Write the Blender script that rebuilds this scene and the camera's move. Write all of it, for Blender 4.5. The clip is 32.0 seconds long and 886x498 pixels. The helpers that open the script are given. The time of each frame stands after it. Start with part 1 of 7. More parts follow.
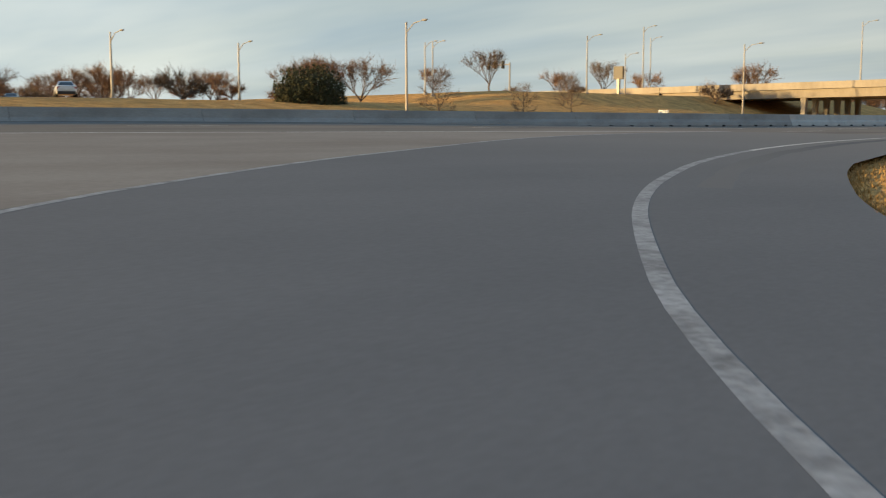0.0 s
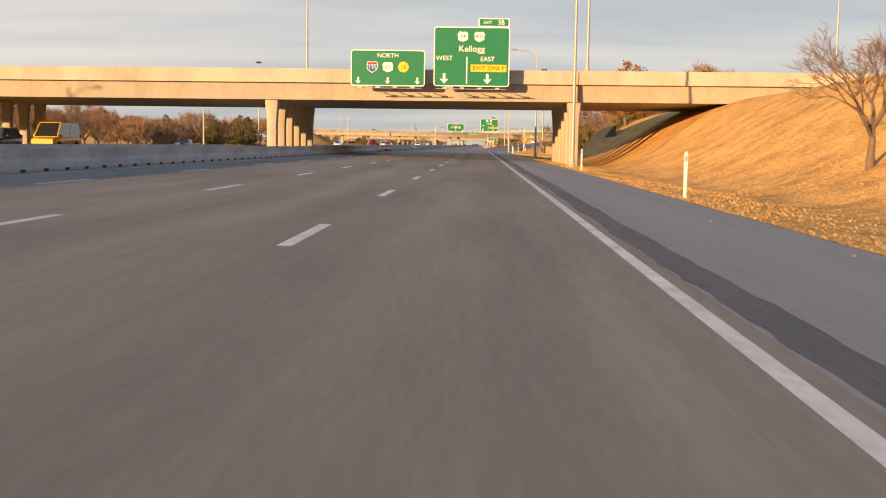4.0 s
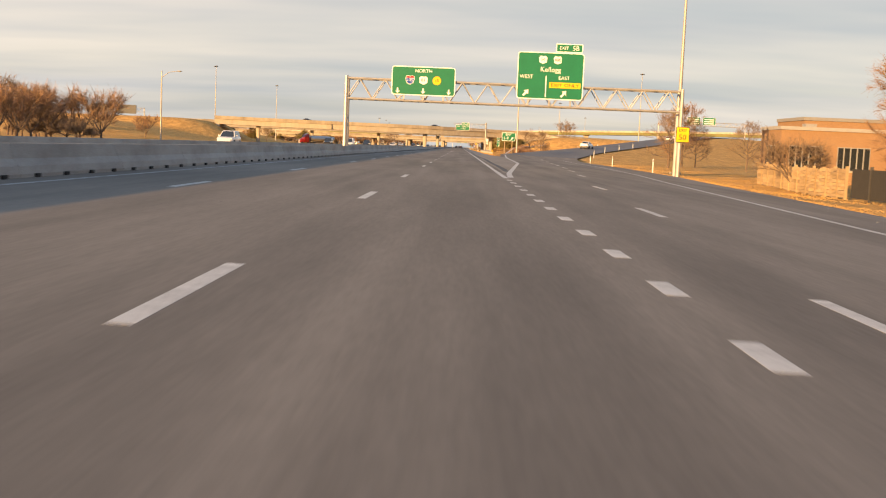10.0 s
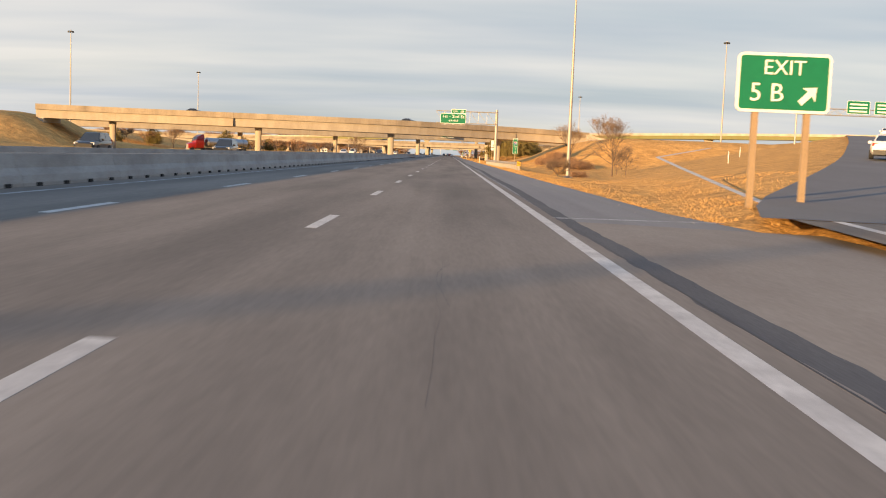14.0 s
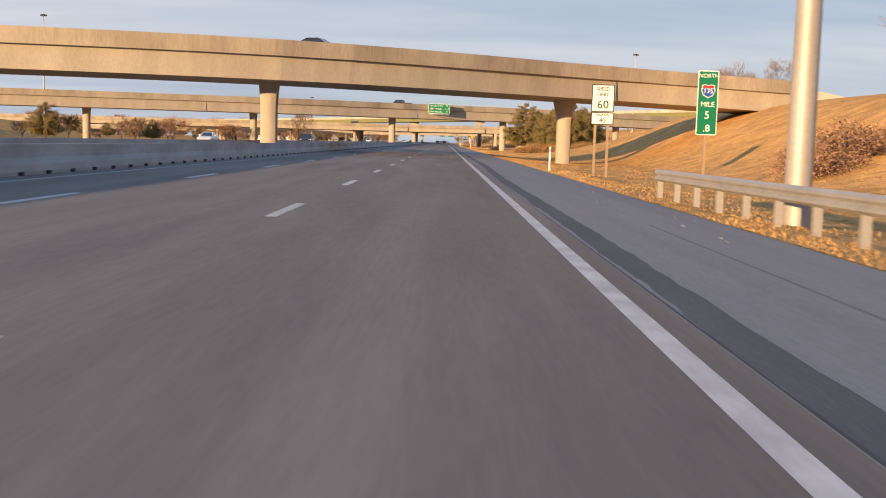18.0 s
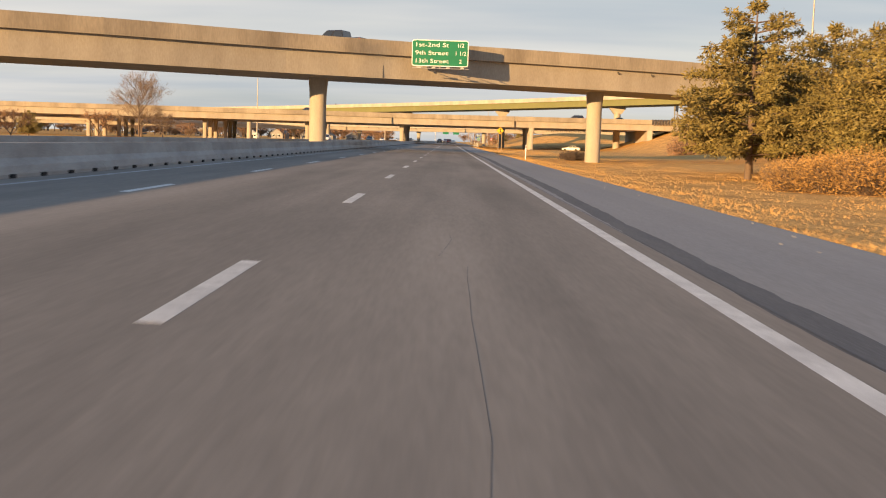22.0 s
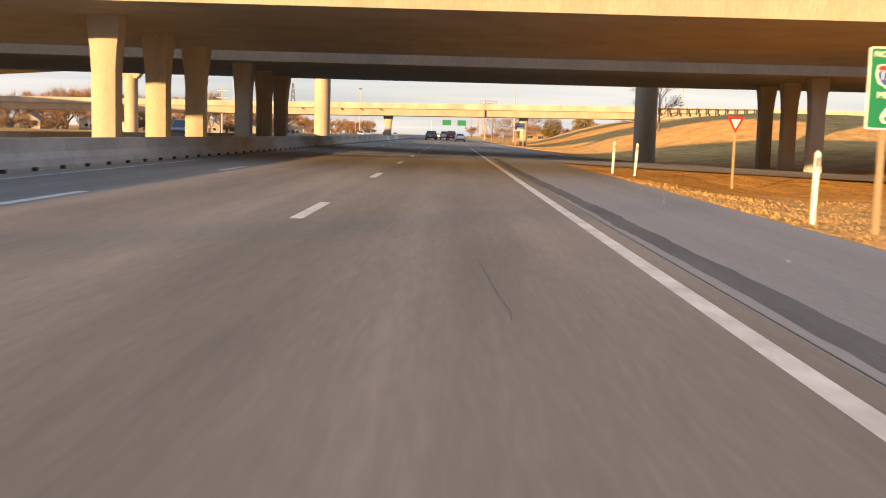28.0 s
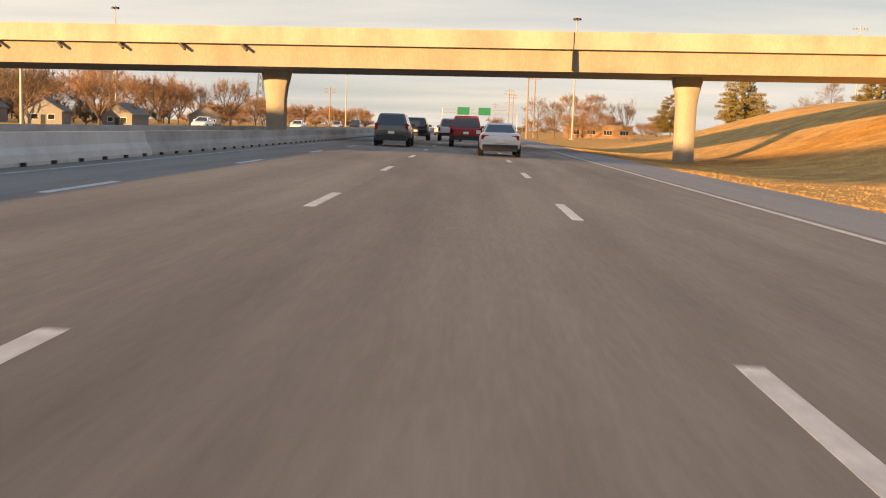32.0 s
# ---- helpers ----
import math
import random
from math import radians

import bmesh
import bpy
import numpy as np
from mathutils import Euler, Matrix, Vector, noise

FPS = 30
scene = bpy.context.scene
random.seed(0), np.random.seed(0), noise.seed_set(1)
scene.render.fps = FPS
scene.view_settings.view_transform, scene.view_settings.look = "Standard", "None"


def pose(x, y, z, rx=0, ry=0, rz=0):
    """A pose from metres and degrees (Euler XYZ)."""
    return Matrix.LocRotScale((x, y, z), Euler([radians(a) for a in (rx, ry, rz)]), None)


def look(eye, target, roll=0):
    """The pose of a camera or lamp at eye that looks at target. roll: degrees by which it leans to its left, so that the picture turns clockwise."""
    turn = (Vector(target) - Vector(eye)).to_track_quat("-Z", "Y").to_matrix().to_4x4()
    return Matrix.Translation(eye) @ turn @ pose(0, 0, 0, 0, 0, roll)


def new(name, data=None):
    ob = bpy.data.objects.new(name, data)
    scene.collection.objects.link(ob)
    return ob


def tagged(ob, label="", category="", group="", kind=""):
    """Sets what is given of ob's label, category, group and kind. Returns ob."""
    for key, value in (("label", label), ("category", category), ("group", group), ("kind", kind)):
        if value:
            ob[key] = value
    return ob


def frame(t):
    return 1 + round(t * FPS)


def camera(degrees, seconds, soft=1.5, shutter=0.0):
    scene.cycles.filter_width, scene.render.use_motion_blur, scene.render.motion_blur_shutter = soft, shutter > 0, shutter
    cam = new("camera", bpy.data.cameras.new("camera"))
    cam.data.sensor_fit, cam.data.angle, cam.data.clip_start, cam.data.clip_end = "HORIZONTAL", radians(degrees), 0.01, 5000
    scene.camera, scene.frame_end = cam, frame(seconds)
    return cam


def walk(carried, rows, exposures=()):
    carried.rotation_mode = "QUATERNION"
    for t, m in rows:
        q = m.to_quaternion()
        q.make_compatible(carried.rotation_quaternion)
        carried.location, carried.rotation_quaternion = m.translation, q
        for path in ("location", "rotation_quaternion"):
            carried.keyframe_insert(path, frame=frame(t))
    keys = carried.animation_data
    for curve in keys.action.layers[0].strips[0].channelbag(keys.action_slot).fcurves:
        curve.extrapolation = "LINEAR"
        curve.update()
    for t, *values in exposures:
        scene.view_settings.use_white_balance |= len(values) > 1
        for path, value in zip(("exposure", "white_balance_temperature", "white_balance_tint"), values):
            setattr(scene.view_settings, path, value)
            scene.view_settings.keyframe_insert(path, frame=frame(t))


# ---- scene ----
LENS = 45.6
SUN_BEARING, SUN_HEIGHT = 218.0, 7.7   # degrees clockwise from +y, and above the horizon

cam = camera(LENS, 32.0, soft=1.1, shutter=0.12)

# seconds, eye x, y, z, yaw to the left, pitch, roll
PATH = [
    (0, 19.73, 100.62, 0.33, 47.17, -6.76, -0.09), (0.5, 15.47, 105.28, 0.46, 38.52, -6.63, 0.02),
    (1, 11.85, 110.58, 0.59, 30.36, -6.67, 0.03), (1.5, 8.85, 116.80, 0.74, 22.50, -6.40, -0.06),
    (2, 6.08, 125.36, 0.89, 14.25, -6.14, 0.21), (2.5, 4.14, 135.33, 0.97, 8.50, -5.81, 0.39),
    (3, 3.11, 145.78, 1.00, 4.38, -5.57, 0.53), (3.5, 2.56, 156.98, 1.06, 2.37, -5.67, 0.45),
    (5.5, 0.49, 218.49, 1.13, 1.69, -5.58, 1.52), (6, -0.03, 234.83, 1.14, 1.60, -5.57, 1.99),
    (6.5, -0.39, 251.41, 1.12, 1.48, -5.60, 2.39), (7, -0.74, 268.33, 1.14, 1.50, -5.33, 2.17),
    (7.5, -1.04, 285.68, 1.12, 1.50, -5.58, 2.15), (8, -1.29, 303.51, 1.16, 1.31, -5.58, 2.40),
    (8.5, -1.46, 321.78, 1.13, 1.17, -5.53, 2.46), (9, -1.58, 340.46, 1.12, 0.99, -5.58, 2.56),
    (9.5, -1.71, 359.46, 1.13, 0.82, -5.64, 2.64), (10, -1.80, 378.72, 1.13, 0.72, -5.57, 2.47),
    (10.5, -1.89, 398.17, 1.12, 0.65, -5.53, 2.47), (11, -1.98, 417.53, 1.14, 0.54, -5.68, 2.58),
    (11.5, -1.99, 436.82, 1.14, 0.41, -5.54, 2.63), (12, -1.94, 455.95, 1.12, 0.28, -5.38, 2.55),
    (12.5, -1.90, 474.90, 1.14, 0.20, -4.99, 2.36), (13, -1.82, 493.62, 1.10, 0.17, -5.06, 2.21),
    (13.5, -1.71, 512.17, 1.13, 0.21, -5.10, 2.18), (15.5, -2.27, 586.29, 1.14, -0.15, -5.15, 2.58),
    (16, -1.92, 605.83, 1.13, -0.03, -5.25, 2.34), (16.5, -1.54, 625.37, 1.15, 0.09, -5.75, 2.19),
    (17, -1.50, 645.05, 1.11, -0.06, -5.81, 2.36), (17.5, -1.43, 664.57, 1.12, -0.13, -5.77, 2.42),
    (18, -1.33, 684.04, 1.13, -0.04, -5.79, 1.66), (18.5, -1.24, 703.54, 1.15, -0.02, -5.69, 1.76),
    (19, -1.28, 722.87, 1.11, 0.06, -5.81, 1.70), (19.5, -1.37, 742.03, 1.12, 0.01, -5.79, 1.95),
    (20, -1.43, 761.12, 1.13, -0.00, -5.91, 1.92), (20.5, -1.52, 780.09, 1.13, 0.05, -5.89, 2.07),
    (21, -1.65, 799.03, 1.11, 0.10, -5.92, 2.09), (21.5, -1.82, 818.12, 1.13, 0.09, -5.97, 2.23),
    (22, -2.02, 837.29, 1.13, 0.11, -5.86, 1.82), (22.5, -2.10, 856.46, 1.14, 0.06, -5.82, 1.71),
    (23, -2.06, 875.45, 1.14, 0.02, -5.82, 2.10), (23.5, -1.98, 894.27, 1.15, 0.01, -5.85, 2.10),
    (24, -1.94, 913.14, 1.13, 0.01, -5.88, 1.91), (24.5, -1.91, 932.06, 1.14, -0.16, -5.86, 2.05),
    (25, -1.87, 951.06, 1.12, -0.18, -5.87, 2.13), (25.5, -1.80, 970.10, 1.13, -0.05, -5.84, 1.97),
    (27.5, -1.61, 1045.87, 1.14, 0.25, -6.01, 1.75), (28, -1.79, 1064.55, 1.13, 0.27, -6.18, 1.60),
    (28.5, -1.80, 1083.16, 1.13, 0.23, -6.35, 1.74), (29, -1.74, 1101.66, 1.12, 0.36, -6.40, 1.33),
    (29.5, -1.69, 1120.01, 1.13, 0.40, -6.34, 1.74), (30, -1.65, 1138.07, 1.14, 0.46, -6.35, 1.99),
    (30.5, -1.66, 1155.70, 1.13, 0.61, -6.41, 1.74), (31, -1.67, 1172.84, 1.12, 0.74, -6.49, 1.61),
    (31.5, -1.65, 1189.49, 1.14, 0.91, -6.55, 1.95), (32, -1.50, 1205.76, 1.19, 1.27, -6.58, 1.82),
]


def drive_pose(x, y, z, yaw, pitch, roll):
    a, p = radians(yaw), radians(pitch)
    ahead = Vector((-math.sin(a) * math.cos(p), math.cos(a) * math.cos(p), math.sin(p)))
    return look((x, y, z), Vector((x, y, z)) + ahead * 10, roll)


walk(cam, [(t, drive_pose(*row)) for t, *row in PATH],
     exposures=[(0, 0.78, 6100, -4), (0.5, 0.83, 6300, 2), (1.2, 0.93, 6700, 8), (2, 1.00, 7000, 9), (3.5, 1.03, 6700, 10), (5.5, 1.28, 6700, 8), (6.1, 1.36, 6400, 6), (6.6, 1.38, 5500, 6), (7.0, 1.42, 5000, 6),
                (7.5, 1.32, 6100, 8), (8.0, 1.24, 8000, 10), (8.6, 1.20, 7300, 10), (10, 1.18, 7200, 10), (11, 1.07, 6700, 10), (12, 1.22, 7200, 10), (13.1, 1.15, 6400, 8), (14, 1.17, 6500, 8), (16, 1.08, 6400, 8), (17, 1.12, 6200, 8), (18, 1.00, 5800, 10), (19, 1.22, 6400, 10), (21, 1.27, 5900, 8), (22, 1.13, 6600, 8), (23, 1.20, 6150, 10), (24, 1.28, 6300, 10),
                (25, 1.33, 6000, 8), (27, 1.37, 6500, 10), (28.2, 1.54, 7000, 10), (29.1, 1.74, 5500, 2), (29.9, 1.64, 5450, 4), (30.5, 1.44, 6000, 6), (31.0, 1.29, 6450, 9), (31.5, 1.28, 7100, 10), (32, 1.32, 7400, 10)])

# ---- light ----
world = bpy.data.worlds.new("evening_sky")
scene.world = world
world.use_nodes = True
wn, wl = world.node_tree.nodes, world.node_tree.links
wn.clear()
w_out = wn.new("ShaderNodeOutputWorld")
w_bg = wn.new("ShaderNodeBackground")
w_sky = wn.new("ShaderNodeTexSky")
w_sky.sky_type = "NISHITA"
w_sky.sun_disc = False
w_sky.sun_elevation = radians(SUN_HEIGHT)
w_sky.sun_rotation = radians(SUN_BEARING)
w_sky.air_density, w_sky.dust_density, w_sky.ozone_density = 1.0, 0.8, 3.0
# thin evening cloud: stretched noise over the direction, flattened towards the horizon
w_co = wn.new("ShaderNodeTexCoord")
w_sep = wn.new("ShaderNodeSeparateXYZ")
w_up = wn.new("ShaderNodeMath"); w_up.operation = "ADD"; w_up.inputs[1].default_value = 0.10
w_u = wn.new("ShaderNodeMath"); w_u.operation = "DIVIDE"
w_v = wn.new("ShaderNodeMath"); w_v.operation = "DIVIDE"
w_abs = wn.new("ShaderNodeMath"); w_abs.operation = "ABSOLUTE"
w_comb = wn.new("ShaderNodeCombineXYZ")
wl.new(w_co.outputs["Generated"], w_sep.inputs[0])
wl.new(w_sep.outputs["Z"], w_abs.inputs[0])
wl.new(w_abs.outputs[0], w_up.inputs[0])
wl.new(w_sep.outputs["X"], w_u.inputs[0]); wl.new(w_up.outputs[0], w_u.inputs[1])
wl.new(w_sep.outputs["Y"], w_v.inputs[0]); wl.new(w_up.outputs[0], w_v.inputs[1])
wl.new(w_u.outputs[0], w_comb.inputs[0]); wl.new(w_v.outputs[0], w_comb.inputs[1])
w_map = wn.new("ShaderNodeMapping")
w_map.inputs["Rotation"].default_value = (0, 0, radians(14))
w_map.inputs["Scale"].default_value = (0.42, 1.05, 1)
wl.new(w_comb.outputs[0], w_map.inputs[0])
w_n = wn.new("ShaderNodeTexNoise")
w_n.inputs["Scale"].default_value, w_n.inputs["Detail"].default_value, w_n.inputs["Roughness"].default_value = 0.55, 6, 0.5
w_n.inputs["Distortion"].default_value = 0.3
wl.new(w_map.outputs[0], w_n.inputs["Vector"])
w_r = wn.new("ShaderNodeValToRGB")
w_r.color_ramp.elements[0].position, w_r.color_ramp.elements[0].color = 0.34, (0.72, 0.72, 0.72, 1)
w_r.color_ramp.elements[1].position, w_r.color_ramp.elements[1].color = 0.62, (0.95, 0.95, 0.95, 1)
wl.new(w_n.outputs["Fac"], w_r.inputs[0])
w_n2 = wn.new("ShaderNodeTexNoise")
w_n2.inputs["Scale"].default_value, w_n2.inputs["Detail"].default_value = 0.7, 4
wl.new(w_map.outputs[0], w_n2.inputs["Vector"])
w_tone = wn.new("ShaderNodeValToRGB")
w_tone.color_ramp.elements[0].position, w_tone.color_ramp.elements[0].color = 0.36, (4.45, 4.72, 5.2, 1)
w_tone.color_ramp.elements[1].position, w_tone.color_ramp.elements[1].color = 0.66, (7.0, 6.6, 6.25, 1)
wl.new(w_n2.outputs["Fac"], w_tone.inputs[0])
w_mix = wn.new("ShaderNodeMixRGB")
w_clear = wn.new("ShaderNodeMapRange")        # thin blue veil overhead
w_clear.inputs[1].default_value, w_clear.inputs[2].default_value = 0.24, 0.50
w_clear.inputs[3].default_value, w_clear.inputs[4].default_value = 0.0, 1.0
wl.new(w_sep.outputs["Z"], w_clear.inputs[0])
wl.new(w_r.outputs[0], w_mix.inputs[0])
wl.new(w_sky.outputs[0], w_mix.inputs[1])
w_west = wn.new("ShaderNodeMapRange")         # brighter cloud towards the low sun
w_west.inputs[1].default_value, w_west.inputs[2].default_value = -0.42, -0.90
w_west.inputs[3].default_value, w_west.inputs[4].default_value = 1.0, 1.3
wl.new(w_sep.outputs["X"], w_west.inputs[0])
w_lit = wn.new("ShaderNodeMixRGB"); w_lit.blend_type = "MULTIPLY"; w_lit.inputs[0].default_value = 1
wl.new(w_tone.outputs[0], w_lit.inputs[1]); wl.new(w_west.outputs[0], w_lit.inputs[2])
w_high = wn.new("ShaderNodeMixRGB")
w_high.inputs[2].default_value = (2.6, 3.7, 5.7, 1)
wl.new(w_clear.outputs[0], w_high.inputs[0]); wl.new(w_lit.outputs[0], w_high.inputs[1])
wl.new(w_high.outputs[0], w_mix.inputs[2])
wl.new(w_mix.outputs[0], w_bg.inputs[0])
w_bg.inputs[1].default_value = 0.057
wl.new(w_bg.outputs[0], w_out.inputs[0])

sun = new("sun", bpy.data.lights.new("sun", "SUN"))
sun.data.energy, sun.data.angle, sun.data.color = 5.0, radians(0.6), (1.0, 0.61, 0.27)
_b, _h = radians(SUN_BEARING), radians(SUN_HEIGHT)
SUN_DIR = Vector((math.sin(_b) * math.cos(_h), math.cos(_b) * math.cos(_h), math.sin(_h)))
sun.matrix_world = look(SUN_DIR * 100, (0, 0, 0))

# ---- materials ----
def material(name, base, rough=0.8, metal=0.0, vary=0.25, scale=3.0, fine=40.0, bump=0.3, second=None, amount=0.35,
             stretch=(1, 1, 1), spec=0.4, random_tint=0.0, coat=0.0):
    """A procedural surface: a base colour, broad stains towards a second colour, fine grain and a bump."""
    m = bpy.data.materials.new(name)
    m.use_nodes = True
    n, l = m.node_tree.nodes, m.node_tree.links
    b = n["Principled BSDF"]
    b.inputs["Roughness"].default_value, b.inputs["Metallic"].default_value = rough, metal
    b.inputs["Specular IOR Level"].default_value = spec
    b.inputs["Coat Weight"].default_value = coat
    co = n.new("ShaderNodeTexCoord")
    mp = n.new("ShaderNodeMapping")
    mp.inputs["Scale"].default_value = stretch
    l.new(co.outputs["Object"], mp.inputs[0])
    big, small = n.new("ShaderNodeTexNoise"), n.new("ShaderNodeTexNoise")
    big.inputs["Scale"].default_value, big.inputs["Detail"].default_value = scale, 6
    big.inputs["Roughness"].default_value = 0.62
    small.inputs["Scale"].default_value, small.inputs["Detail"].default_value = fine, 3
    for t in (big, small):
        l.new(mp.outputs[0], t.inputs["Vector"])
    ramp = n.new("ShaderNodeMapRange")
    ramp.inputs[1].default_value, ramp.inputs[2].default_value = 0.38, 0.68
    ramp.inputs[3].default_value, ramp.inputs[4].default_value = 0.0, amount
    l.new(big.outputs["Fac"], ramp.inputs[0])
    mix = n.new("ShaderNodeMixRGB")
    mix.inputs[1].default_value = (*base, 1)
    mix.inputs[2].default_value = (*(second or [c * 0.6 for c in base]), 1)
    l.new(ramp.outputs[0], mix.inputs[0])
    grain = n.new("ShaderNodeMapRange")
    grain.inputs[1].default_value, grain.inputs[2].default_value = 0.25, 0.75
    grain.inputs[3].default_value, grain.inputs[4].default_value = 1 - vary, 1 + vary
    l.new(small.outputs["Fac"], grain.inputs[0])
    mul = n.new("ShaderNodeMixRGB")
    mul.blend_type, mul.inputs[0].default_value = "MULTIPLY", 1
    l.new(mix.outputs[0], mul.inputs[1])
    l.new(grain.outputs[0], mul.inputs[2])
    last = mul
    if random_tint:
        info = n.new("ShaderNodeObjectInfo")
        tint = n.new("ShaderNodeMapRange")
        tint.inputs[3].default_value, tint.inputs[4].default_value = 1 - random_tint, 1 + random_tint
        l.new(info.outputs["Random"], tint.inputs[0])
        last = n.new("ShaderNodeMixRGB")
        last.blend_type, last.inputs[0].default_value = "MULTIPLY", 1
        l.new(mul.outputs[0], last.inputs[1])
        l.new(tint.outputs[0], last.inputs[2])
    l.new(last.outputs[0], b.inputs["Base Color"])
    if bump:
        bp = n.new("ShaderNodeBump")
        bp.inputs["Strength"].default_value, bp.inputs["Distance"].default_value = bump, 0.02
        l.new(small.outputs["Fac"], bp.inputs["Height"])
        l.new(bp.outputs[0], b.inputs["Normal"])
    return m


def streaks(m, scale, depth, low=0.35, high=0.65):
    """Long wear bands along the road: noise that changes across it and hardly along it."""
    n, l = m.node_tree.nodes, m.node_tree.links
    b = n["Principled BSDF"]
    old = b.inputs["Base Color"].links[0].from_socket
    co, mp, t = n.new("ShaderNodeTexCoord"), n.new("ShaderNodeMapping"), n.new("ShaderNodeTexNoise")
    mp.inputs["Scale"].default_value = (scale, 0.012, 1)
    t.inputs["Scale"].default_value, t.inputs["Detail"].default_value, t.inputs["Roughness"].default_value = 1.0, 4, 0.6
    r = n.new("ShaderNodeMapRange")
    r.inputs[1].default_value, r.inputs[2].default_value = low, high
    r.inputs[3].default_value, r.inputs[4].default_value = 1 - depth, 1 + depth * 0.6
    x = n.new("ShaderNodeMixRGB")
    x.blend_type, x.inputs[0].default_value = "MULTIPLY", 1
    l.new(co.outputs["Object"], mp.inputs[0]); l.new(mp.outputs[0], t.inputs["Vector"]); l.new(t.outputs["Fac"], r.inputs[0])
    l.new(old, x.inputs[1]); l.new(r.outputs[0], x.inputs[2]); l.new(x.outputs[0], b.inputs["Base Color"])
    return m


M_LANE = material("lane_concrete", (0.238, 0.209, 0.178), 0.86, vary=0.09, scale=0.20, fine=9, bump=0.04, second=(0.148, 0.131, 0.113), amount=0.9, stretch=(2.6, 0.28, 1), spec=0.25)
M_SHOULDER = material("shoulder_asphalt", (0.225, 0.225, 0.228), 0.88, vary=0.10, scale=0.15, fine=20, bump=0.05, second=(0.28, 0.27, 0.258), amount=0.7, stretch=(1.6, 0.25, 1), spec=0.22)
M_RAMP = material("ramp_asphalt", (0.165, 0.167, 0.172), 0.85, vary=0.08, scale=0.2, fine=20, bump=0.04, second=(0.125, 0.128, 0.134), amount=0.7, stretch=(1.2, 0.5, 1), spec=0.25)
M_ENTRY = material("entry_asphalt", (0.165, 0.167, 0.172), 0.85, vary=0.08, scale=0.2, fine=20, bump=0.04, second=(0.125, 0.128, 0.134), amount=0.7, stretch=(1.2, 0.5, 1), spec=0.25)
_n, _l = M_ENTRY.node_tree.nodes, M_ENTRY.node_tree.links      # the overlay feathers out into the older concrete
_co, _sep, _far, _mix = _n.new("ShaderNodeTexCoord"), _n.new("ShaderNodeSeparateXYZ"), _n.new("ShaderNodeMapRange"), _n.new("ShaderNodeMixRGB")
_b = _n["Principled BSDF"]
_l.new(_co.outputs["Object"], _sep.inputs[0])
_l.new(_sep.outputs["Y"], _far.inputs[0])
_far.inputs[1].default_value, _far.inputs[2].default_value = 112.0, 136.0
_l.new(_far.outputs[0], _mix.inputs[0])
_l.new(_b.inputs["Base Color"].links[0].from_socket, _mix.inputs[1])
_mix.inputs[2].default_value = (0.208, 0.197, 0.184, 1)
_l.new(_mix.outputs[0], _b.inputs["Base Color"])
M_GORE = material("gore_concrete", (0.31, 0.275, 0.235), 0.88, vary=0.10, scale=0.3, fine=20, bump=0.05, second=(0.20, 0.17, 0.145), amount=0.7, stretch=(1, 0.4, 1), spec=0.2)
# dark grey of the narrow band that runs beside the edge line
M_DARK_BAND = material("tarred_joint", (0.088, 0.090, 0.097), 0.84, vary=0.2, scale=0.7, fine=20, bump=0.08, second=(0.125, 0.124, 0.125), amount=0.8, stretch=(2.5, 0.4, 1), spec=0.25)
_n, _l = M_DARK_BAND.node_tree.nodes, M_DARK_BAND.node_tree.links      # it begins paler on the ramp
_co, _sep, _start, _mix, _b = _n.new("ShaderNodeTexCoord"), _n.new("ShaderNodeSeparateXYZ"), _n.new("ShaderNodeMapRange"), _n.new("ShaderNodeMixRGB"), _n["Principled BSDF"]
_start.inputs[1].default_value, _start.inputs[2].default_value = 116.0, 131.0
_mix.inputs[1].default_value = (0.170, 0.167, 0.164, 1)
_l.new(_co.outputs["Object"], _sep.inputs[0]); _l.new(_sep.outputs["Y"], _start.inputs[0]); _l.new(_start.outputs[0], _mix.inputs[0])
_l.new(_b.inputs["Base Color"].links[0].from_socket, _mix.inputs[2]); _l.new(_mix.outputs[0], _b.inputs["Base Color"])
M_SEAM = material("tar_seam", (0.06, 0.056, 0.054), 0.7, vary=0.3, scale=2, fine=20)
M_PAINT = material("road_paint", (0.62, 0.60, 0.56), 0.7, vary=0.18, scale=1.4, fine=18, bump=0.1, second=(0.34, 0.32, 0.30), amount=0.75, random_tint=0.08)
M_PAINT_WORN = material("worn_road_paint", (0.40, 0.40, 0.40), 0.75, vary=0.3, scale=2.2, fine=14, bump=0.1, second=(0.16, 0.155, 0.15), amount=0.9)
M_BARRIER = material("barrier_concrete", (0.38, 0.365, 0.34), 0.85, vary=0.12, scale=0.9, fine=25, bump=0.2, second=(0.23, 0.21, 0.19), amount=0.7, stretch=(1, 0.6, 1.5), random_tint=0.06)
M_BARRIER_NEW = material("new_barrier_concrete", (0.56, 0.54, 0.50), 0.8, vary=0.1, scale=1.1, fine=25, bump=0.2, second=(0.42, 0.40, 0.37), amount=0.7)
M_SLOT = material("drain_slot", (0.02, 0.02, 0.02), 0.9)
M_CONCRETE = material("bridge_concrete", (0.44, 0.39, 0.315), 0.85, vary=0.10, scale=0.35, fine=14, bump=0.25, second=(0.27, 0.235, 0.19), amount=0.8, stretch=(1, 1, 0.35))
M_GIRDER = material("girder_concrete", (0.37, 0.325, 0.26), 0.85, vary=0.12, scale=0.5, fine=12, bump=0.25, second=(0.28, 0.24, 0.19), amount=0.8, stretch=(1, 1, 0.3))
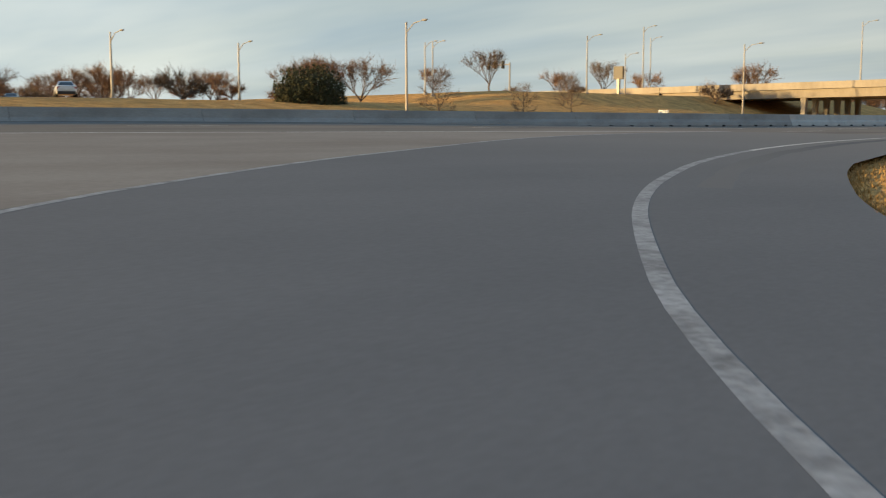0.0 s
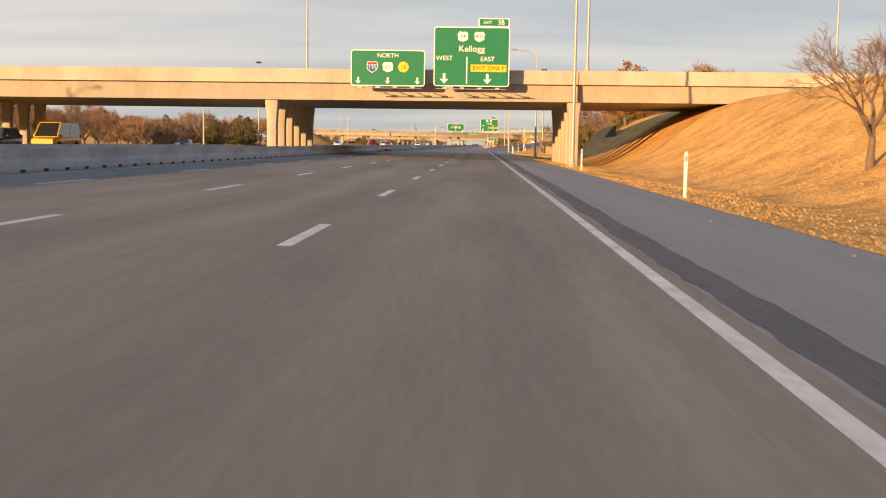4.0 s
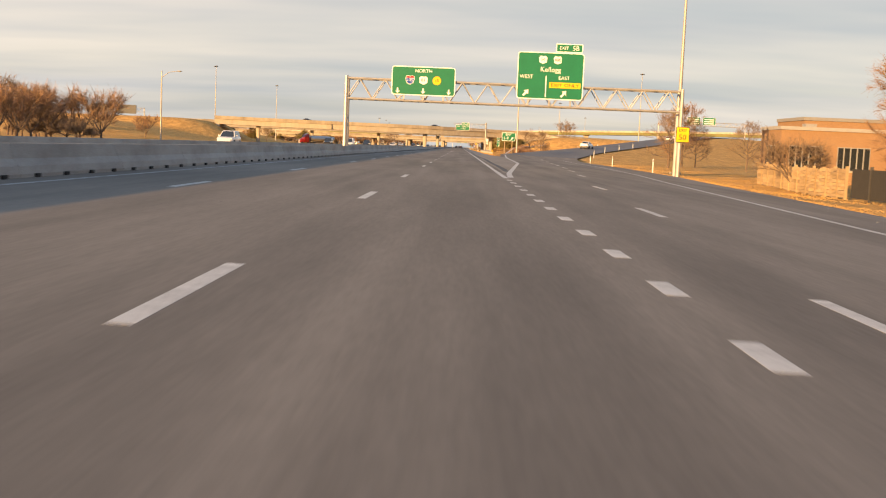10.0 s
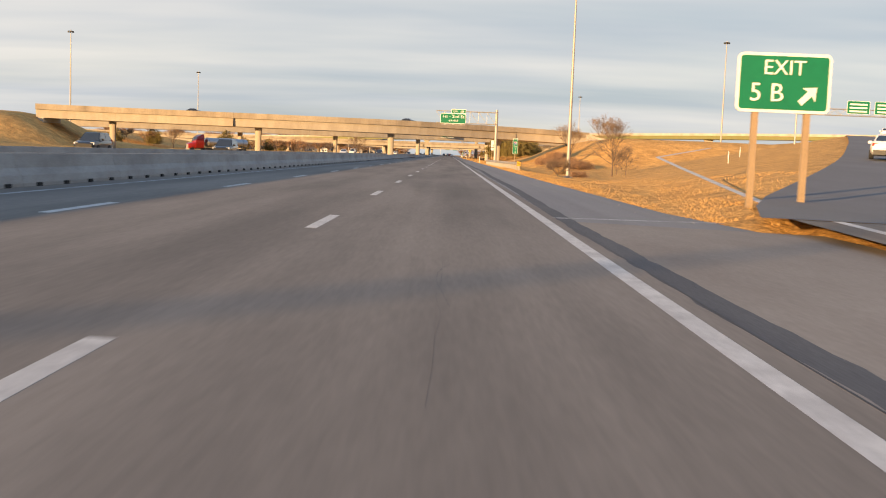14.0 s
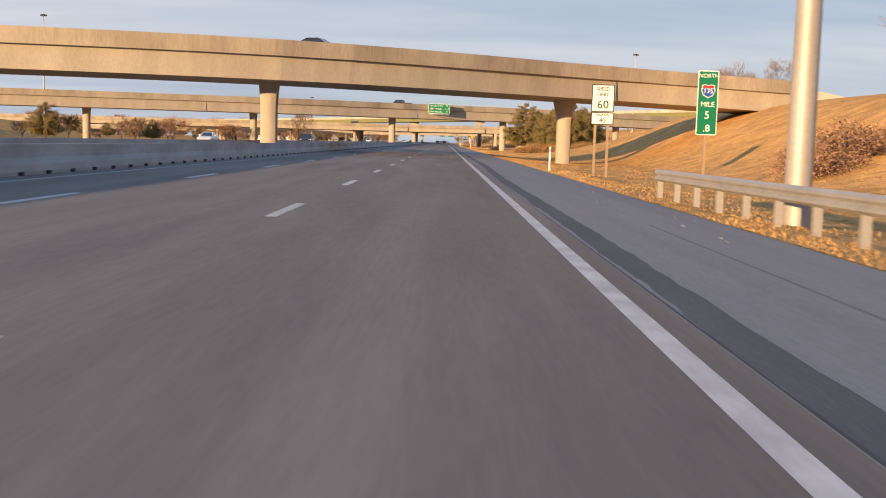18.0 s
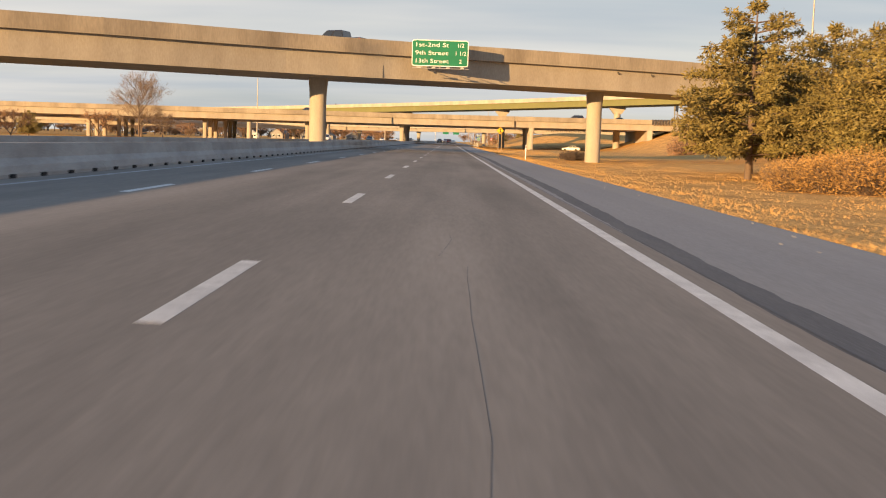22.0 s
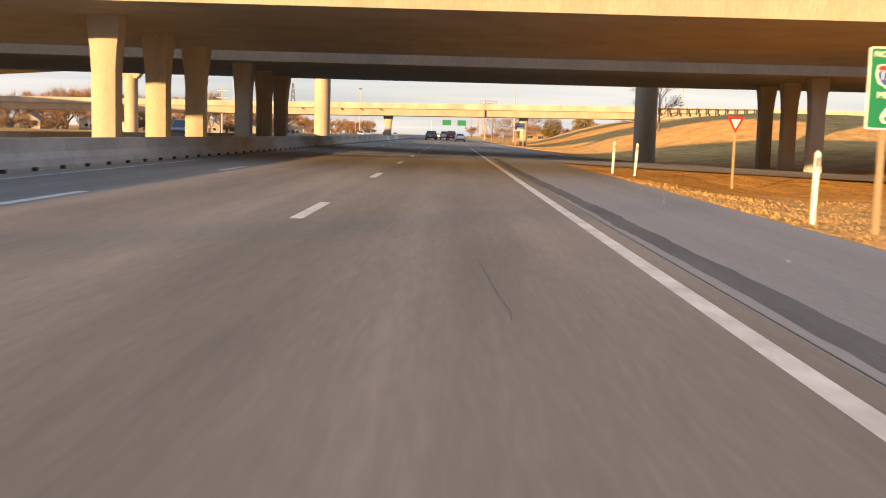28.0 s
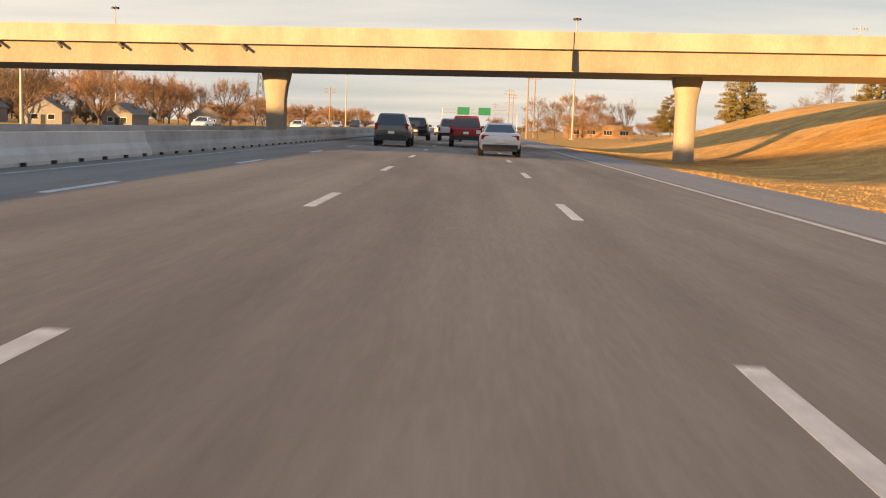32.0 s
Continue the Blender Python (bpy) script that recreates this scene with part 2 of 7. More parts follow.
# streaky weathered concrete, its colour also darkened for sun that only grazes these faces
M_GRAZEDCONCRETE = material("weathered_bridge_concrete", (0.335, 0.285, 0.215), 0.87, vary=0.14, scale=0.3, fine=9, bump=0.3, second=(0.19, 0.155, 0.115), amount=0.9, stretch=(1, 1, 0.22))
M_COLUMN = material("column_concrete", (0.40, 0.355, 0.29), 0.85, vary=0.08, scale=0.8, fine=16, bump=0.2, second=(0.29, 0.25, 0.20), amount=0.7, stretch=(1, 1, 0.3))
M_OLIVE = material("olive_girder_paint", (0.150, 0.152, 0.058), 0.6, vary=0.08, scale=0.5, fine=10, second=(0.19, 0.18, 0.07), amount=0.6, stretch=(1, 1, 0.4))
M_GRASS = material("dry_grass", (0.64, 0.37, 0.125), 0.95, vary=0.5, scale=0.55, fine=9, bump=0.55, second=(0.36, 0.20, 0.068), amount=0.9, spec=0.1)
_n, _l = M_GRASS.node_tree.nodes, M_GRASS.node_tree.links      # clumps and hollows that the low light picks out
_co, _nz, _bp, _b = _n.new("ShaderNodeTexCoord"), _n.new("ShaderNodeTexNoise"), _n.new("ShaderNodeBump"), _n["Principled BSDF"]
_nz.inputs["Scale"].default_value, _nz.inputs["Detail"].default_value, _nz.inputs["Roughness"].default_value = 0.9, 7, 0.62
_bp.inputs["Strength"].default_value, _bp.inputs["Distance"].default_value = 0.7, 0.28
_l.new(_co.outputs["Object"], _nz.inputs["Vector"]); _l.new(_nz.outputs["Fac"], _bp.inputs["Height"])
_l.new(_b.inputs["Normal"].links[0].from_socket, _bp.inputs["Normal"]); _l.new(_bp.outputs[0], _b.inputs["Normal"])
M_BLADE = material("grass_blades", (0.50, 0.30, 0.11), 0.9, vary=0.3, scale=0.4, fine=9, second=(0.32, 0.21, 0.09), amount=0.8, spec=0.15)
M_SIGN = material("sign_green", (0.006, 0.155, 0.075), 0.45, vary=0.04, scale=1, fine=6, bump=0, second=(0.005, 0.12, 0.06), amount=0.5)
M_WHITE = material("sign_white", (0.78, 0.78, 0.74), 0.5, vary=0.03, scale=2, fine=10, bump=0)
M_YELLOW = material("sign_yellow", (0.78, 0.46, 0.02), 0.5, vary=0.05, scale=2, fine=10, bump=0)
M_ORANGE = material("sign_orange", (0.78, 0.14, 0.02), 0.55, vary=0.05, scale=2, fine=10, bump=0)
M_BLUE = material("sign_blue", (0.02, 0.07, 0.36), 0.45, vary=0.05, scale=2, fine=10, bump=0)
M_RED = material("sign_red", (0.42, 0.02, 0.02), 0.5, vary=0.05, scale=2, fine=10, bump=0)
M_BLACK = material("sign_black", (0.015, 0.015, 0.015), 0.6, vary=0.1)
M_ALU = material("sign_back_metal", (0.42, 0.42, 0.42), 0.45, 0.7, vary=0.06, scale=3, fine=20, bump=0)
M_STEEL = material("galvanised_steel", (0.46, 0.44, 0.41), 0.5, 0.55, vary=0.1, scale=2, fine=18, bump=0.05, second=(0.33, 0.31, 0.29), amount=0.6)
M_POLE = material("pole_steel", (0.40, 0.37, 0.33), 0.55, 0.4, vary=0.08, scale=1, fine=12, bump=0.05)
M_DARKSTEEL = material("dark_steel", (0.09, 0.085, 0.08), 0.55, 0.4, vary=0.12)
M_WOOD = material("weathered_post_wood", (0.30, 0.22, 0.14), 0.85, vary=0.25, scale=1.5, fine=16, stretch=(6, 6, 1))
M_FENCE = material("fence_boards", (0.36, 0.255, 0.145), 0.85, vary=0.2, scale=1.2, fine=14, stretch=(1, 1, 6), random_tint=0.22)
M_DARKFENCE = material("dark_fence_fabric", (0.035, 0.033, 0.032), 0.9, vary=0.2)
M_BRICK = material("tan_brick", (0.27, 0.165, 0.092), 0.85, vary=0.16, scale=1, fine=10, second=(0.24, 0.14, 0.075), amount=0.7)
M_BARK = material("bare_bark", (0.15, 0.105, 0.075), 0.92, vary=0.3, scale=1.5, fine=12, second=(0.09, 0.065, 0.05), amount=0.7)
M_TWIG = material("bare_twigs", (0.22, 0.155, 0.105), 0.92, vary=0.25, scale=0.6, fine=6, random_tint=0.2)
M_THICKET = material("thicket_twigs", (0.085, 0.065, 0.055), 0.92, vary=0.3, scale=1.2, fine=8, second=(0.14, 0.10, 0.08), amount=0.5)
M_TWIG_RED = material("reddish_twigs", (0.27, 0.16, 0.095), 0.92, vary=0.25, scale=0.6, fine=6, random_tint=0.2)
M_PINE = material("pine_needles", (0.185, 0.15, 0.045), 0.85, vary=0.4, scale=0.7, fine=5, second=(0.17, 0.115, 0.04), amount=0.6, random_tint=0.15)
M_CEDAR = material("cedar_leaves", (0.050, 0.060, 0.026), 0.85, vary=0.4, scale=0.7, fine=5, second=(0.10, 0.075, 0.03), amount=0.5, random_tint=0.15)
M_SPRUCE = material("spruce_needles", (0.085, 0.080, 0.030), 0.85, vary=0.4, scale=0.7, fine=5, second=(0.15, 0.10, 0.035), amount=0.6, random_tint=0.15)
M_RUSTLEAF = material("brown_oak_leaves", (0.27, 0.115, 0.035), 0.85, vary=0.35, scale=0.7, fine=5, second=(0.15, 0.085, 0.03), amount=0.6)
M_SHRUB = material("dry_shrub", (0.38, 0.22, 0.07), 0.9, vary=0.35, scale=0.8, fine=6, second=(0.2, 0.115, 0.045), amount=0.7)
streaks(M_LANE, 0.8, 0.14)
streaks(M_SHOULDER, 1.0, 0.10)
M_TYRE = material("tyre_rubber", (0.02, 0.02, 0.02), 0.8)
M_RIM = material("wheel_rim", (0.45, 0.45, 0.46), 0.35, 0.8)
M_CHROME = material("trim_plastic", (0.03, 0.03, 0.032), 0.45)
M_LAMP_RED = material("tail_lamp", (0.30, 0.008, 0.008), 0.25, bump=0)
M_LAMP_CLEAR = material("head_lamp", (0.7, 0.7, 0.7), 0.15, bump=0)
M_ROOF = material("flat_roof", (0.20, 0.18, 0.16), 0.9)
M_SIGNBACK = material("sign_back_grey", (0.11, 0.11, 0.11), 0.7, 0.1, vary=0.2, scale=0.8)
M_HOUSE = material("house_siding", (0.27, 0.26, 0.25), 0.8, vary=0.08, random_tint=0.25)


def car_paint(name, colour, metal=0.3):
    return material(name, colour, 0.32, metal, vary=0.03, scale=2, fine=60, bump=0, second=[c * 0.9 for c in colour], amount=0.4, coat=0.8)


M_GREY_PAINT = car_paint("grey_car_paint", (0.13, 0.125, 0.12), 0.6)
M_WHITE_PAINT = car_paint("white_car_paint", (0.72, 0.70, 0.67), 0.0)
M_RED_PAINT = car_paint("red_car_paint", (0.30, 0.012, 0.012), 0.2)
M_BLACK_PAINT = car_paint("black_car_paint", (0.015, 0.015, 0.017), 0.3)
M_SILVER_PAINT = car_paint("silver_car_paint", (0.45, 0.45, 0.45), 0.7)
M_BUS_PAINT = car_paint("yellow_car_paint", (0.70, 0.36, 0.015), 0.0)
M_GLASS = material("tinted_glass", (0.02, 0.024, 0.028), 0.06, 0.0, vary=0.02, bump=0, spec=0.8, coat=0.5)


# ---- mesh building ----
class Shape:
    """Collects faces; link() makes them one mesh object."""

    def __init__(self):
        self.v, self.f = [], []

    def add(self, verts, faces):
        k = len(self.v)
        self.v.extend(tuple(p) for p in verts)
        self.f.extend(tuple(i + k for i in f) for f in faces)
        return self

    def hexa(self, p):
        """Eight corners: the lower four in turn, then the upper four."""
        return self.add(p, [(3, 2, 1, 0), (4, 5, 6, 7), (0, 1, 5, 4), (1, 2, 6, 5), (2, 3, 7, 6), (3, 0, 4, 7)])

    def box(self, x0, x1, y0, y1, z0, z1):
        return self.hexa([(x0, y0, z0), (x1, y0, z0), (x1, y1, z0), (x0, y1, z0), (x0, y0, z1), (x1, y0, z1), (x1, y1, z1), (x0, y1, z1)])

    def tube(self, a, b, ra, rb, sides=8, caps=True):
        a, b = Vector(a), Vector(b)
        d = (b - a)
        if d.length < 1e-6:
            return self
        d.normalize()
        s = d.cross(Vector((0, 0, 1)) if abs(d.z) < 0.9 else Vector((1, 0, 0))).normalized()
        u = s.cross(d)
        v = []
        for c, r in ((a, ra), (b, rb)):
            for k in range(sides):
                q = 2 * math.pi * k / sides
                v.append(c + (s * math.cos(q) + u * math.sin(q)) * r)
        f = [(k, (k + 1) % sides, sides + (k + 1) % sides, sides + k) for k in range(sides)]
        if caps:
            f += [tuple(range(sides - 1, -1, -1)), tuple(range(sides, 2 * sides))]
        return self.add(v, f)

    def lathe(self, x, y, rings, sides=14, square=0.0):
        """Stacked rings (z, radius x, radius y) round a vertical axis."""
        v, f = [], []
        for z, rx, ry in rings:
            for k in range(sides):
                q = 2 * math.pi * (k + 0.5) / sides
                c, s = math.cos(q), math.sin(q)
                w = 1 + square * (1 / max(abs(c), abs(s)) - 1)
                v.append((x + rx * c * w, y + ry * s * w, z))
        for r in range(len(rings) - 1):
            for k in range(sides):
                j = (k + 1) % sides
                f.append((r * sides + k, r * sides + j, (r + 1) * sides + j, (r + 1) * sides + k))
        f.append(tuple(range(sides - 1, -1, -1)))
        f.append(tuple(range((len(rings) - 1) * sides, len(rings) * sides)))
        return self.add(v, f)

    def sweep(self, line, profile):
        """A closed profile of (across, up) swept along a line of (x, y, z); across points to the right of the way."""
        v, f, n = [], [], len(profile)
        for i, p in enumerate(line):
            a, b = Vector(line[max(i - 1, 0)]), Vector(line[min(i + 1, len(line) - 1)])
            d = Vector((b.x - a.x, b.y - a.y, 0)).normalized()
            side = Vector((d.y, -d.x, 0))
            for across, up in profile:
                v.append(Vector(p) + side * across + Vector((0, 0, up)))
        for i in range(len(line) - 1):
            for k in range(n):
                j = (k + 1) % n
                f.append((i * n + k, i * n + j, (i + 1) * n + j, (i + 1) * n + k))
        f.append(tuple(range(n - 1, -1, -1)))
        f.append(tuple(range((len(line) - 1) * n, len(line) * n)))
        return self.add(v, f)

    def extrude_y(self, outline, y0, y1):
        """An outline of (x, z) made solid from y0 to y1."""
        n = len(outline)
        v = [(x, y0, z) for x, z in outline] + [(x, y1, z) for x, z in outline]
        f = [tuple(range(n)), tuple(range(2 * n - 1, n - 1, -1))]
        f += [(k, n + k, n + (k + 1) % n, (k + 1) % n) for k in range(n)]
        return self.add(v, f)

    def extrude_x(self, outline, x0, x1):
        n = len(outline)
        v = [(x0, y, z) for y, z in outline] + [(x1, y, z) for y, z in outline]
        f = [tuple(range(n - 1, -1, -1)), tuple(range(n, 2 * n))]
        f += [(k, (k + 1) % n, n + (k + 1) % n, n + k) for k in range(n)]
        return self.add(v, f)

    def mesh(self, name, *mats):
        me = bpy.data.meshes.new(name)
        me.from_pydata(self.v, [], self.f)
        for m in mats:
            me.materials.append(m)
        return me


def smooth(me, angle=40):
    me.polygons.foreach_set("use_smooth", [True] * len(me.polygons))
    me.set_sharp_from_angle(angle=radians(angle))
    return me


def part(name, shape, mat, parent=None, label="", rounded=False, bevel=0.0):
    """One mesh object of a shape (or of a ready mesh), under its thing."""
    me = shape.mesh(name, mat) if isinstance(shape, Shape) else shape
    if rounded:
        smooth(me)
    ob = new(name, me)
    if bevel:
        mod = ob.modifiers.new("soft_edges", "BEVEL")
        mod.width, mod.segments, mod.limit_method = bevel, 2, "ANGLE"
    if parent is not None:
        ob.parent = parent
    if label:
        tagged(ob, label)
    return ob


def thing(name, label, category, place=(0, 0, 0), turn=0.0, group="", kind=""):
    ob = new(name)
    ob.matrix_world = pose(*place, 0, 0, turn)
    return tagged(ob, label, category, group, kind)


def text_mesh(words, size, mat, width=None):
    cu = bpy.data.curves.new("words", "FONT")
    cu.body, cu.size, cu.align_x, cu.align_y, cu.extrude = words, size, "CENTER", "CENTER", 0.006
    cu.resolution_u = 3
    ob = bpy.data.objects.new("words", cu)
    me = bpy.data.meshes.new_from_object(ob)
    bpy.data.objects.remove(ob)
    me.materials.clear()
    me.materials.append(mat)
    if width:
        xs = [v.co.x for v in me.vertices]
        k = width / max(max(xs) - min(xs), 1e-3)
        for v in me.vertices:
            v.co.x *= k
    return me


def ss(a):
    a = min(1.0, max(0.0, a))
    return a * a * (3 - 2 * a)


def between(table, y):
    """Straight lines through (y, value) rows."""
    if y <= table[0][0]:
        return table[0][1]
    for (a, p), (b, q) in zip(table, table[1:]):
        if y <= b:
            return p + (q - p) * (y - a) / (b - a)
    return table[-1][1]

# ---- the lie of the land ----
FALL = 0.0184          # crossfall of the northbound road
LANE = 3.66
BARRIER_X = -10.1


def road_z(x, y):
    return -x * (FALL + 0.0235 * ss((148 - y) / 33))      # banked where the entry curves in


# right edge of the paved shoulder, by y
EDGE = [(-60, 120), (60, 90), (90, 52), (96, 38), (100, 30), (104, 23), (107.5, 18.6), (110.7, 15.2), (113, 13.7), (115.4, 12.4), (117.3, 11.4), (119.8, 10.3), (122, 9.65), (124.3, 9.0), (127, 8.45), (130, 8.0), (134.7, 7.5), (140.5, 7.1), (152, 6.75), (158, 6.5), (165, 6.7), (380, 6.9),
        (405, 8.6), (430, 10.6), (450, 12.4), (480, 13.8), (520, 13.4), (540, 12.5), (547, 11), (550, 4.0), (556, 3.1), (585, 3.0), (1062, 2.95), (1095, 3.1), (1104, 3.4), (1107, 5),
        (1110, 20), (1113, 29), (1116, 24.5), (1119, 20), (1123.5, 13.5), (1129, 9.5), (1138, 7.2), (1150, 6.6), (1166, 6.3), (1190, 6.2), (1215, 5.9), (1700, 5.9)]
# hills: x where they begin and reach their height, height, y from and to, softness along y
HILLS = [(10.5, 24, 5.6, 205, 300, 34), (9.5, 60, 6.5, 150, 260, 60), (40, 75, 5.2, 690, 760, 60), (13, 32, 6.0, 740, 815, 26), (10, 42, 5.6, 800, 850, 30),
         (34, 66, 8.0, 1010, 1125, 40), (13, 38, 5.4, 1200, 1320, 40), (26, 60, 2.6, 860, 1010, 40), (13, 34, 1.5, 1150, 1220, 14),
         (-60, -84, 5.6, 215, 300, 40), (-70, -120, 5.4, 690, 800, 50), (-79, -94, 7.5, 748, 772, 26), (-95, -130, 5.4, 905, 980, 40), (-36, -72, 3.1, 40, 215, 60)]


def hill_z(x, y):
    top = 0.0
    for x0, x1, h, y0, y1, soft in HILLS:
        a = ss((x - x0) / (x1 - x0))
        if a > 0:
            top = max(top, h * a * ss((y - y0 + soft) / soft) * (1 - ss((y - y1) / soft)))
    return top


EXIT = [(385, 3.9, 7.2), (405, 2.2, 8.9), (430, 0.3, 10.9), (450, 1.0, 12.7), (480, 2.2, 14.1), (520, 2.7, 14.6), (546, 2.9, 16.6), (556, 5.6, 18.6), (572, 12.5, 23), (585, 18, 27.5),
        (600, 24, 33.2), (640, 39.3, 49), (690, 57.8, 67.5), (731, 72.8, 83), (790, 94, 105), (860, 120, 132)]
EXIT_L, EXIT_R = [(y, a) for y, a, _ in EXIT], [(y, b) for y, _, b in EXIT]
CLIMB = [(535, 0.0), (556, 0.35), (572, 0.95), (600, 2.15), (640, 4.0), (690, 6.2), (731, 7.7), (790, 8.8), (860, 9.0)]


def rise_z(x, y):
    """The exit ramp climbs as it leaves."""
    return max(road_z(min(x, 14), y), -0.25) * (1 - ss((y - 535) / 40)) + between(CLIMB, y)


def ramp_bank(x, y):
    """The bank that carries the exit ramp: steep towards the motorway, gentle away from it."""
    if not 548 < y < 900:
        return -9
    l, r = between(EXIT_L, y), between(EXIT_R, y)
    z = rise_z(x, y)
    if l <= x <= r:
        return z - 0.25
    return z - 0.12 - (0.20 * (l - x) if x < l else 0.03 * (x - r))


def ground_z(x, y):
    e = between(EDGE, y)
    if x >= e:
        d = x - e
        verge = road_z(e, y) - 0.10 - 0.40 * ss(d / 6.0) + 0.25 * ss((d - 8) / 14)
        verge -= 0.75 * ss((d - 4) / 7) * (1 - ss((d - 18) / 10)) * ss((y - 605) / 30) * (1 - ss((y - 695) / 30))
        rough = 0.05 * noise.noise((x * 0.35, y * 0.35, 0)) + 0.14 * noise.noise((x * 0.06, y * 0.06, 3))
        if 548 < y < 900:
            l, r = between(EXIT_L, y), between(EXIT_R, y)
            bank = ramp_bank(x, y)
            if l - 0.3 <= x <= r + 0.3:
                return bank
            return max(verge + hill_z(x, y) * ss((abs(x - (l + r) / 2) - 7) / 9), bank) + rough * ss(d / 3) * 0.6
        return verge + hill_z(x, y) + rough * ss(d / 3)
    if 1095 < y < 1172 and x > 3.2:
        return road_z(x, y) - 0.045
    if x > -36:
        return road_z(x, y) - 0.35 if x > -10 else -0.25
    d = -36 - x
    return -0.15 - 0.25 * ss(d / 6) + hill_z(x, y) + 0.15 * noise.noise((x * 0.06, y * 0.06, 3)) * ss(d / 5)


def sheet(xs, ys, height):
    v = [(x, y, height(x, y)) for y in ys for x in xs]
    n = len(xs)
    f = [(j * n + i, j * n + i + 1, (j + 1) * n + i + 1, (j + 1) * n + i) for j in range(len(ys) - 1) for i in range(n - 1)]
    return Shape().add(v, f)


_xs = [-4000, -1800, -900, -500, -320, -240, -190, -160, -135, -115, -100, -90, -80, -72, -65, -58, -52, -46, -41, -36.1, -35.9, -20, -10.2]
_xs += [-4, 0] + [1.0 + 0.75 * k for k in range(30)] + [24.5 + 2 * k for k in range(14)] + [56, 62, 70, 80, 92, 106, 125, 150, 190, 240, 320, 480, 900, 1800, 4000]
_ys = [-3000, -1200, -500, -260, -150, -100, -60, -30] + [3.5 * k for k in range(0, 28)] + [98 + 0.7 * k for k in range(70)] + [3.5 * k for k in range(42, 385)] + [1365, 1400, 1450, 1520, 1620, 1800, 2200, 3000, 4500]
ground = part("ground", sheet(_xs, _ys, ground_z), M_GRASS, rounded=False)
smooth(ground.data, 80)
tagged(ground, "dry tan winter grass on verges and embankments", "ground", kind="structure")

# left edge of the entry ramp, by y, and the right edge of the motorway lanes before the merge
RAMP_L = [(60, 110), (80, 60), (91, 30), (96, 20.5), (100, 14.2), (104.1, 10.1), (108.1, 7.4), (111.1, 5.6), (115.7, 3.3), (119.8, 1.3), (124, -0.1), (130, -1.2), (135.5, -1.75)]
MAIN_R = [(-300, -6), (60, -5), (110, -3.6), (125, -2.6), (135.5, -1.65), (142, -1.0), (150, -0.45), (158, -0.12), (165, 0)]

# ---- paved surfaces ----
def ribbon(name, rows, mat, label, category="road", lift=0.0, step=6.0, across=4, height=road_z):
    """A paved strip; rows of (y, left x, right x)."""
    left, right = [(y, a) for y, a, _ in rows], [(y, b) for y, _, b in rows]
    y0, y1 = rows[0][0], rows[-1][0]
    n = max(2, int((y1 - y0) / step) + 1)
    ys = [y0 + (y1 - y0) * k / (n - 1) for k in range(n)]
    v, f = [], []
    for y in ys:
        a, b = between(left, y), between(right, y)
        for k in range(across + 1):
            x = a + (b - a) * k / across
            v.append((x, y, height(x, y) + lift))
    w = across + 1
    for j in range(n - 1):
        for k in range(across):
            f.append((j * w + k, j * w + k + 1, (j + 1) * w + k + 1, (j + 1) * w + k))
    ob = part(name, Shape().add(v, f), mat)
    return tagged(ob, label, category, kind="structure")


road = ribbon("road", [*((y, BARRIER_X - 0.4, x + 0.05) for y, x in MAIN_R[:5]), (137.5, BARRIER_X - 0.4, 3.9), (385, BARRIER_X - 0.4, 3.9), (430, BARRIER_X - 0.4, 0.3), (1150, BARRIER_X - 0.4, 0.3),
                       (1166, BARRIER_X - 0.4, 3.9), (2400, BARRIER_X - 0.4, 3.9)], M_LANE, "tan-grey concrete motorway lanes with worn wheel tracks", step=2.0)
ribbon("shoulder_road", [(y, 3.9, between(EDGE, y) + 0.1) for y in (137.5, 140, 145, 152, 158, 165, 250, 380)] + [(385, 3.9, 7.6)], M_SHOULDER, "grey asphalt hard shoulder beside the lanes", step=1.5)
ribbon("shoulder_road_2", [(550, 0.3, 4.0), (556, 0.3, 3.4), (585, 0.3, 3.2), (1062, 0.3, 3.15), (1104, 0.3, 3.5), (1119, 0.3, 3.6)], M_SHOULDER, "blue-grey asphalt hard shoulder with a rough grass edge")
ribbon("entry_road", [(y, between(RAMP_L, y) - 0.05, between(EDGE, y) + 0.1) for y in [70, 84, 91, 96, 100, 102] + [104 + 1.05 * k for k in range(30)]] + [(135.5, -1.75, 7.55), (138.4, -1.75, 7.4)],
       M_ENTRY, "dark asphalt entry ramp curving onto the motorway", lift=-0.0006, step=0.5, across=10)
ribbon("shoulder_road_3", [(1166, 3.9, 6.6), (1190, 3.9, 6.4), (1215, 3.9, 6.1), (2400, 3.9, 6.1)], M_SHOULDER, "grey asphalt hard shoulder after the merge")


GORE = [(428, 0.32), (470, 3.2), (512, 4.2), (550, 5.2)]
ribbon("exit_lane_road", [(y, (max(a, between(GORE, y)) if y > 428 else a) - 0.6, b) for y, a, b in EXIT if y < 550] + [(550, 4.6, 17.2)], M_LANE, "tan-grey concrete exit lanes leaving the motorway", step=4, across=6, lift=-0.004, height=rise_z)
ribbon("gore_road_2", [(y, 0.3, x) for y, x in GORE], M_GORE, "tan concrete gore with worn chevron bars", step=4)
ribbon("exit_road", [(550, 4.0, 17.2)] + [r for r in EXIT if r[0] > 550], M_RAMP, "dark asphalt exit ramp climbing away from the motorway", step=4, across=6, lift=0.006, height=rise_z)
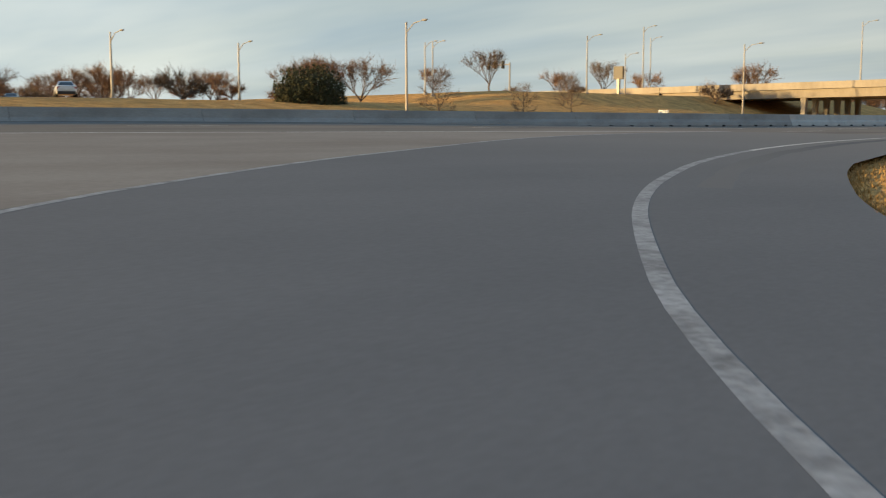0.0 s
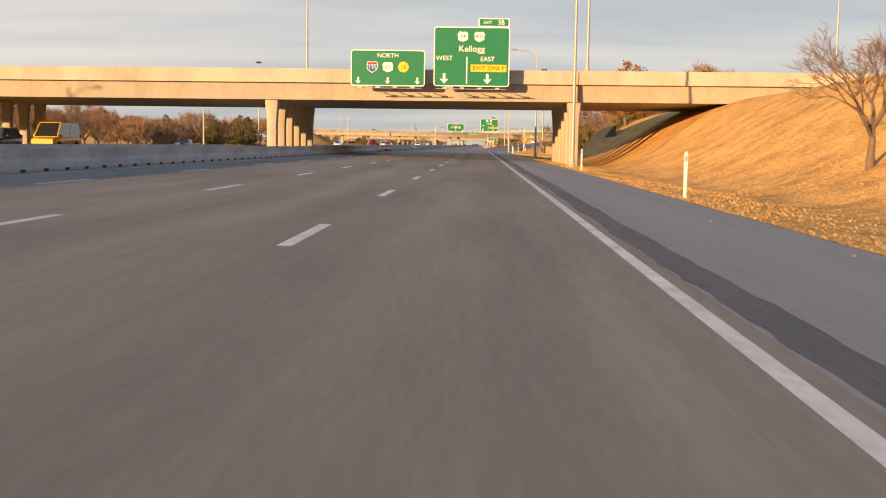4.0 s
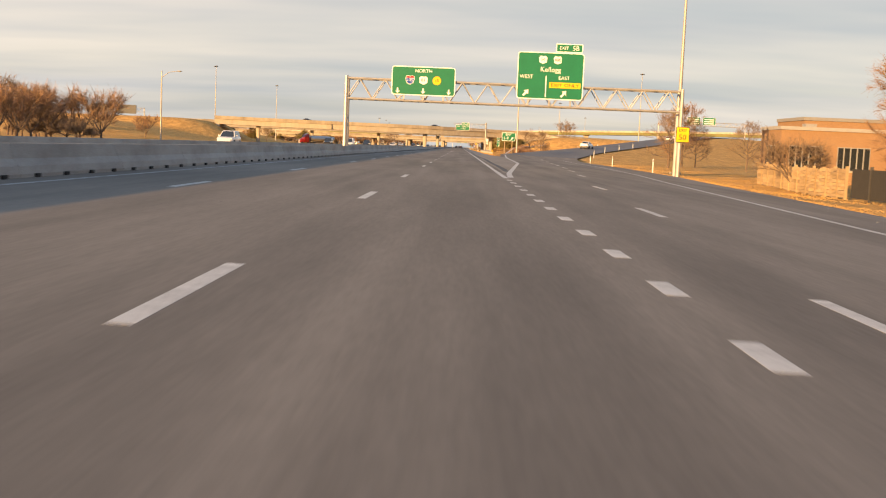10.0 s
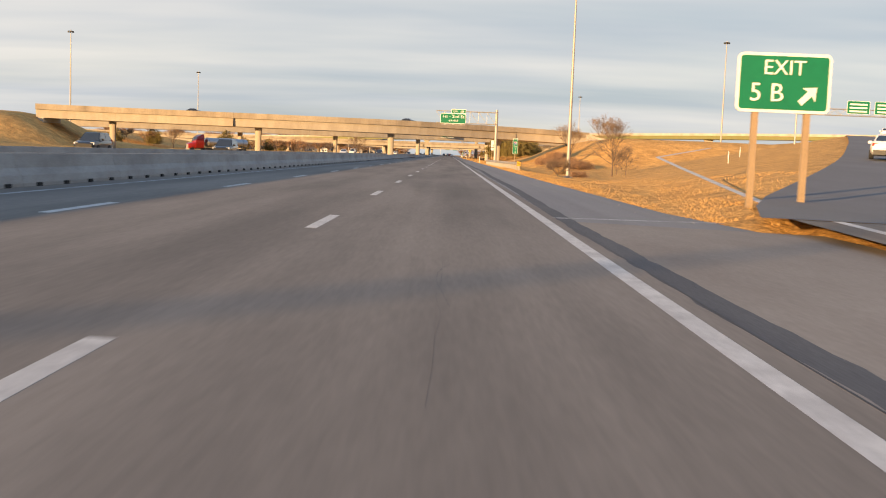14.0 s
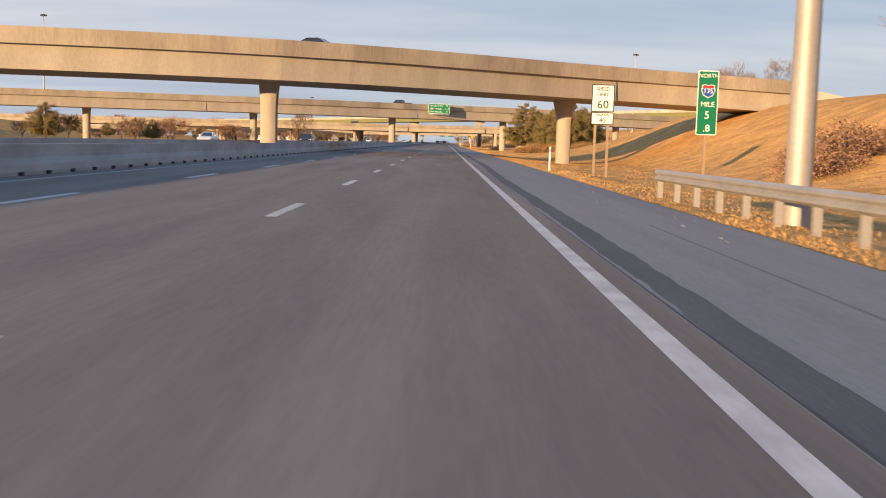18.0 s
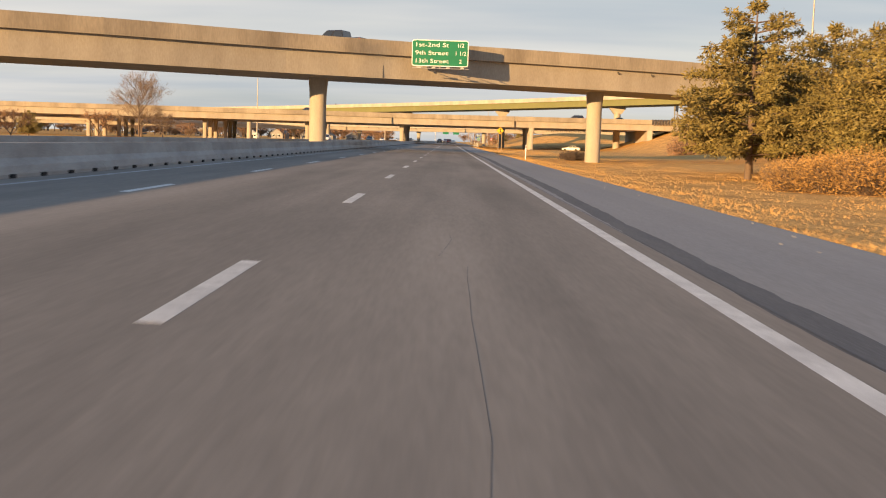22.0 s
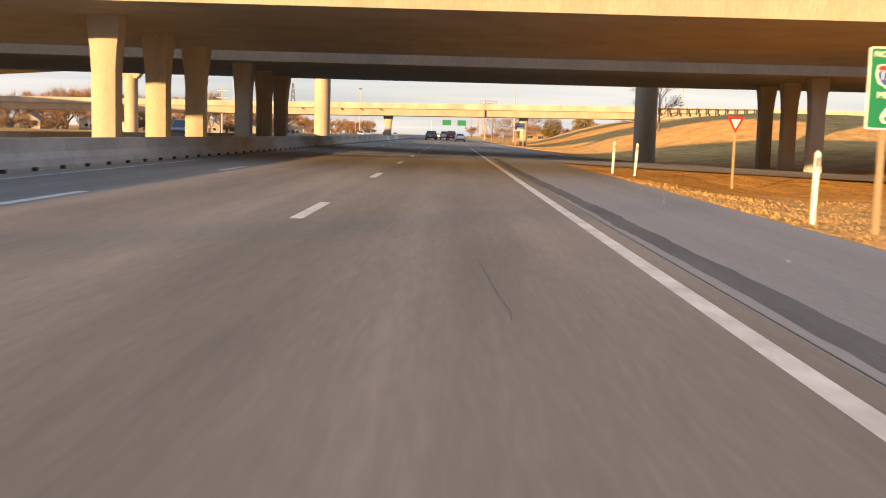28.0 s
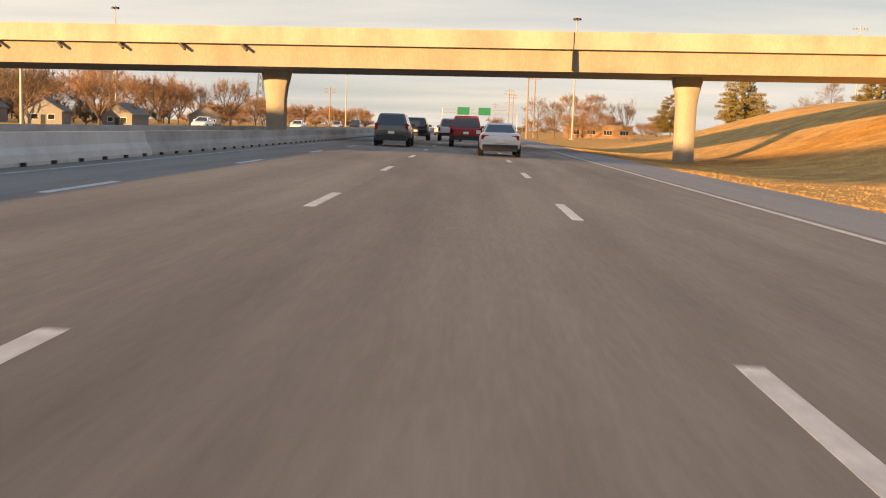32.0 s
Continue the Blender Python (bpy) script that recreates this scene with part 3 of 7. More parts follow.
ribbon("entry_road_2", [(1106, 20, 37), (1110, 11, 34), (1113, 6, 29.3), (1117, 2.6, 23.4), (1119, 0.3, 20.3), (1123.5, 0.3, 13.8), (1129, 0.3, 9.8), (1138, 0.3, 7.5), (1150, 0.3, 6.9), (1158, 0.3, 6.7), (1166, 3.9, 6.6)],
       M_GORE, "tan-grey entry ramp joining from under the bridges", lift=0.003, step=1.5, across=8)
ribbon("far_road", [(-300, -35.5, -17.2), (2400, -35.5, -17.2)], M_LANE, "tan-grey concrete lanes of the opposite carriageway", height=lambda x, y: 0.10, step=60)
ribbon("median_strip", [(-300, -17.2, -10.5), (2400, -17.2, -10.5)], M_SHOULDER, "paved grey median between the two barriers", category="pavement", height=lambda x, y: 0.16, step=60)

# ---- painted lines ----
lines = thing("road_markings", "white painted lane lines and dashes on the road", "road marking", kind="structure")


def stripe(points, width, mat=M_PAINT, name="edge_line", lift=0.001, height=road_z):
    pts = []
    for (xa, ya), (xb, yb) in zip(points, points[1:]):
        n = max(1, int(math.hypot(xb - xa, yb - ya) / (0.6 if ya < 160 and xa > 0.5 else 5)))
        pts += [(xa + (xb - xa) * k / n, ya + (yb - ya) * k / n) for k in range(n)]
    pts.append(points[-1])
    v, f = [], []
    for i, (x, y) in enumerate(pts):
        a, b = pts[max(i - 1, 0)], pts[min(i + 1, len(pts) - 1)]
        dx, dy = b[0] - a[0], b[1] - a[1]
        n = math.hypot(dx, dy)
        sx, sy = dy / n * width / 2, -dx / n * width / 2
        for s in (-1, 1):
            v.append((x + s * sx, y + s * sy, height(x + s * sx, y + s * sy) + lift))
    for i in range(len(pts) - 1):
        f.append((2 * i, 2 * i + 1, 2 * i + 3, 2 * i + 2))
    return part(name, Shape().add(v, f), mat, lines)


def ragged_strip(points, width, mat, name, lift=0.0005, height=road_z):
    """A dark strip along a line, with ragged edges."""
    pts = []
    for (xa, ya), (xb, yb) in zip(points, points[1:]):
        n = max(1, round(math.hypot(xb - xa, yb - ya) / 0.45))
        pts += [(xa + (xb - xa) * k / n, ya + (yb - ya) * k / n) for k in range(n)]
    pts.append(points[-1])
    v, f = [], []
    for i, (x, y) in enumerate(pts):
        a, b = pts[max(i - 1, 0)], pts[min(i + 1, len(pts) - 1)]
        dx, dy = b[0] - a[0], b[1] - a[1]
        n = math.hypot(dx, dy)
        for side in (-1, 1):
            s = side * width / 2 * (1 + 0.30 * noise.noise((y * 0.35, side * 7, 0)) + 0.28 * noise.noise((y * 1.6, side * 3, 5)))
            px, py = x + dy / n * s, y - dx / n * s
            v.append((px, py, height(px, py) + lift))
    f = [(2 * i, 2 * i + 1, 2 * i + 3, 2 * i + 2) for i in range(len(pts) - 1)]
    return part(name, Shape().add(v, f), mat, lines)


def eased(points, times=2):
    """Cut the corners of a line of points."""
    for _ in range(times):
        out = [points[0]]
        for (xa, ya), (xb, yb) in zip(points, points[1:]):
            out += [(xa * 0.75 + xb * 0.25, ya * 0.75 + yb * 0.25), (xa * 0.25 + xb * 0.75, ya * 0.25 + yb * 0.75)]
        points = out + [points[-1]]
    return points


RAMP_RIGHT = eased([(30, 95.2), (24, 99), (19.5, 102.5), (16.6, 105.2), (14.6, 107.6), (12.9, 109.8), (11.4, 112.1), (10.3, 114.1), (9.1, 116.4), (8.15, 118.6), (7.35, 120.7), (6.7, 122.7), (6.1, 124.9), (5.5, 127.5), (4.95, 130.8), (4.5, 134.9), (4.1, 140.2), (3.85, 146.6), (3.7, 155), (3.66, 165), (3.67, 178), (3.68, 190)])
RAMP_LEFT = eased([(x, y) for y, x in RAMP_L[2:]])
stripe([p for p in RAMP_RIGHT if p[1] < 122], 0.16, M_PAINT_WORN, lift=0.0004)
stripe([p for p in RAMP_RIGHT if p[1] > 121.5], 0.15, lift=0.0006)
stripe([(3.68, 190), (3.66, 220), (3.66, 372), (4.0, 378), (4.85, 383), (6.6, 408), (8.0, 428), (9.6, 447), (11.2, 475), (12.0, 510), (14.2, 550), (18.5, 572)], 0.16)
stripe(RAMP_LEFT, 0.12, M_PAINT_WORN, lift=0.0008)
ribbon("gore_road", [(y, between(MAIN_R, y) + 0.05, between(RAMP_L, y) - 0.05) for y in [60, 80] + [91 + 1.5 * k for k in range(30)]], M_GORE, "bare tan concrete gore between ramp and motorway", step=1.5, across=6)
stripe([(x, y) for y, x in MAIN_R[:5]], 0.16)
stripe([(0, 420.5), (0, 600)], 0.2)
stripe([(0, 600), (0, 1163)], 0.17)
stripe([(0.25, 421), (0.5, 428), (3.2, 470), (4.2, 512), (5.6, 555), (8.5, 583), (16, 603)], 0.24, height=lambda x, y: max(road_z(x, y), rise_z(x, y)))
stripe([(0.1, 1163.5), (2.2, 1146.5), (3.4, 1136.5), (4.6, 1126)], 0.16, lift=0.007)
stripe([(0.9, 1121), (2.0, 1119.2), (3.4, 1117.5)], 0.16, M_PAINT_WORN, lift=0.007)
stripe([(22, 1116), (15, 1120.4), (10.5, 1124.5), (8.0, 1129), (6.2, 1138), (5.2, 1150), (4.3, 1160), (3.66, 1172), (3.66, 2300)], 0.15, lift=0.007)
stripe([(-10.98 + 1.55, -200), (-10.98 + 1.55, 2300)], 0.13, M_PAINT_WORN)
for y in (455, 472, 490, 510, 532, 552):     # cross bars of the gore
    stripe([(0.3, y - 1.0), (between([(428, 0.35), (470, 3.2), (512, 4.2), (556, 5.6)], y) * 0.98, y + 1.2)], 0.3, M_PAINT_WORN, "gore_bar")
random.seed(3)
ragged_strip([(0.58 + 0.10 * math.sin(k * 0.11) + 0.05 * math.sin(k * 0.37), 432 + 2.5 * k) for k in range(286)], 0.33, M_DARK_BAND, "asphalt_band")
stripe([(1.9, 640), (1.85, 672), (1.8, 700)], 0.05, M_RAMP, "skid_mark", lift=0.001)
stripe([(0.32, 432), (0.32, 1150)], 0.02, M_SEAM, "tar_seam", lift=0.002)
ragged_strip([(x + 0.76 - 0.30 * ss((y - 126) / 26), y + 0.25 * (1 - ss((y - 118) / 20))) for x, y in RAMP_RIGHT if 112 < y < 160] + [(4.12 + 0.03 * math.sin(k * 0.6), 163 + 3 * k) for k in range(70)], 0.40, M_DARK_BAND, "asphalt_band", lift=0.0002)
stripe([(0.24, 206), (0.28, 260), (0.22, 302)], 0.010, M_SEAM, "tar_seam", lift=0.001)

# rows of dashes: the y of rows seen close to, filled in between at the usual spacing
ROWS_AT = [138.2, 158.1, 170.5, 225.2, 244.5, 284.8, 317.0, 348.3, 365.4, 384.5, 413.3, 432.0, 470.3, 509.6, 650.7, 698.2, 729.6, 775.2, 809.5, 843.1, 889.0, 923.5, 958.0,
           1077.4, 1114.9, 1149.2, 1184.4, 1220.0]
dash_rows = []
for a, b in zip(ROWS_AT, ROWS_AT[1:]):
    n = max(1, round((b - a) / 12.1))
    dash_rows += [a + (b - a) * k / n for k in range(n)]
dash_rows += [ROWS_AT[-1] + 12.19 * k for k in range(34)]
dash_rows = [ROWS_AT[0] - 12.19 * k for k in range(6, 0, -1)] + dash_rows


def flat_piece(w, length):
    return Shape().add([(-w / 2, 0, 0.03 * 0), (w / 2, 0, 0), (w / 2, length, 0), (-w / 2, length, 0), (-w / 2, 0, -0.004), (w / 2, 0, -0.004), (w / 2, length, -0.004), (-w / 2, length, -0.008)],
                       [(0, 1, 2, 3), (4, 5, 1, 0), (5, 6, 2, 1), (6, 7, 3, 2), (7, 4, 0, 3)])


dash_mesh = flat_piece(0.16, 3.05).mesh("lane_dash", M_PAINT)
dot_mesh = flat_piece(0.2, 0.92).mesh("lane_dot", M_PAINT)


def dash(x, y, me=dash_mesh, name="lane_dash"):
    ob = new(name, me)
    ob.parent = lines
    ob.matrix_world = Matrix.Translation((x, y, road_z(x, y) + 0.001)) @ Matrix.Rotation(math.atan(FALL), 4, "Y")


dash_rows = [y for y in dash_rows if not 418 < y < 427]
for y in dash_rows:
    for x in (-LANE, -2 * LANE):
        if x + between(MAIN_R, y) > -9:
            dash(x + between(MAIN_R, y), y)
    if 134 < y < 372 or y > 1166:
        dash(between(MAIN_R, y), y)
    if 372 < y < 560:
        dash(between([(372, 0.7), (380.5, 1.09), (392, 1.58), (398, 2.1), (410, 2.7), (426, 4.1), (441, 5.1), (457, 6.1), (480, 7.3), (520, 9.0), (560, 12.5)], y), y)
for k in range(17):
    dash(0.02, 372.5 + 2.95 * k, dot_mesh, "lane_dot")

# long cracks and joints in the lanes
random.seed(5)
for k in range(80):
    x, y, n = random.choice([-1.2, -1.9, -2.5, -5.4, -6.2, 1.5]) + random.uniform(-0.25, 0.25), random.uniform(110, 1290), random.randint(3, 7)
    if x > 0 and 385 < y < 1166:
        continue
    pts = [(x, y)]
    for i in range(n):
        pts.append((pts[-1][0] + random.uniform(-0.05, 0.05), pts[-1][1] + random.uniform(0.25, 0.7)))
    stripe(pts, random.uniform(0.002, 0.0045), M_SEAM, "crack", lift=0.0008)

for k in range(26):      # the worn joint down the middle of the lane, open here and there
    y, n = 150 + 43 * k + random.uniform(-6, 6), random.randint(4, 12)
    stripe([(-1.84 + random.uniform(-0.03, 0.03), y + 0.9 * i) for i in range(n)], random.uniform(0.0014, 0.003), M_SEAM, "crack", lift=0.0008)

# ---- concrete median barriers, segment by segment ----
SEG = 6.1
PROFILE = [(0.0, -0.05), (0.0, 0.07), (-0.05, 0.22), (-0.16, 0.36), (-0.22, 0.65), (-0.38, 0.65), (-0.44, 0.36), (-0.55, 0.22), (-0.60, 0.07), (-0.60, -0.05)]
seg_shape = Shape().extrude_y([(x, z) for x, z in PROFILE], 0.008, SEG - 0.008)
barrier_mesh = seg_shape.mesh("barrier_segment", M_BARRIER)
barrier_new = seg_shape.mesh("new_barrier_segment", M_BARRIER_NEW)
slot_mesh = Shape().box(-0.02, 0.045, -0.11, 0.11, -0.04, 0.075).mesh("drain_slot", M_SLOT)
barrier_base_z = road_z(BARRIER_X, 400)
first_seg = None
for k in range(-8, 250):
    y = -4 + SEG * k
    fresh = k in (26, 27, 51, 60, 61, 198, 201, 202)
    ob = new("barrier_segment", barrier_new if fresh else barrier_mesh)
    ob.location = (BARRIER_X, y, barrier_base_z)
    tagged(ob, "newer pale concrete median barrier segment" if fresh else "weathered grey concrete median barrier segment", "barrier", "median barrier")
    if 15 < k < 215:
        for i in range(4):
            sl = new("drain_slot", slot_mesh)
            sl.parent = ob
            sl.location = (0, 0.75 + 1.52 * i, 0)
far_mesh = Shape().extrude_y([(x * 1.0, z * 1.15) for x, z in PROFILE], 0.01, 24.4 - 0.01).mesh("far_barrier_segment", M_BARRIER)
for k in range(-4, 66):
    ob = new("barrier_segment", far_mesh)
    ob.location = (-16.6, -4 + 24.4 * k, 0.10)
    tagged(ob, "weathered concrete barrier of the opposite carriageway", "barrier", "far barrier")

# ---- bridges ----
def column(parent, x, y, top, base=-1.2, r=0.46, flare=1.0, round_sides=12, square=0.35):
    rings = [(base, r, r), (top - 1.9, r, r)]
    if flare > 1:
        rings += [(top - 1.1, r * (1 + (flare - 1) * 0.35), r), (top - 0.3, r * flare, r * 1.03), (top, r * flare, r * 1.03)]
    else:
        rings += [(top, r, r)]
    return part("column", Shape().lathe(x, y, rings, round_sides, square), M_COLUMN, parent, rounded=True)


def curve(line, n=6):
    """A smooth line through the points."""
    out = []
    for i in range(len(line) - 1):
        p0, p1, p2, p3 = (Vector(line[max(0, min(len(line) - 1, i + k))]) for k in (-1, 0, 1, 2))
        for k in range(n):
            t = k / n
            out.append(tuple(0.5 * (2 * p1 + (p2 - p0) * t + (2 * p0 - 5 * p1 + 4 * p2 - p3) * t ** 2 + (3 * p1 - p0 - 3 * p2 + p3) * t ** 3)))
    return out + [line[-1]]


def bridge(label, line, width, girder, parapet, gmat=M_GIRDER, pmat=M_CONCRETE, joints=()):
    """A road bridge: a deck of girders with a kerbed slab and a parapet on either side, along a line of (x, y, underside z)."""
    b = thing("overpass_bridge", label, "bridge")
    n = 2 if len(line) > 12 else 8
    fine = []
    for (xa, ya, za), (xb, yb, zb) in zip(line, line[1:]):
        fine += [(xa + (xb - xa) * k / n, ya + (yb - ya) * k / n, za + (zb - za) * k / n) for k in range(n)]
    fine.append(line[-1])
    h = width / 2
    # girder box set back below the slab, so that the slab throws a line of shade on it
    part("girder", Shape().sweep(fine, [(-h + 0.55, 0), (h - 0.55, 0), (h - 0.4, girder), (-h + 0.4, girder)]), gmat, b)
    part("deck_slab", Shape().sweep(fine, [(-h, girder - 0.02), (h, girder - 0.02), (h, girder + 0.30), (-h, girder + 0.30)]), pmat, b)
    for s, name in ((1, "parapet"), (-1, "parapet")):
        a, c = s * (h - 0.02), s * (h - 0.34)
        prof = [(a, girder + 0.30), (a, girder + 0.30 + parapet), (c, girder + 0.30 + parapet), (c - s * 0.08, girder + 0.30)]
        part(name, Shape().sweep(fine, prof if s > 0 else prof[::-1]), pmat, b)
    return b


def edge_point(line, x):
    """Place on a bridge line at a given x."""
    for (xa, ya, za), (xb, yb, zb) in zip(line, line[1:]):
        if min(xa, xb) <= x <= max(xa, xb):
            k = (x - xa) / (xb - xa)
            return ya + (yb - ya) * k, za + (zb - za) * k
    return line[-1][1], line[-1][2]


def abutment(parent, x, y0, y1, z0, z1, thick=1.2):
    part("abutment", Shape().box(x, x + thick, y0, y1, z0, z1), M_CONCRETE, parent)


# first bridge: a wide city street across the motorway
B1 = [(-150, 264, 4.05), (-78, 264, 4.25), (-15, 264, 4.45), (23, 264, 4.6), (120, 264, 4.9)]
b1 = bridge("wide tan concrete street bridge on rows of flared columns", B1, 21, 1.35, 0.75)
for x, top in ((9.4, 4.56), (-14.6, 4.44), (-41.0, 4.36), (-63.6, 4.3)):
    for k in range(6):
        column(b1, x, 254.7 + 3.6 * k, top + 0.02, -1.0, 0.44, 1.32)
abutment(b1, 23.5, 254.4, 273.6, -1, 4.6)
abutment(b1, -80, 254.4, 273.6, -1, 4.2)
part("bearing_beam", Shape().box(23.2, 24.9, 253.6, 274.4, 3.2, 4.58), M_CONCRETE, b1)

# second bridge: a single-lane ramp sweeping down to the right
B2 = curve([(-90, 759, 5.62), (-75, 760, 5.5), (-44, 760.5, 5.35), (-15, 766, 5.3), (9.3, 780, 5.2), (20, 784, 5.0), (28.2, 785.8, 4.75), (30.2, 786.2, 4.7)])
b2 = bridge("curved tan concrete ramp bridge on single flared piers", B2, 9.5, 1.75, 0.85, pmat=M_GRAZEDCONCRETE)
for x, y, top, f in ((9.4, 780.6, 5.2, 1.55), (-15.0, 766, 5.3, 1.2), (-43.5, 760.5, 5.35, 1.2), (-75, 760, 5.5, 1.2)):
    column(b2, x, y, top, -1.0, 0.66, f, 14)
abutment(b2, -89, 754, 764, 0, 5.6)
abutment(b2, 28.6, 781, 790.5, 0, 4.8)
for s in (-1, 1):     # wing walls stepping down into the bank
    y = 786.2 + 4.6 * s
    part("wing_wall", Shape().hexa([(30.2, y - 0.2, 2), (35, y - 0.2, 2), (35, y + 0.2, 2), (30.2, y + 0.2, 2), (30.2, y - 0.2, 7.2), (35, y - 0.2, 6.3), (35, y + 0.2, 6.3), (30.2, y + 0.2, 7.2)]), M_CONCRETE, b2)

# third bridge: another ramp on tall piers, with a sign on its face
B3 = curve([(-200, 872, 5.5), (-110, 892, 5.9), (-44, 917, 6.3), (-14, 934, 6.45), (12.7, 946, 6.5), (45, 962, 6.3), (80, 980, 5.8), (130, 1005, 5)])
b3 = bridge("long tan concrete ramp bridge on tall round piers", B3, 10.5, 2.05, 0.95, pmat=M_GRAZEDCONCRETE)
for x, y, top in ((12.7, 945.4, 6.5), (-14.0, 934, 6.45), (-43.8, 918, 6.3), (-76, 904.5, 6.1), (43, 961, 6.3)):
    column(b3, x, y, top, -1.2, 0.76, 1.15, 16)

# fourth bridges: the pair of motorway decks
B4 = [(-230, 1095, 4.4), (-120, 1099, 4.6), (-60, 1101.5, 4.75), (-13.7, 1106, 4.85), (12, 1107, 4.95), (47, 1109, 5.2), (80, 1110, 5.4)]
B4B = [(-230, 1119, 4.4), (-120, 1124, 4.6), (-60, 1127, 4.75), (-13.7, 1131.5, 4.85), (12, 1133, 4.95), (49, 1135, 5.2), (80, 1136, 5.4)]
b4 = bridge("tan concrete motorway bridge on rows of three columns", B4, 20, 1.55, 0.8, pmat=M_GRAZEDCONCRETE)
b4b = bridge("second tan concrete motorway bridge beside the first", B4B, 19, 1.55, 0.8, pmat=M_GRAZEDCONCRETE)
for x, y0, step, holder, top in ((-13.7, 1101.2, 6.4, b4, 4.86), (18.3, 1098.6, 3.5, b4, 4.97), (-13.7, 1125.3, 6.6, b4b, 4.86), (19.4, 1126.5, 5.0, b4b, 4.97),
                                 (-37, 1099.5, 6, b4, 4.8), (-62, 1098, 6, b4, 4.75), (-37, 1124, 6, b4b, 4.8), (-62, 1122, 6, b4b, 4.75), (-90, 1096, 6, b4, 4.7), (-90, 1120, 6, b4b, 4.7)):
    for k in range(3):
        column(holder, x, y0 + step * k, top, -1.0, 0.5, 1.35)
abutment(b4, 47, 1099, 1118, 0, 5.2)
abutment(b4b, 49, 1126, 1144, 0, 5.2)

# fifth: the high flyover with olive-painted girders
B5 = curve([(-330, 1330, 4.4), (-150, 1262, 6.6), (-70, 1222, 8.6), (-16, 1181, 10), (15.6, 1146, 10.7), (42, 1116, 11.4), (80, 1075, 12.4), (160, 990, 13.4), (300, 860, 13.4)])
b5 = bridge("high flyover with olive-yellow steel girders on hammerhead piers", B5, 10, 1.6, 0.75, M_OLIVE, M_CONCRETE)
for x in (-16, 13.5, 42, 80, 120, -44, -75):
    y, z = edge_point(B5, x)
    column(b5, x, y, z - 1.5, -1.0, 0.88, 1.0, 18, 0.0)
    head = Shape()
    for s in (-1, 1):
        head.hexa([(x - 0.9 * (s < 0), y - 0.75, z - 1.9), (x + 0.9 * (s > 0), y - 0.75, z - 1.9), (x + 0.9 * (s > 0), y + 0.75, z - 1.9), (x - 0.9 * (s < 0), y + 0.75, z - 1.9),
                   (x - 2.05 * (s < 0), y - 0.75, z - 0.55), (x + 2.05 * (s > 0), y - 0.75, z - 0.55), (x + 2.05 * (s > 0), y + 0.75, z - 0.55), (x - 2.05 * (s < 0), y + 0.75, z - 0.55)])
    head.box(x - 2.05, x + 2.05, y - 0.75, y + 0.75, z - 0.55, z)
    part("pier_head", head, M_COLUMN, b5)

# sixth: the last ramp bridge
B6 = [(-260, 1262, 2.6), (-120, 1272, 3.6), (-39, 1276, 4.3), (-14.4, 1276, 4.6), (12.5, 1275.5, 4.9), (37, 1275, 5.2), (95, 1273, 5.6), (160, 1270, 5.8)]
b6 = bridge("bright tan concrete ramp bridge on flared piers", B6, 9.5, 1.35, 0.75)
for x, top in ((12.5, 4.9), (-14.4, 4.6), (-39, 4.3), (-66, 4.1), (-94, 3.9)):
    y, z = edge_point(B6, x)
    column(b6, x, y, z, -1.0, 0.68, 1.45, 14)
abutment(b6, 37, 1270.5, 1280, 0, 5.2)
# deck drains under the parapet and expansion joints, on the faces seen from the road
for line, host, girder, width, xs in ((B6, b6, 1.35, 9.5, [-35 + 3.83 * k for k in range(6)]), (B3, b3, 2.05, 10.5, [14 + 3.6 * k for k in range(6)])):
    for x in xs:
        y, z = edge_point(line, x)
        part("deck_drain", Shape().tube((x, y - width / 2 + 0.25, z + girder + 0.02), (x + 0.45, y - width / 2 - 0.02, z + girder - 0.42), 0.09, 0.09, 8), M_DARKSTEEL, host)
for line, host, girder, width, para, xs in ((B1, b1, 1.35, 21, 0.75, (-41, 9.6, -90)), (B2, b2, 1.75, 9.5, 0.85, (13.5, -48)), (B3, b3, 2.05, 10.5, 0.95, (-8, 30, -52)), (B4, b4, 1.55, 20, 0.8, (-16, 14)),
                                            (B6, b6, 1.35, 9.5, 0.75, (4.6, -44))):
    for x in xs:
        y, z = edge_point(line, x)
        part("expansion_joint", Shape().box(x - 0.018, x + 0.018, y - width / 2 - 0.02, y - width / 2 + 0.7, z + 0.05, z + girder + para + 0.25), M_SLOT, host)

# ---- signs, gantries and posts ----
def sign_words(host, words, x, y, z, size, mat=M_WHITE, width=None):
    me = text_mesh(words, size, mat, width)
    ob = new("lettering", me)
    ob.parent = host
    ob.matrix_world = pose(x, y, z, 90, 0, 0)
    return ob


def panel(host, x0, x1, y, z0, z1, mat=M_SIGN, name="sign_panel", rim=M_WHITE, r=0.22, depth=0.06):
    """A sign face with rounded corners and a pale border, standing across the road at y."""
    def outline(a, b, c, d, r):
        pts = []
        for cx, cz, q0 in ((b - r, c + r, -90), (b - r, d - r, 0), (a + r, d - r, 90), (a + r, c + r, 180)):
            pts += [(cx + r * math.cos(radians(q0 + 30 * k)), cz + r * math.sin(radians(q0 + 30 * k))) for k in range(4)]
        return pts
    back = part(name, Shape().extrude_y(outline(x0, x1, z0, z1, r), y, y + depth), rim or mat, host)
    if rim:
        t = min(0.07, (x1 - x0) * 0.04)
        part("sign_face", Shape().extrude_y(outline(x0 + t, x1 - t, z0 + t, z1 - t, max(r - t, 0.03)), y - 0.006, y + 0.004), mat, host)
    return back


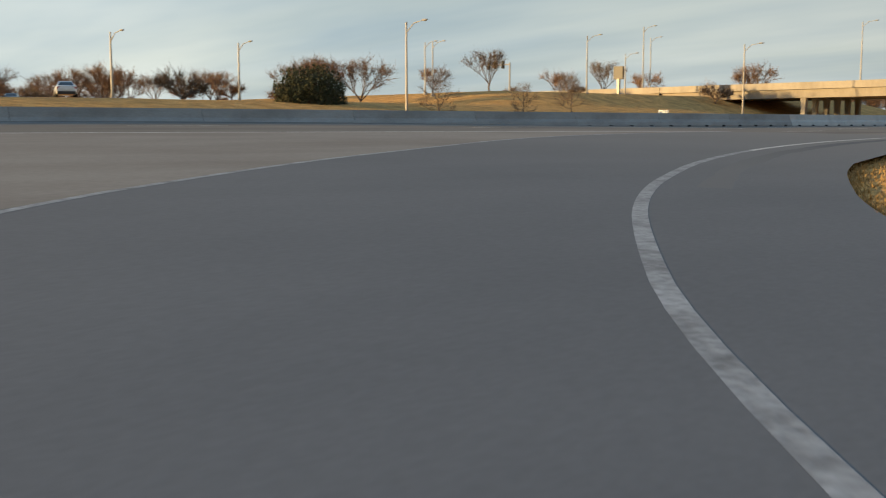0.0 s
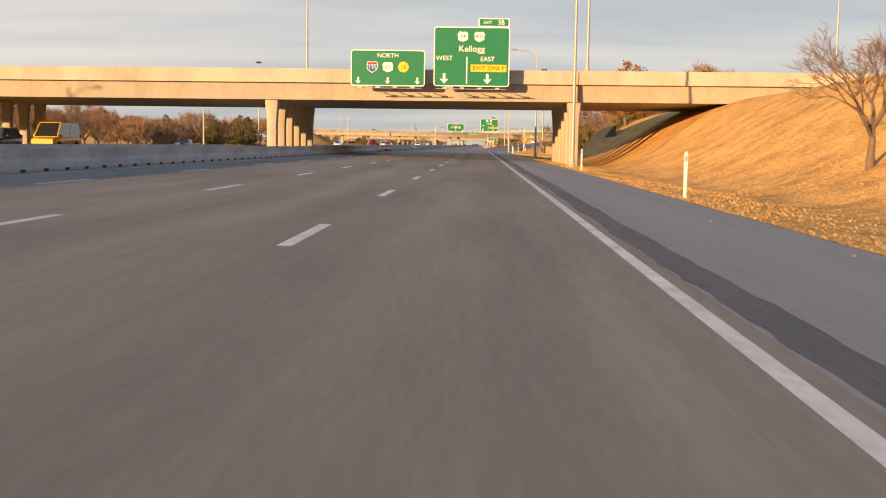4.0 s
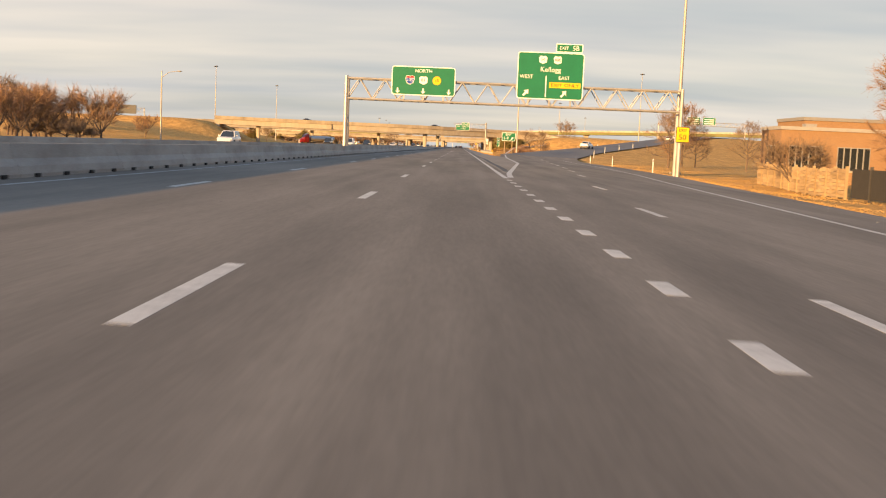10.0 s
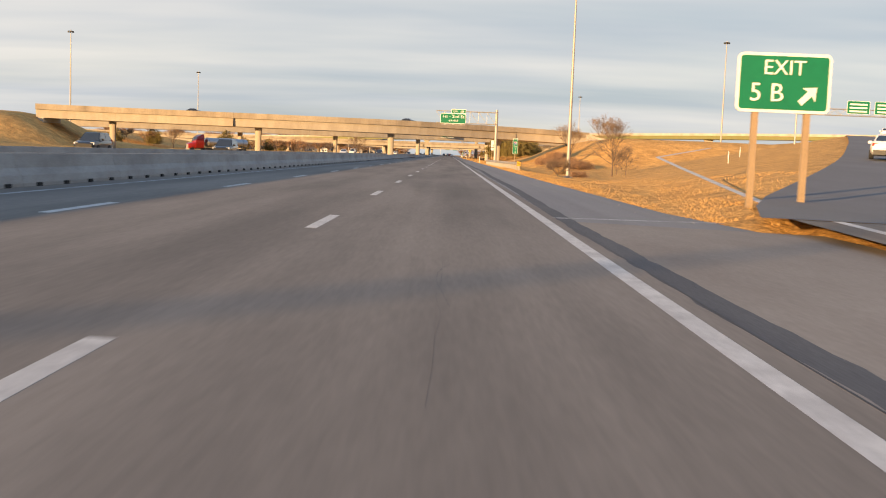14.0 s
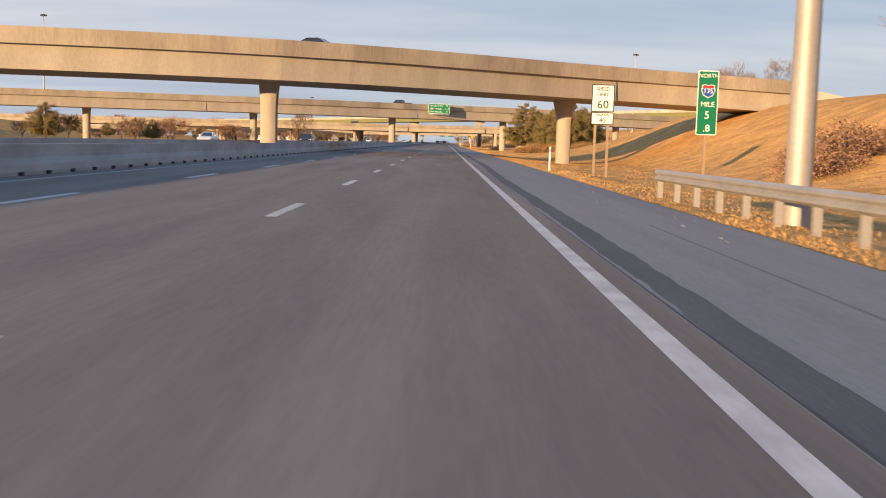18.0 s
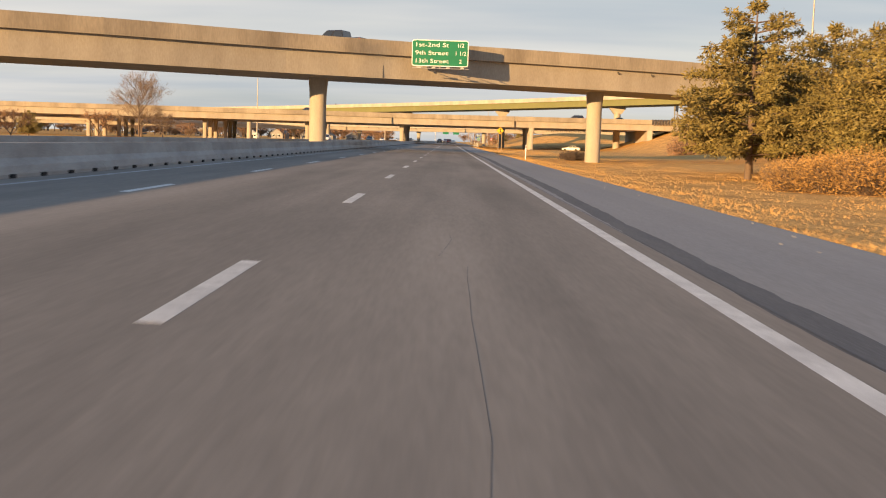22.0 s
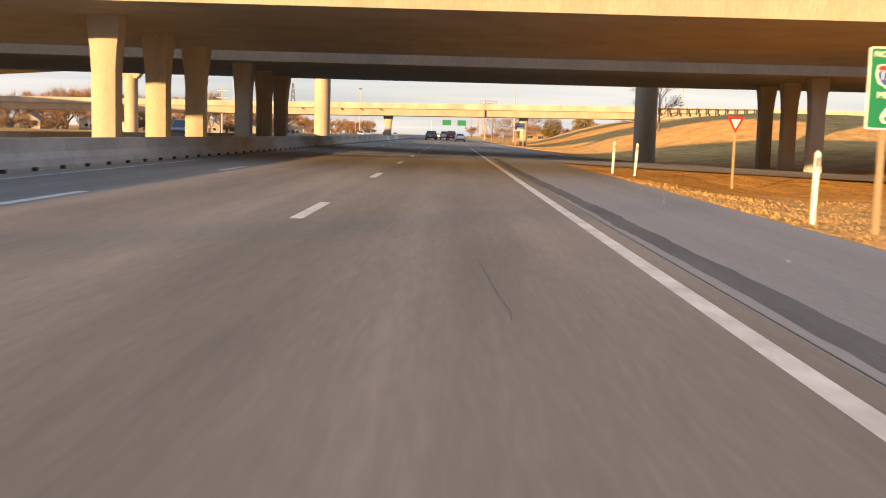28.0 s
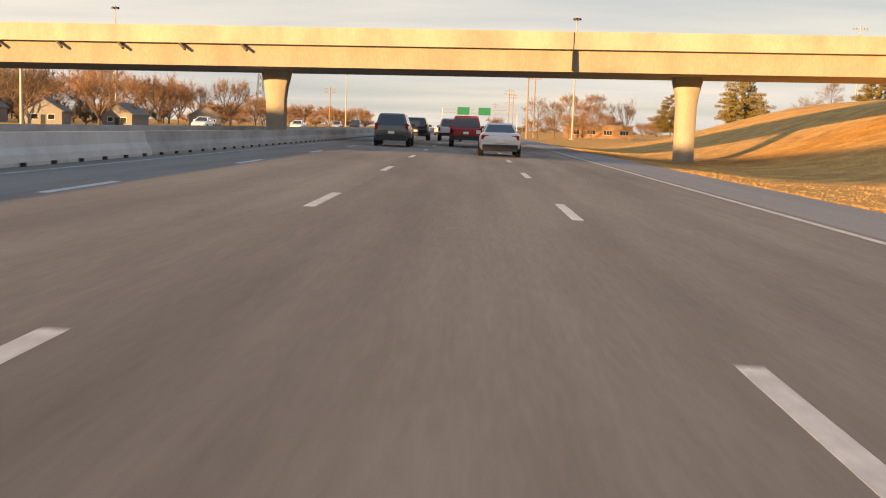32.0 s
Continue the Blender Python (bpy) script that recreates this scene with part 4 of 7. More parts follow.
def disc(host, x, y, z, rx, rz, mat, name, sides=20, wob=0.0):
    pts = [(x + rx * (1 + wob * (k % 2)) * math.cos(2 * math.pi * k / sides), z + rz * (1 + wob * (k % 2)) * math.sin(2 * math.pi * k / sides)) for k in range(sides)]
    return part(name, Shape().extrude_y(pts, y - 0.014, y - 0.004), mat, host)


def shield(host, x, y, z, s, kind, number):
    """A route shield: blue and red interstate, white national or a yellow sunflower state marker."""
    if kind == "interstate":
        pts = [(-0.42, 0.40), (-0.2, 0.44), (0, 0.38), (0.2, 0.44), (0.42, 0.40), (0.48, 0.05), (0.36, -0.28), (0, -0.5), (-0.36, -0.28), (-0.48, 0.05)]
        part("route_shield", Shape().extrude_y([(x + a * s * 1.12, z + b * s * 1.12) for a, b in pts], y - 0.012, y - 0.004), M_WHITE, host)
        part("shield_face", Shape().extrude_y([(x + a * s, z + min(b, 0.2) * s) for a, b in pts], y - 0.018, y - 0.010), M_BLUE, host)
        part("shield_top", Shape().extrude_y([(x + a * s, z + b * s) for a, b in ((-0.46, 0.22), (0.46, 0.22), (0.42, 0.40), (0.2, 0.44), (0, 0.38), (-0.2, 0.44), (-0.42, 0.40))], y - 0.018, y - 0.010), M_RED, host)
        sign_words(host, number, x, y - 0.022, z - 0.02 * s, s * 0.5, M_WHITE)
    elif kind == "national":
        pts = [(-0.3, 0.46), (0, 0.40), (0.3, 0.46), (0.5, 0.22), (0.44, -0.1), (0.46, -0.3), (0.2, -0.42), (0, -0.5), (-0.2, -0.42), (-0.46, -0.3), (-0.44, -0.1), (-0.5, 0.22)]
        part("route_shield", Shape().extrude_y([(x + a * s, z + b * s) for a, b in pts], y - 0.012, y - 0.004), M_WHITE, host)
        sign_words(host, number, x, y - 0.018, z, s * 0.52, M_BLACK)
    else:
        disc(host, x, y, z, s * 0.47, s * 0.47, M_YELLOW, "route_shield", 24, 0.10)
        sign_words(host, number, x, y - 0.018, z, s * 0.46, M_BLACK)


def arrow(host, x, y, z, s, way):
    """A white arrow: straight down, or up to the right."""
    pts = [(0, -0.5), (0.42, -0.02), (0.13, -0.1), (0.13, 0.5), (-0.13, 0.5), (-0.13, -0.1), (-0.42, -0.02)]
    q = radians(way)
    part("arrow", Shape().extrude_y([(x + s * (a * math.cos(q) - b * math.sin(q)), z + s * (a * math.sin(q) + b * math.cos(q))) for a, b in pts], y - 0.014, y - 0.005), M_WHITE, host)


def guide_north(host, x0, x1, y, z0, z1):
    panel(host, x0, x1, y, z0, z1)
    w, h, f = x1 - x0, z1 - z0, y - 0.008
    sign_words(host, "NORTH", (x0 + x1) / 2, f - 0.008, z0 + h * 0.84, h * 0.17)
    for k, (kind, n) in enumerate((("interstate", "135"), ("national", "81"), ("state", "15"))):
        shield(host, x0 + w * (0.29 + 0.21 * k), f, z0 + h * 0.53, h * 0.30, kind, n)
    for k in range(3):
        arrow(host, x0 + w * (0.10 + 0.40 * k), f, z0 + h * 0.15, h * 0.19, 0)


def guide_exit(host, x0, x1, y, z0, z1, up):
    panel(host, x0, x1, y, z0, z1)
    w, h, f = x1 - x0, z1 - z0, y - 0.008
    for k, n in ((0.38, "54"), (0.60, "400")):
        shield(host, x0 + w * k, f, z0 + h * 0.84, h * 0.18, "national", n)
    sign_words(host, "Kellogg", (x0 + x1) / 2, f - 0.008, z0 + h * 0.63, h * 0.15)
    sign_words(host, "WEST", x0 + w * 0.14, f - 0.008, z0 + h * 0.47, h * 0.11)
    sign_words(host, "EAST", x0 + w * 0.71, f - 0.008, z0 + h * 0.46, h * 0.11)
    part("divider", Shape().box(x0 + w * 0.43, x0 + w * 0.445, f - 0.012, f, z0 + h * 0.05, z0 + h * 0.5), M_WHITE, host)
    panel(host, x0 + w * 0.49, x0 + w * 0.96, f - 0.012, z0 + h * 0.25, z0 + h * 0.37, M_YELLOW, "exit_only_plate", None, 0.04, 0.012)
    sign_words(host, "EXIT ONLY", x0 + w * 0.725, f - 0.022, z0 + h * 0.31, h * 0.09, M_BLACK, w * 0.42)
    for k in (0.14, 0.71):
        arrow(host, x0 + w * k, f, z0 + h * 0.13, h * 0.17, 140 if up else 0)


def exit_tab(host, x0, x1, y, z0, z1, number):
    panel(host, x0, x1, y, z0, z1, r=0.08)
    w, h = x1 - x0, z1 - z0
    sign_words(host, "EXIT", x0 + w * 0.3, y - 0.016, z0 + h * 0.48, h * 0.5)
    sign_words(host, number, x0 + w * 0.74, y - 0.016, z0 + h * 0.48, h * 0.72)


def light_bar(host, x0, x1, y, z, n=4):
    """The catwalk rail with lamp arms under a sign."""
    part("lamp_rail", Shape().tube((x0, y - 1.0, z), (x1, y - 1.0, z), 0.035, 0.035, 6), M_STEEL, host)
    for k in range(n):
        x = x0 + (x1 - x0) * (k + 0.5) / n
        part("lamp_arm", Shape().tube((x, y + 0.1, z + 0.14), (x, y - 1.05, z + 0.02), 0.03, 0.03, 6), M_STEEL, host)
        part("sign_lamp", Shape().box(x - 0.16, x + 0.16, y - 1.15, y - 0.9, z - 0.02, z + 0.12), M_STEEL, host)


# signs fixed to the face of the first bridge
s_a = thing("overhead_sign", "green motorway sign with route shields on the bridge face", "road sign")
guide_north(s_a, -8.0, -2.3, 252.0, 5.5, 8.25)
light_bar(s_a, -7.8, -2.5, 252.0, 5.3)
s_b = thing("overhead_sign", "tall green exit sign with yellow exit-only plate on the bridge face", "road sign")
guide_exit(s_b, -1.63, 4.16, 252.0, 5.55, 10.05, False)
exit_tab(s_b, 1.75, 4.1, 252.0, 10.07, 10.72, "5B")
light_bar(s_b, -1.4, 3.9, 252.0, 5.3)
for host, xs, top in ((s_a, (-7.0, -5.2, -3.3), 8.0), (s_b, (-0.8, 1.2, 3.2), 9.8)):
    for x in xs:
        part("bracket", Shape().box(x - 0.06, x + 0.06, 252.05, 253.7, 6.0, 6.14).box(x - 0.06, x + 0.06, 252.06, 252.2, 5.6, top), M_STEEL, host)


def truss(host, x0, x1, y, z0, z1, bays, deep=1.2):
    """A four-chord truss of tubes between two ends."""
    for yy in (y, y + deep):
        for z in (z0, z1):
            part("chord", Shape().tube((x0, yy, z), (x1, yy, z), 0.075, 0.075, 8), M_STEEL, host)
    w = (x1 - x0) / bays
    for yy in (y, y + deep):
        sh = Shape()
        for k in range(bays):
            a, b = x0 + w * k, x0 + w * (k + 1)
            sh.tube((a, yy, z0), (a + w / 2, yy, z1), 0.04, 0.04, 6).tube((a + w / 2, yy, z1), (b, yy, z0), 0.04, 0.04, 6)
        part("lattice", sh, M_STEEL, host)
    sh = Shape()
    for k in range(bays + 1):
        a = x0 + w * k
        sh.tube((a, y, z0), (a, y + deep, z0), 0.035, 0.035, 6).tube((a, y, z1), (a, y + deep, z1), 0.035, 0.035, 6)
    part("cross_brace", sh, M_STEEL, host)


g1 = thing("sign_gantry", "galvanised steel truss gantry spanning the lanes", "gantry")
truss(g1, -10.1, 13.7, 454.2, 4.25, 5.68, 13)
for x, base in ((-10.1, 0.85), (13.7, -0.5)):
    for yy in (454.2, 455.4):
        part("leg", Shape().tube((x, yy, base), (x, yy, 5.85), 0.15, 0.12, 12), M_STEEL, g1)
    part("leg_brace", Shape().tube((x, 454.2, base + 0.5), (x, 455.4, 2.6), 0.05, 0.05).tube((x, 455.4, 2.6), (x, 454.2, 4.3), 0.05, 0.05), M_STEEL, g1)
s_c = thing("overhead_sign", "green motorway sign with three route shields on the gantry", "road sign")
guide_north(s_c, -6.9, -2.38, 454.0, 4.62, 6.66)
s_d = thing("overhead_sign", "tall green exit sign with yellow plate on the gantry", "road sign")
guide_exit(s_d, 1.95, 6.64, 454.0, 4.72, 8.02, True)
exit_tab(s_d, 4.6, 6.5, 454.0, 8.04, 8.66, "5B")
for host, xs in ((s_c, (-6, -4.6, -3.2)), (s_d, (2.8, 4.3, 5.8))):
    for x in xs:
        part("bracket", Shape().box(x - 0.05, x + 0.05, 454.06, 454.14, 4.3, 6.4 if host is s_c else 7.8), M_STEEL, host)
s_e = thing("advisory_sign", "yellow ramp speed sign fixed to the gantry leg", "road sign")
panel(s_e, 13.35, 14.3, 453.85, 2.1, 3.2, M_YELLOW, rim=M_BLACK, r=0.06, depth=0.03)
sign_words(s_e, "50", 13.82, 453.84, 2.45, 0.55, M_BLACK)
sign_words(s_e, "EXIT", 13.82, 453.84, 2.95, 0.28, M_BLACK)

# cantilever sign before the second bridge
g3 = thing("cantilever_gantry", "grey steel cantilever sign support behind the guard rail", "gantry")
part("leg", Shape().tube((5.7, 705, -0.5), (5.7, 705, 8.75), 0.27, 0.22, 14), M_POLE, g3, rounded=True)
for z in (6.38, 8.3):
    for yy in (704.75, 705.25):
        part("chord", Shape().tube((-4.2, yy, z), (5.7, yy, z), 0.07, 0.09, 8), M_STEEL, g3)
sh = Shape()
for k in range(7):
    a = 5.5 - 1.4 * k
    sh.tube((a, 704.75, 6.38), (a - 1.4, 704.75, 8.3), 0.04, 0.04, 6).tube((a, 704.75, 6.38), (a, 704.75, 8.3), 0.035, 0.035, 6)
part("lattice", sh, M_STEEL, g3)
s_f = thing("overhead_sign", "green street exit sign on the cantilever arm", "road sign")
panel(s_f, -3.55, 0.65, 704.5, 6.25, 7.9)
sign_words(s_f, "1st - 2nd St", -1.45, 704.48, 7.4, 0.62, width=3.5)
sign_words(s_f, "3/4 MILE", -1.4, 704.48, 6.72, 0.42)
exit_tab(s_f, -1.8, 0.64, 704.5, 7.92, 8.62, "6B")
light_bar(s_f, -3.4, 0.5, 704.5, 6.0, 3)

# sign on the face of the third bridge
s_g = thing("overhead_sign", "green distance sign for three streets on the bridge face", "road sign")
panel(s_g, -5.5, -0.5, 931.6, 7.65, 9.95)
for k, (a, b) in enumerate((("1st-2nd St", "1/2"), ("9th Street", "1 1/2"), ("13th Street", "2"))):
    sign_words(s_g, a, -3.75, 931.58, 9.5 - 0.7 * k, 0.5, width=2.9)
    sign_words(s_g, b, -1.2, 931.58, 9.5 - 0.7 * k, 0.5)
light_bar(s_g, -5.4, -0.4, 931.6, 7.4)
for x in (-5, -3, -1):
    part("bracket", Shape().box(x - 0.06, x + 0.06, 931.66, 932.9 + 0.46 * (x + 5.5), 8.6, 8.75).box(x - 0.05, x + 0.05, 931.66, 931.76, 7.5, 9.9), M_STEEL, s_g)


def posts(host, xs, y, top, w=0.07, mat=M_WOOD, base=None):
    for x in xs:
        z0 = ground_z(x, y) - 0.3 if base is None else base
        part("post", Shape().box(x - w, x + w, y + 0.03, y + 0.03 + 2 * w, z0, top), mat, host)


ps = thing("airport_sign", "small green airport direction sign on a post", "road sign")
panel(ps, 8.36, 9.06, 182, 1.72, 2.4, r=0.05, depth=0.02)
panel(ps, 8.36, 9.06, 182, 1.46, 1.70, r=0.03, depth=0.02)
part("plane_symbol", Shape().extrude_y([(8.71 + 0.24 * a, 2.06 + 0.24 * b) for a, b in ((0, 1), (0.14, 0.8), (0.14, 0.3), (1, -0.2), (1, -0.42), (0.14, -0.15), (0.12, -0.6), (0.36, -0.82), (0.36, -1), (0, -0.88),
     (-0.36, -1), (-0.36, -0.82), (-0.12, -0.6), (-0.14, -0.15), (-1, -0.42), (-1, -0.2), (-0.14, 0.3), (-0.14, 0.8))], 181.98, 181.992), M_WHITE, ps)
part("word_bar", Shape().box(8.44, 8.98, 181.982, 181.992, 1.54, 1.63), M_WHITE, ps)
posts(ps, (8.71,), 182, 2.3, 0.035, M_STEEL)

xs_ = thing("exit_gore_sign", "green exit sign with an arrow on two posts in the gore", "road sign")
panel(xs_, 5.0, 7.25, 556, 2.45, 3.86, r=0.14)
sign_words(xs_, "EXIT", 6.12, 555.98, 3.5, 0.5)
sign_words(xs_, "5 B", 5.72, 555.98, 2.9, 0.62)
arrow(xs_, 6.72, 555.99, 2.88, 0.55, 135)
posts(xs_, (5.5, 6.75), 556, 3.7, 0.07)

sp = thing("speed_limit_sign", "white speed limit sign with a minimum plate on two posts", "road sign")
panel(sp, 6.3, 7.49, 740, 2.95, 4.38, M_WHITE, rim=M_BLACK, r=0.06, depth=0.03)
panel(sp, 6.3, 7.49, 740, 2.28, 2.93, M_WHITE, rim=M_BLACK, r=0.06, depth=0.03)
for w, z, s in (("SPEED", 4.14, 0.26), ("LIMIT", 3.84, 0.26), ("60", 3.32, 0.62), ("MINIMUM", 2.78, 0.17), ("40", 2.5, 0.36)):
    sign_words(sp, w, 6.9, 739.985, z, s, M_BLACK)
posts(sp, (6.55, 7.22), 740, 4.2, 0.06)

ml = thing("mile_marker", "tall green mile marker with an interstate shield on a post", "road sign")
panel(ml, 10.2, 11.15, 733, 1.8, 4.74, r=0.05, depth=0.03)
for w, z, s in (("NORTH", 4.5, 0.26), ("MILE", 3.2, 0.32), ("5", 2.7, 0.5), (".8", 2.1, 0.46)):
    sign_words(ml, w, 10.68, 732.985, z, s)
shield(ml, 10.68, 732.99, 3.82, 0.6, "interstate", "135")
posts(ml, (10.66,), 733, 4.6, 0.06)

mg = thing("merge_sign", "yellow diamond merge warning sign on two posts", "road sign")
for s, mat, d in ((0.72, M_BLACK, 0.0), (0.68, M_YELLOW, -0.008)):
    part("sign_face", Shape().extrude_y([(7.67, 3.35 - s), (7.67 + s, 3.35), (7.67, 3.35 + s), (7.67 - s, 3.35)], 1037 + d, 1037.02), mat, mg)
part("merge_symbol", Shape().extrude_y([(7.58, 2.9), (7.68, 2.9), (7.72, 3.15), (7.95, 2.95), (8.02, 3.03), (7.74, 3.32), (7.74, 3.55), (7.86, 3.5), (7.68, 3.85), (7.5, 3.5), (7.62, 3.55)], 1036.98, 1036.99), M_BLACK, mg)
posts(mg, (7.36, 7.98), 1037, 3.3, 0.06)

yd = thing("yield_sign", "red and white yield triangle on a post", "road sign")
part("sign_face", Shape().extrude_y([(8.75, 1.5), (9.08, 2.1), (8.42, 2.1)], 1104, 1104.02), M_RED, yd)
part("inner_face", Shape().extrude_y([(8.75, 1.66), (8.93, 2.0), (8.57, 2.0)], 1103.99, 1103.998), M_WHITE, yd)
posts(yd, (8.75,), 1104, 2.0, 0.04, M_WOOD)

gm = thing("mile_marker", "green mile marker with a shield at the merge", "road sign")
panel(gm, 4.6, 5.2, 1081, 1.4, 2.66, r=0.04, depth=0.02)
for w, z, s in (("NORTH", 2.54, 0.13), ("MILE", 1.92, 0.15), ("6", 1.6, 0.36)):
    sign_words(gm, w, 4.9, 1080.985, z, s)
shield(gm, 4.9, 1080.99, 2.22, 0.36, "interstate", "135")
posts(gm, (4.9,), 1081, 2.5, 0.04)

lm = thing("mile_marker", "tall green mile marker with a shield beside the lawn", "road sign")
panel(lm, 6.92, 7.38, 362.5, 1.25, 2.45, r=0.04, depth=0.02)
for w, z, s in (("NORTH", 2.36, 0.10), ("MILE", 1.88, 0.13), ("5", 1.66, 0.26), (".6", 1.38, 0.22)):
    sign_words(lm, w, 7.15, 362.485, z, s)
shield(lm, 7.15, 362.49, 2.13, 0.28, "interstate", "135")
posts(lm, (7.15,), 362.5, 2.35, 0.04)

bl = thing("service_sign", "blue motorway service sign with a white plate on two posts", "road sign")
panel(bl, 7.98, 9.52, 1228, 2.08, 3.26, M_BLUE, r=0.06, depth=0.03)
part("white_plate", Shape().box(8.3, 9.35, 1227.97, 1227.985, 2.2, 2.62), M_WHITE, bl)
disc(bl, 8.25, 1227.99, 3.0, 0.16, 0.16, M_YELLOW, "round_mark")
for z in (2.78, 2.93, 3.08):
    part("word_bar", Shape().box(8.5, 9.35, 1227.975, 1227.99, z, z + 0.07), M_WHITE, bl)
posts(bl, (8.16, 9.3), 1228, 3.0, 0.06)

# ramp gantry on the exit, and the back of one over the far carriageway
g2 = thing("sign_gantry", "steel truss gantry over the climbing exit ramp", "gantry")
truss(g2, 63.4, 92, 731, 11.4, 12.6, 14, 1.0)
for x in (63.4, 92):
    part("leg", Shape().tube((x, 731.5, 4.5), (x, 731.5, 12.5), 0.16, 0.14, 10), M_STEEL, g2)
for x0, w in ((72.6, 4.3), (77.8, 4.2)):
    s = thing("overhead_sign", "distant green exit sign on the ramp gantry", "road sign")
    panel(s, x0, x0 + w, 730.88, 11.75, 14.2)
    for k in range(3):
        part("word_bar", Shape().box(x0 + 0.5, x0 + w - 0.5, 730.85, 730.875, 12.1 + 0.65 * k, 12.4 + 0.65 * k), M_WHITE, s)
g4 = thing("sign_gantry", "far gantry over the opposite ramp with plain sign backs", "gantry")
truss(g4, -150, -127, 795, 9.4, 11.0, 10, 1.0)
for x in (-150, -127):
    part("leg", Shape().tube((x, 795.5, -1), (x, 795.5, 11), 0.22, 0.18, 10), M_STEEL, g4)
for x0 in (-147.5, -138):
    part("sign_back", Shape().box(x0, x0 + 8, 794.6, 794.93, 8.6, 12.0), M_SIGNBACK, g4)

# ---- lamp posts ----
def lamp_post(x, y, height, arm=-2.6, base=None, label="tall grey steel street lamp with a single arm"):
    z = ground_z(x, y) if base is None else base
    p = thing("street_lamp", label, "street lamp", (x, y, z - 0.02), group="street lamps")
    part("base", Shape().lathe(0, 0, [(-0.4, 0.32, 0.32), (0.12, 0.32, 0.32), (0.15, 0.2, 0.2), (0.65, 0.15, 0.15)], 12), M_CONCRETE, p)
    part("pole", Shape().tube((0, 0, 0.1), (0, 0, height), 0.125, 0.07, 12), M_POLE, p, rounded=True)
    part("arm", Shape().tube((0, 0, height - 0.9), (arm * 0.45, 0, height - 0.15), 0.05, 0.04, 8).tube((arm * 0.45, 0, height - 0.15), (arm, 0, height + 0.02), 0.04, 0.035, 8), M_POLE, p)
    part("lantern", Shape().lathe(0, 0, [(-0.09, 0.16, 0.12), (0.0, 0.4, 0.16), (0.08, 0.3, 0.12)], 10), M_STEEL, p).location = (arm * 1.08, 0, height + 0.02)
    return p


def high_mast(x, y, height, base=None):
    z = ground_z(x, y) if base is None else base
    p = thing("high_mast_light", "very tall grey high-mast light with a ring of lamps", "street lamp", (x, y, z), group="high masts")
    part("base", Shape().lathe(0, 0, [(-0.5, 0.6, 0.6), (0.2, 0.6, 0.6)], 12), M_CONCRETE, p)
    part("pole", Shape().tube((0, 0, 0), (0, 0, height), 0.24, 0.09, 12), M_POLE, p, rounded=True)
    part("lamp_ring", Shape().lathe(0, 0, [(height - 0.5, 0.36, 0.36), (height - 0.42, 0.46, 0.46), (height - 0.34, 0.36, 0.36)], 12), M_DARKSTEEL, p)
    for k in range(6):
        q = math.pi * k / 3
        part("lamp_head", Shape().lathe(0.68 * math.cos(q), 0.68 * math.sin(q), [(height - 0.78, 0.17, 0.17), (height - 0.5, 0.19, 0.19), (height - 0.34, 0.08, 0.08)], 8), M_DARKSTEEL, p)
    return p


for x, y, h in ((7.95, 150.8, 12.5), (8.2, 241, 13.8), (8.5, 295, 12.5), (7.0, 355.5, 10.9)):
    lamp_post(x, y, h)
for x, y in ((-15, 274.0), (-41, 254.1), (-64, 274.0), (10.3, 254.1), (-94, 254.1), (-107, 274.0), (36, 274.0)):
    z = edge_point(B1, x)[1] + 2.3
    lamp_post(x, y, 10.8, arm=2.2, base=z - 0.1, label="grey street lamp standing on the bridge parapet")
for x, y, h in ((20.6, 489, 25), (13.3, 665, 26.5), (-102.6, 811, 27), (-102, 950, 30), (71.5, 818, 29), (19.5, 1425, 25), (-77, 1430, 25), (-64, 1180, 21), (56, 1010, 24), (91, 1180, 25), (-48, 1600, 24), (-60, 465, 24)):
    high_mast(x, y, h)
for x, y, h in ((-50, 161, 8.4), (-95, 205, 7.8), (-75, 146, 6.2), (-80, 163, 6.4), (-80, 221.7, 8.3), (-90, 243.8, 6.7), (-55, 223, 9.3), (-100, 208, 7.8), (-40, 330, 10), (-41, 420, 10), (-42, 520, 10), (-120, 330, 13)):
    lamp_post(x, y, h, arm=2.2, label="grey street lamp beyond the far carriageway")


# ---- delineators, guard rail, work-zone pieces ----
def delineator(x, y, h=1.25, lean=0.0):
    d = thing("delineator_post", "thin white flexible delineator post in the verge", "road post", (x, y, ground_z(x, y) - 0.05), group="delineators")
    b = part("post", Shape().extrude_y([(-0.034, -0.2), (0.034, -0.2), (0.046, h - 0.3), (0.046, h - 0.05), (0.0, h), (-0.046, h - 0.05), (-0.046, h - 0.3)], -0.012, 0.012), M_WHITE, d)
    part("reflector", Shape().box(-0.035, 0.035, -0.018, -0.010, h - 0.28, h - 0.12), M_ALU, d)
    d.rotation_euler = (0, radians(lean), 0)


for x, y, l in ((7.5, 162.4, 4), (7.6, 199, 0), (7.9, 231.5, 0), (7.3, 343.5, 0), (8.2, 370, 0), (10.5, 407, 0), (4.1, 739, 1), (4.4, 925, 0), (4.5, 1105.6, 2), (5.3, 1105.2, 3), (4.4, 1082.5, 1),
               (14.8, 470, 0), (15.6, 500, 0), (16.5, 528, 0), (21, 560, 0), (25, 576, 0), (30, 592, 0), (35, 606, 0), (8.7, 129.9, 5), (27, 640, 0), (35, 665, 0)):
    delineator(x, y, 1.3, l)

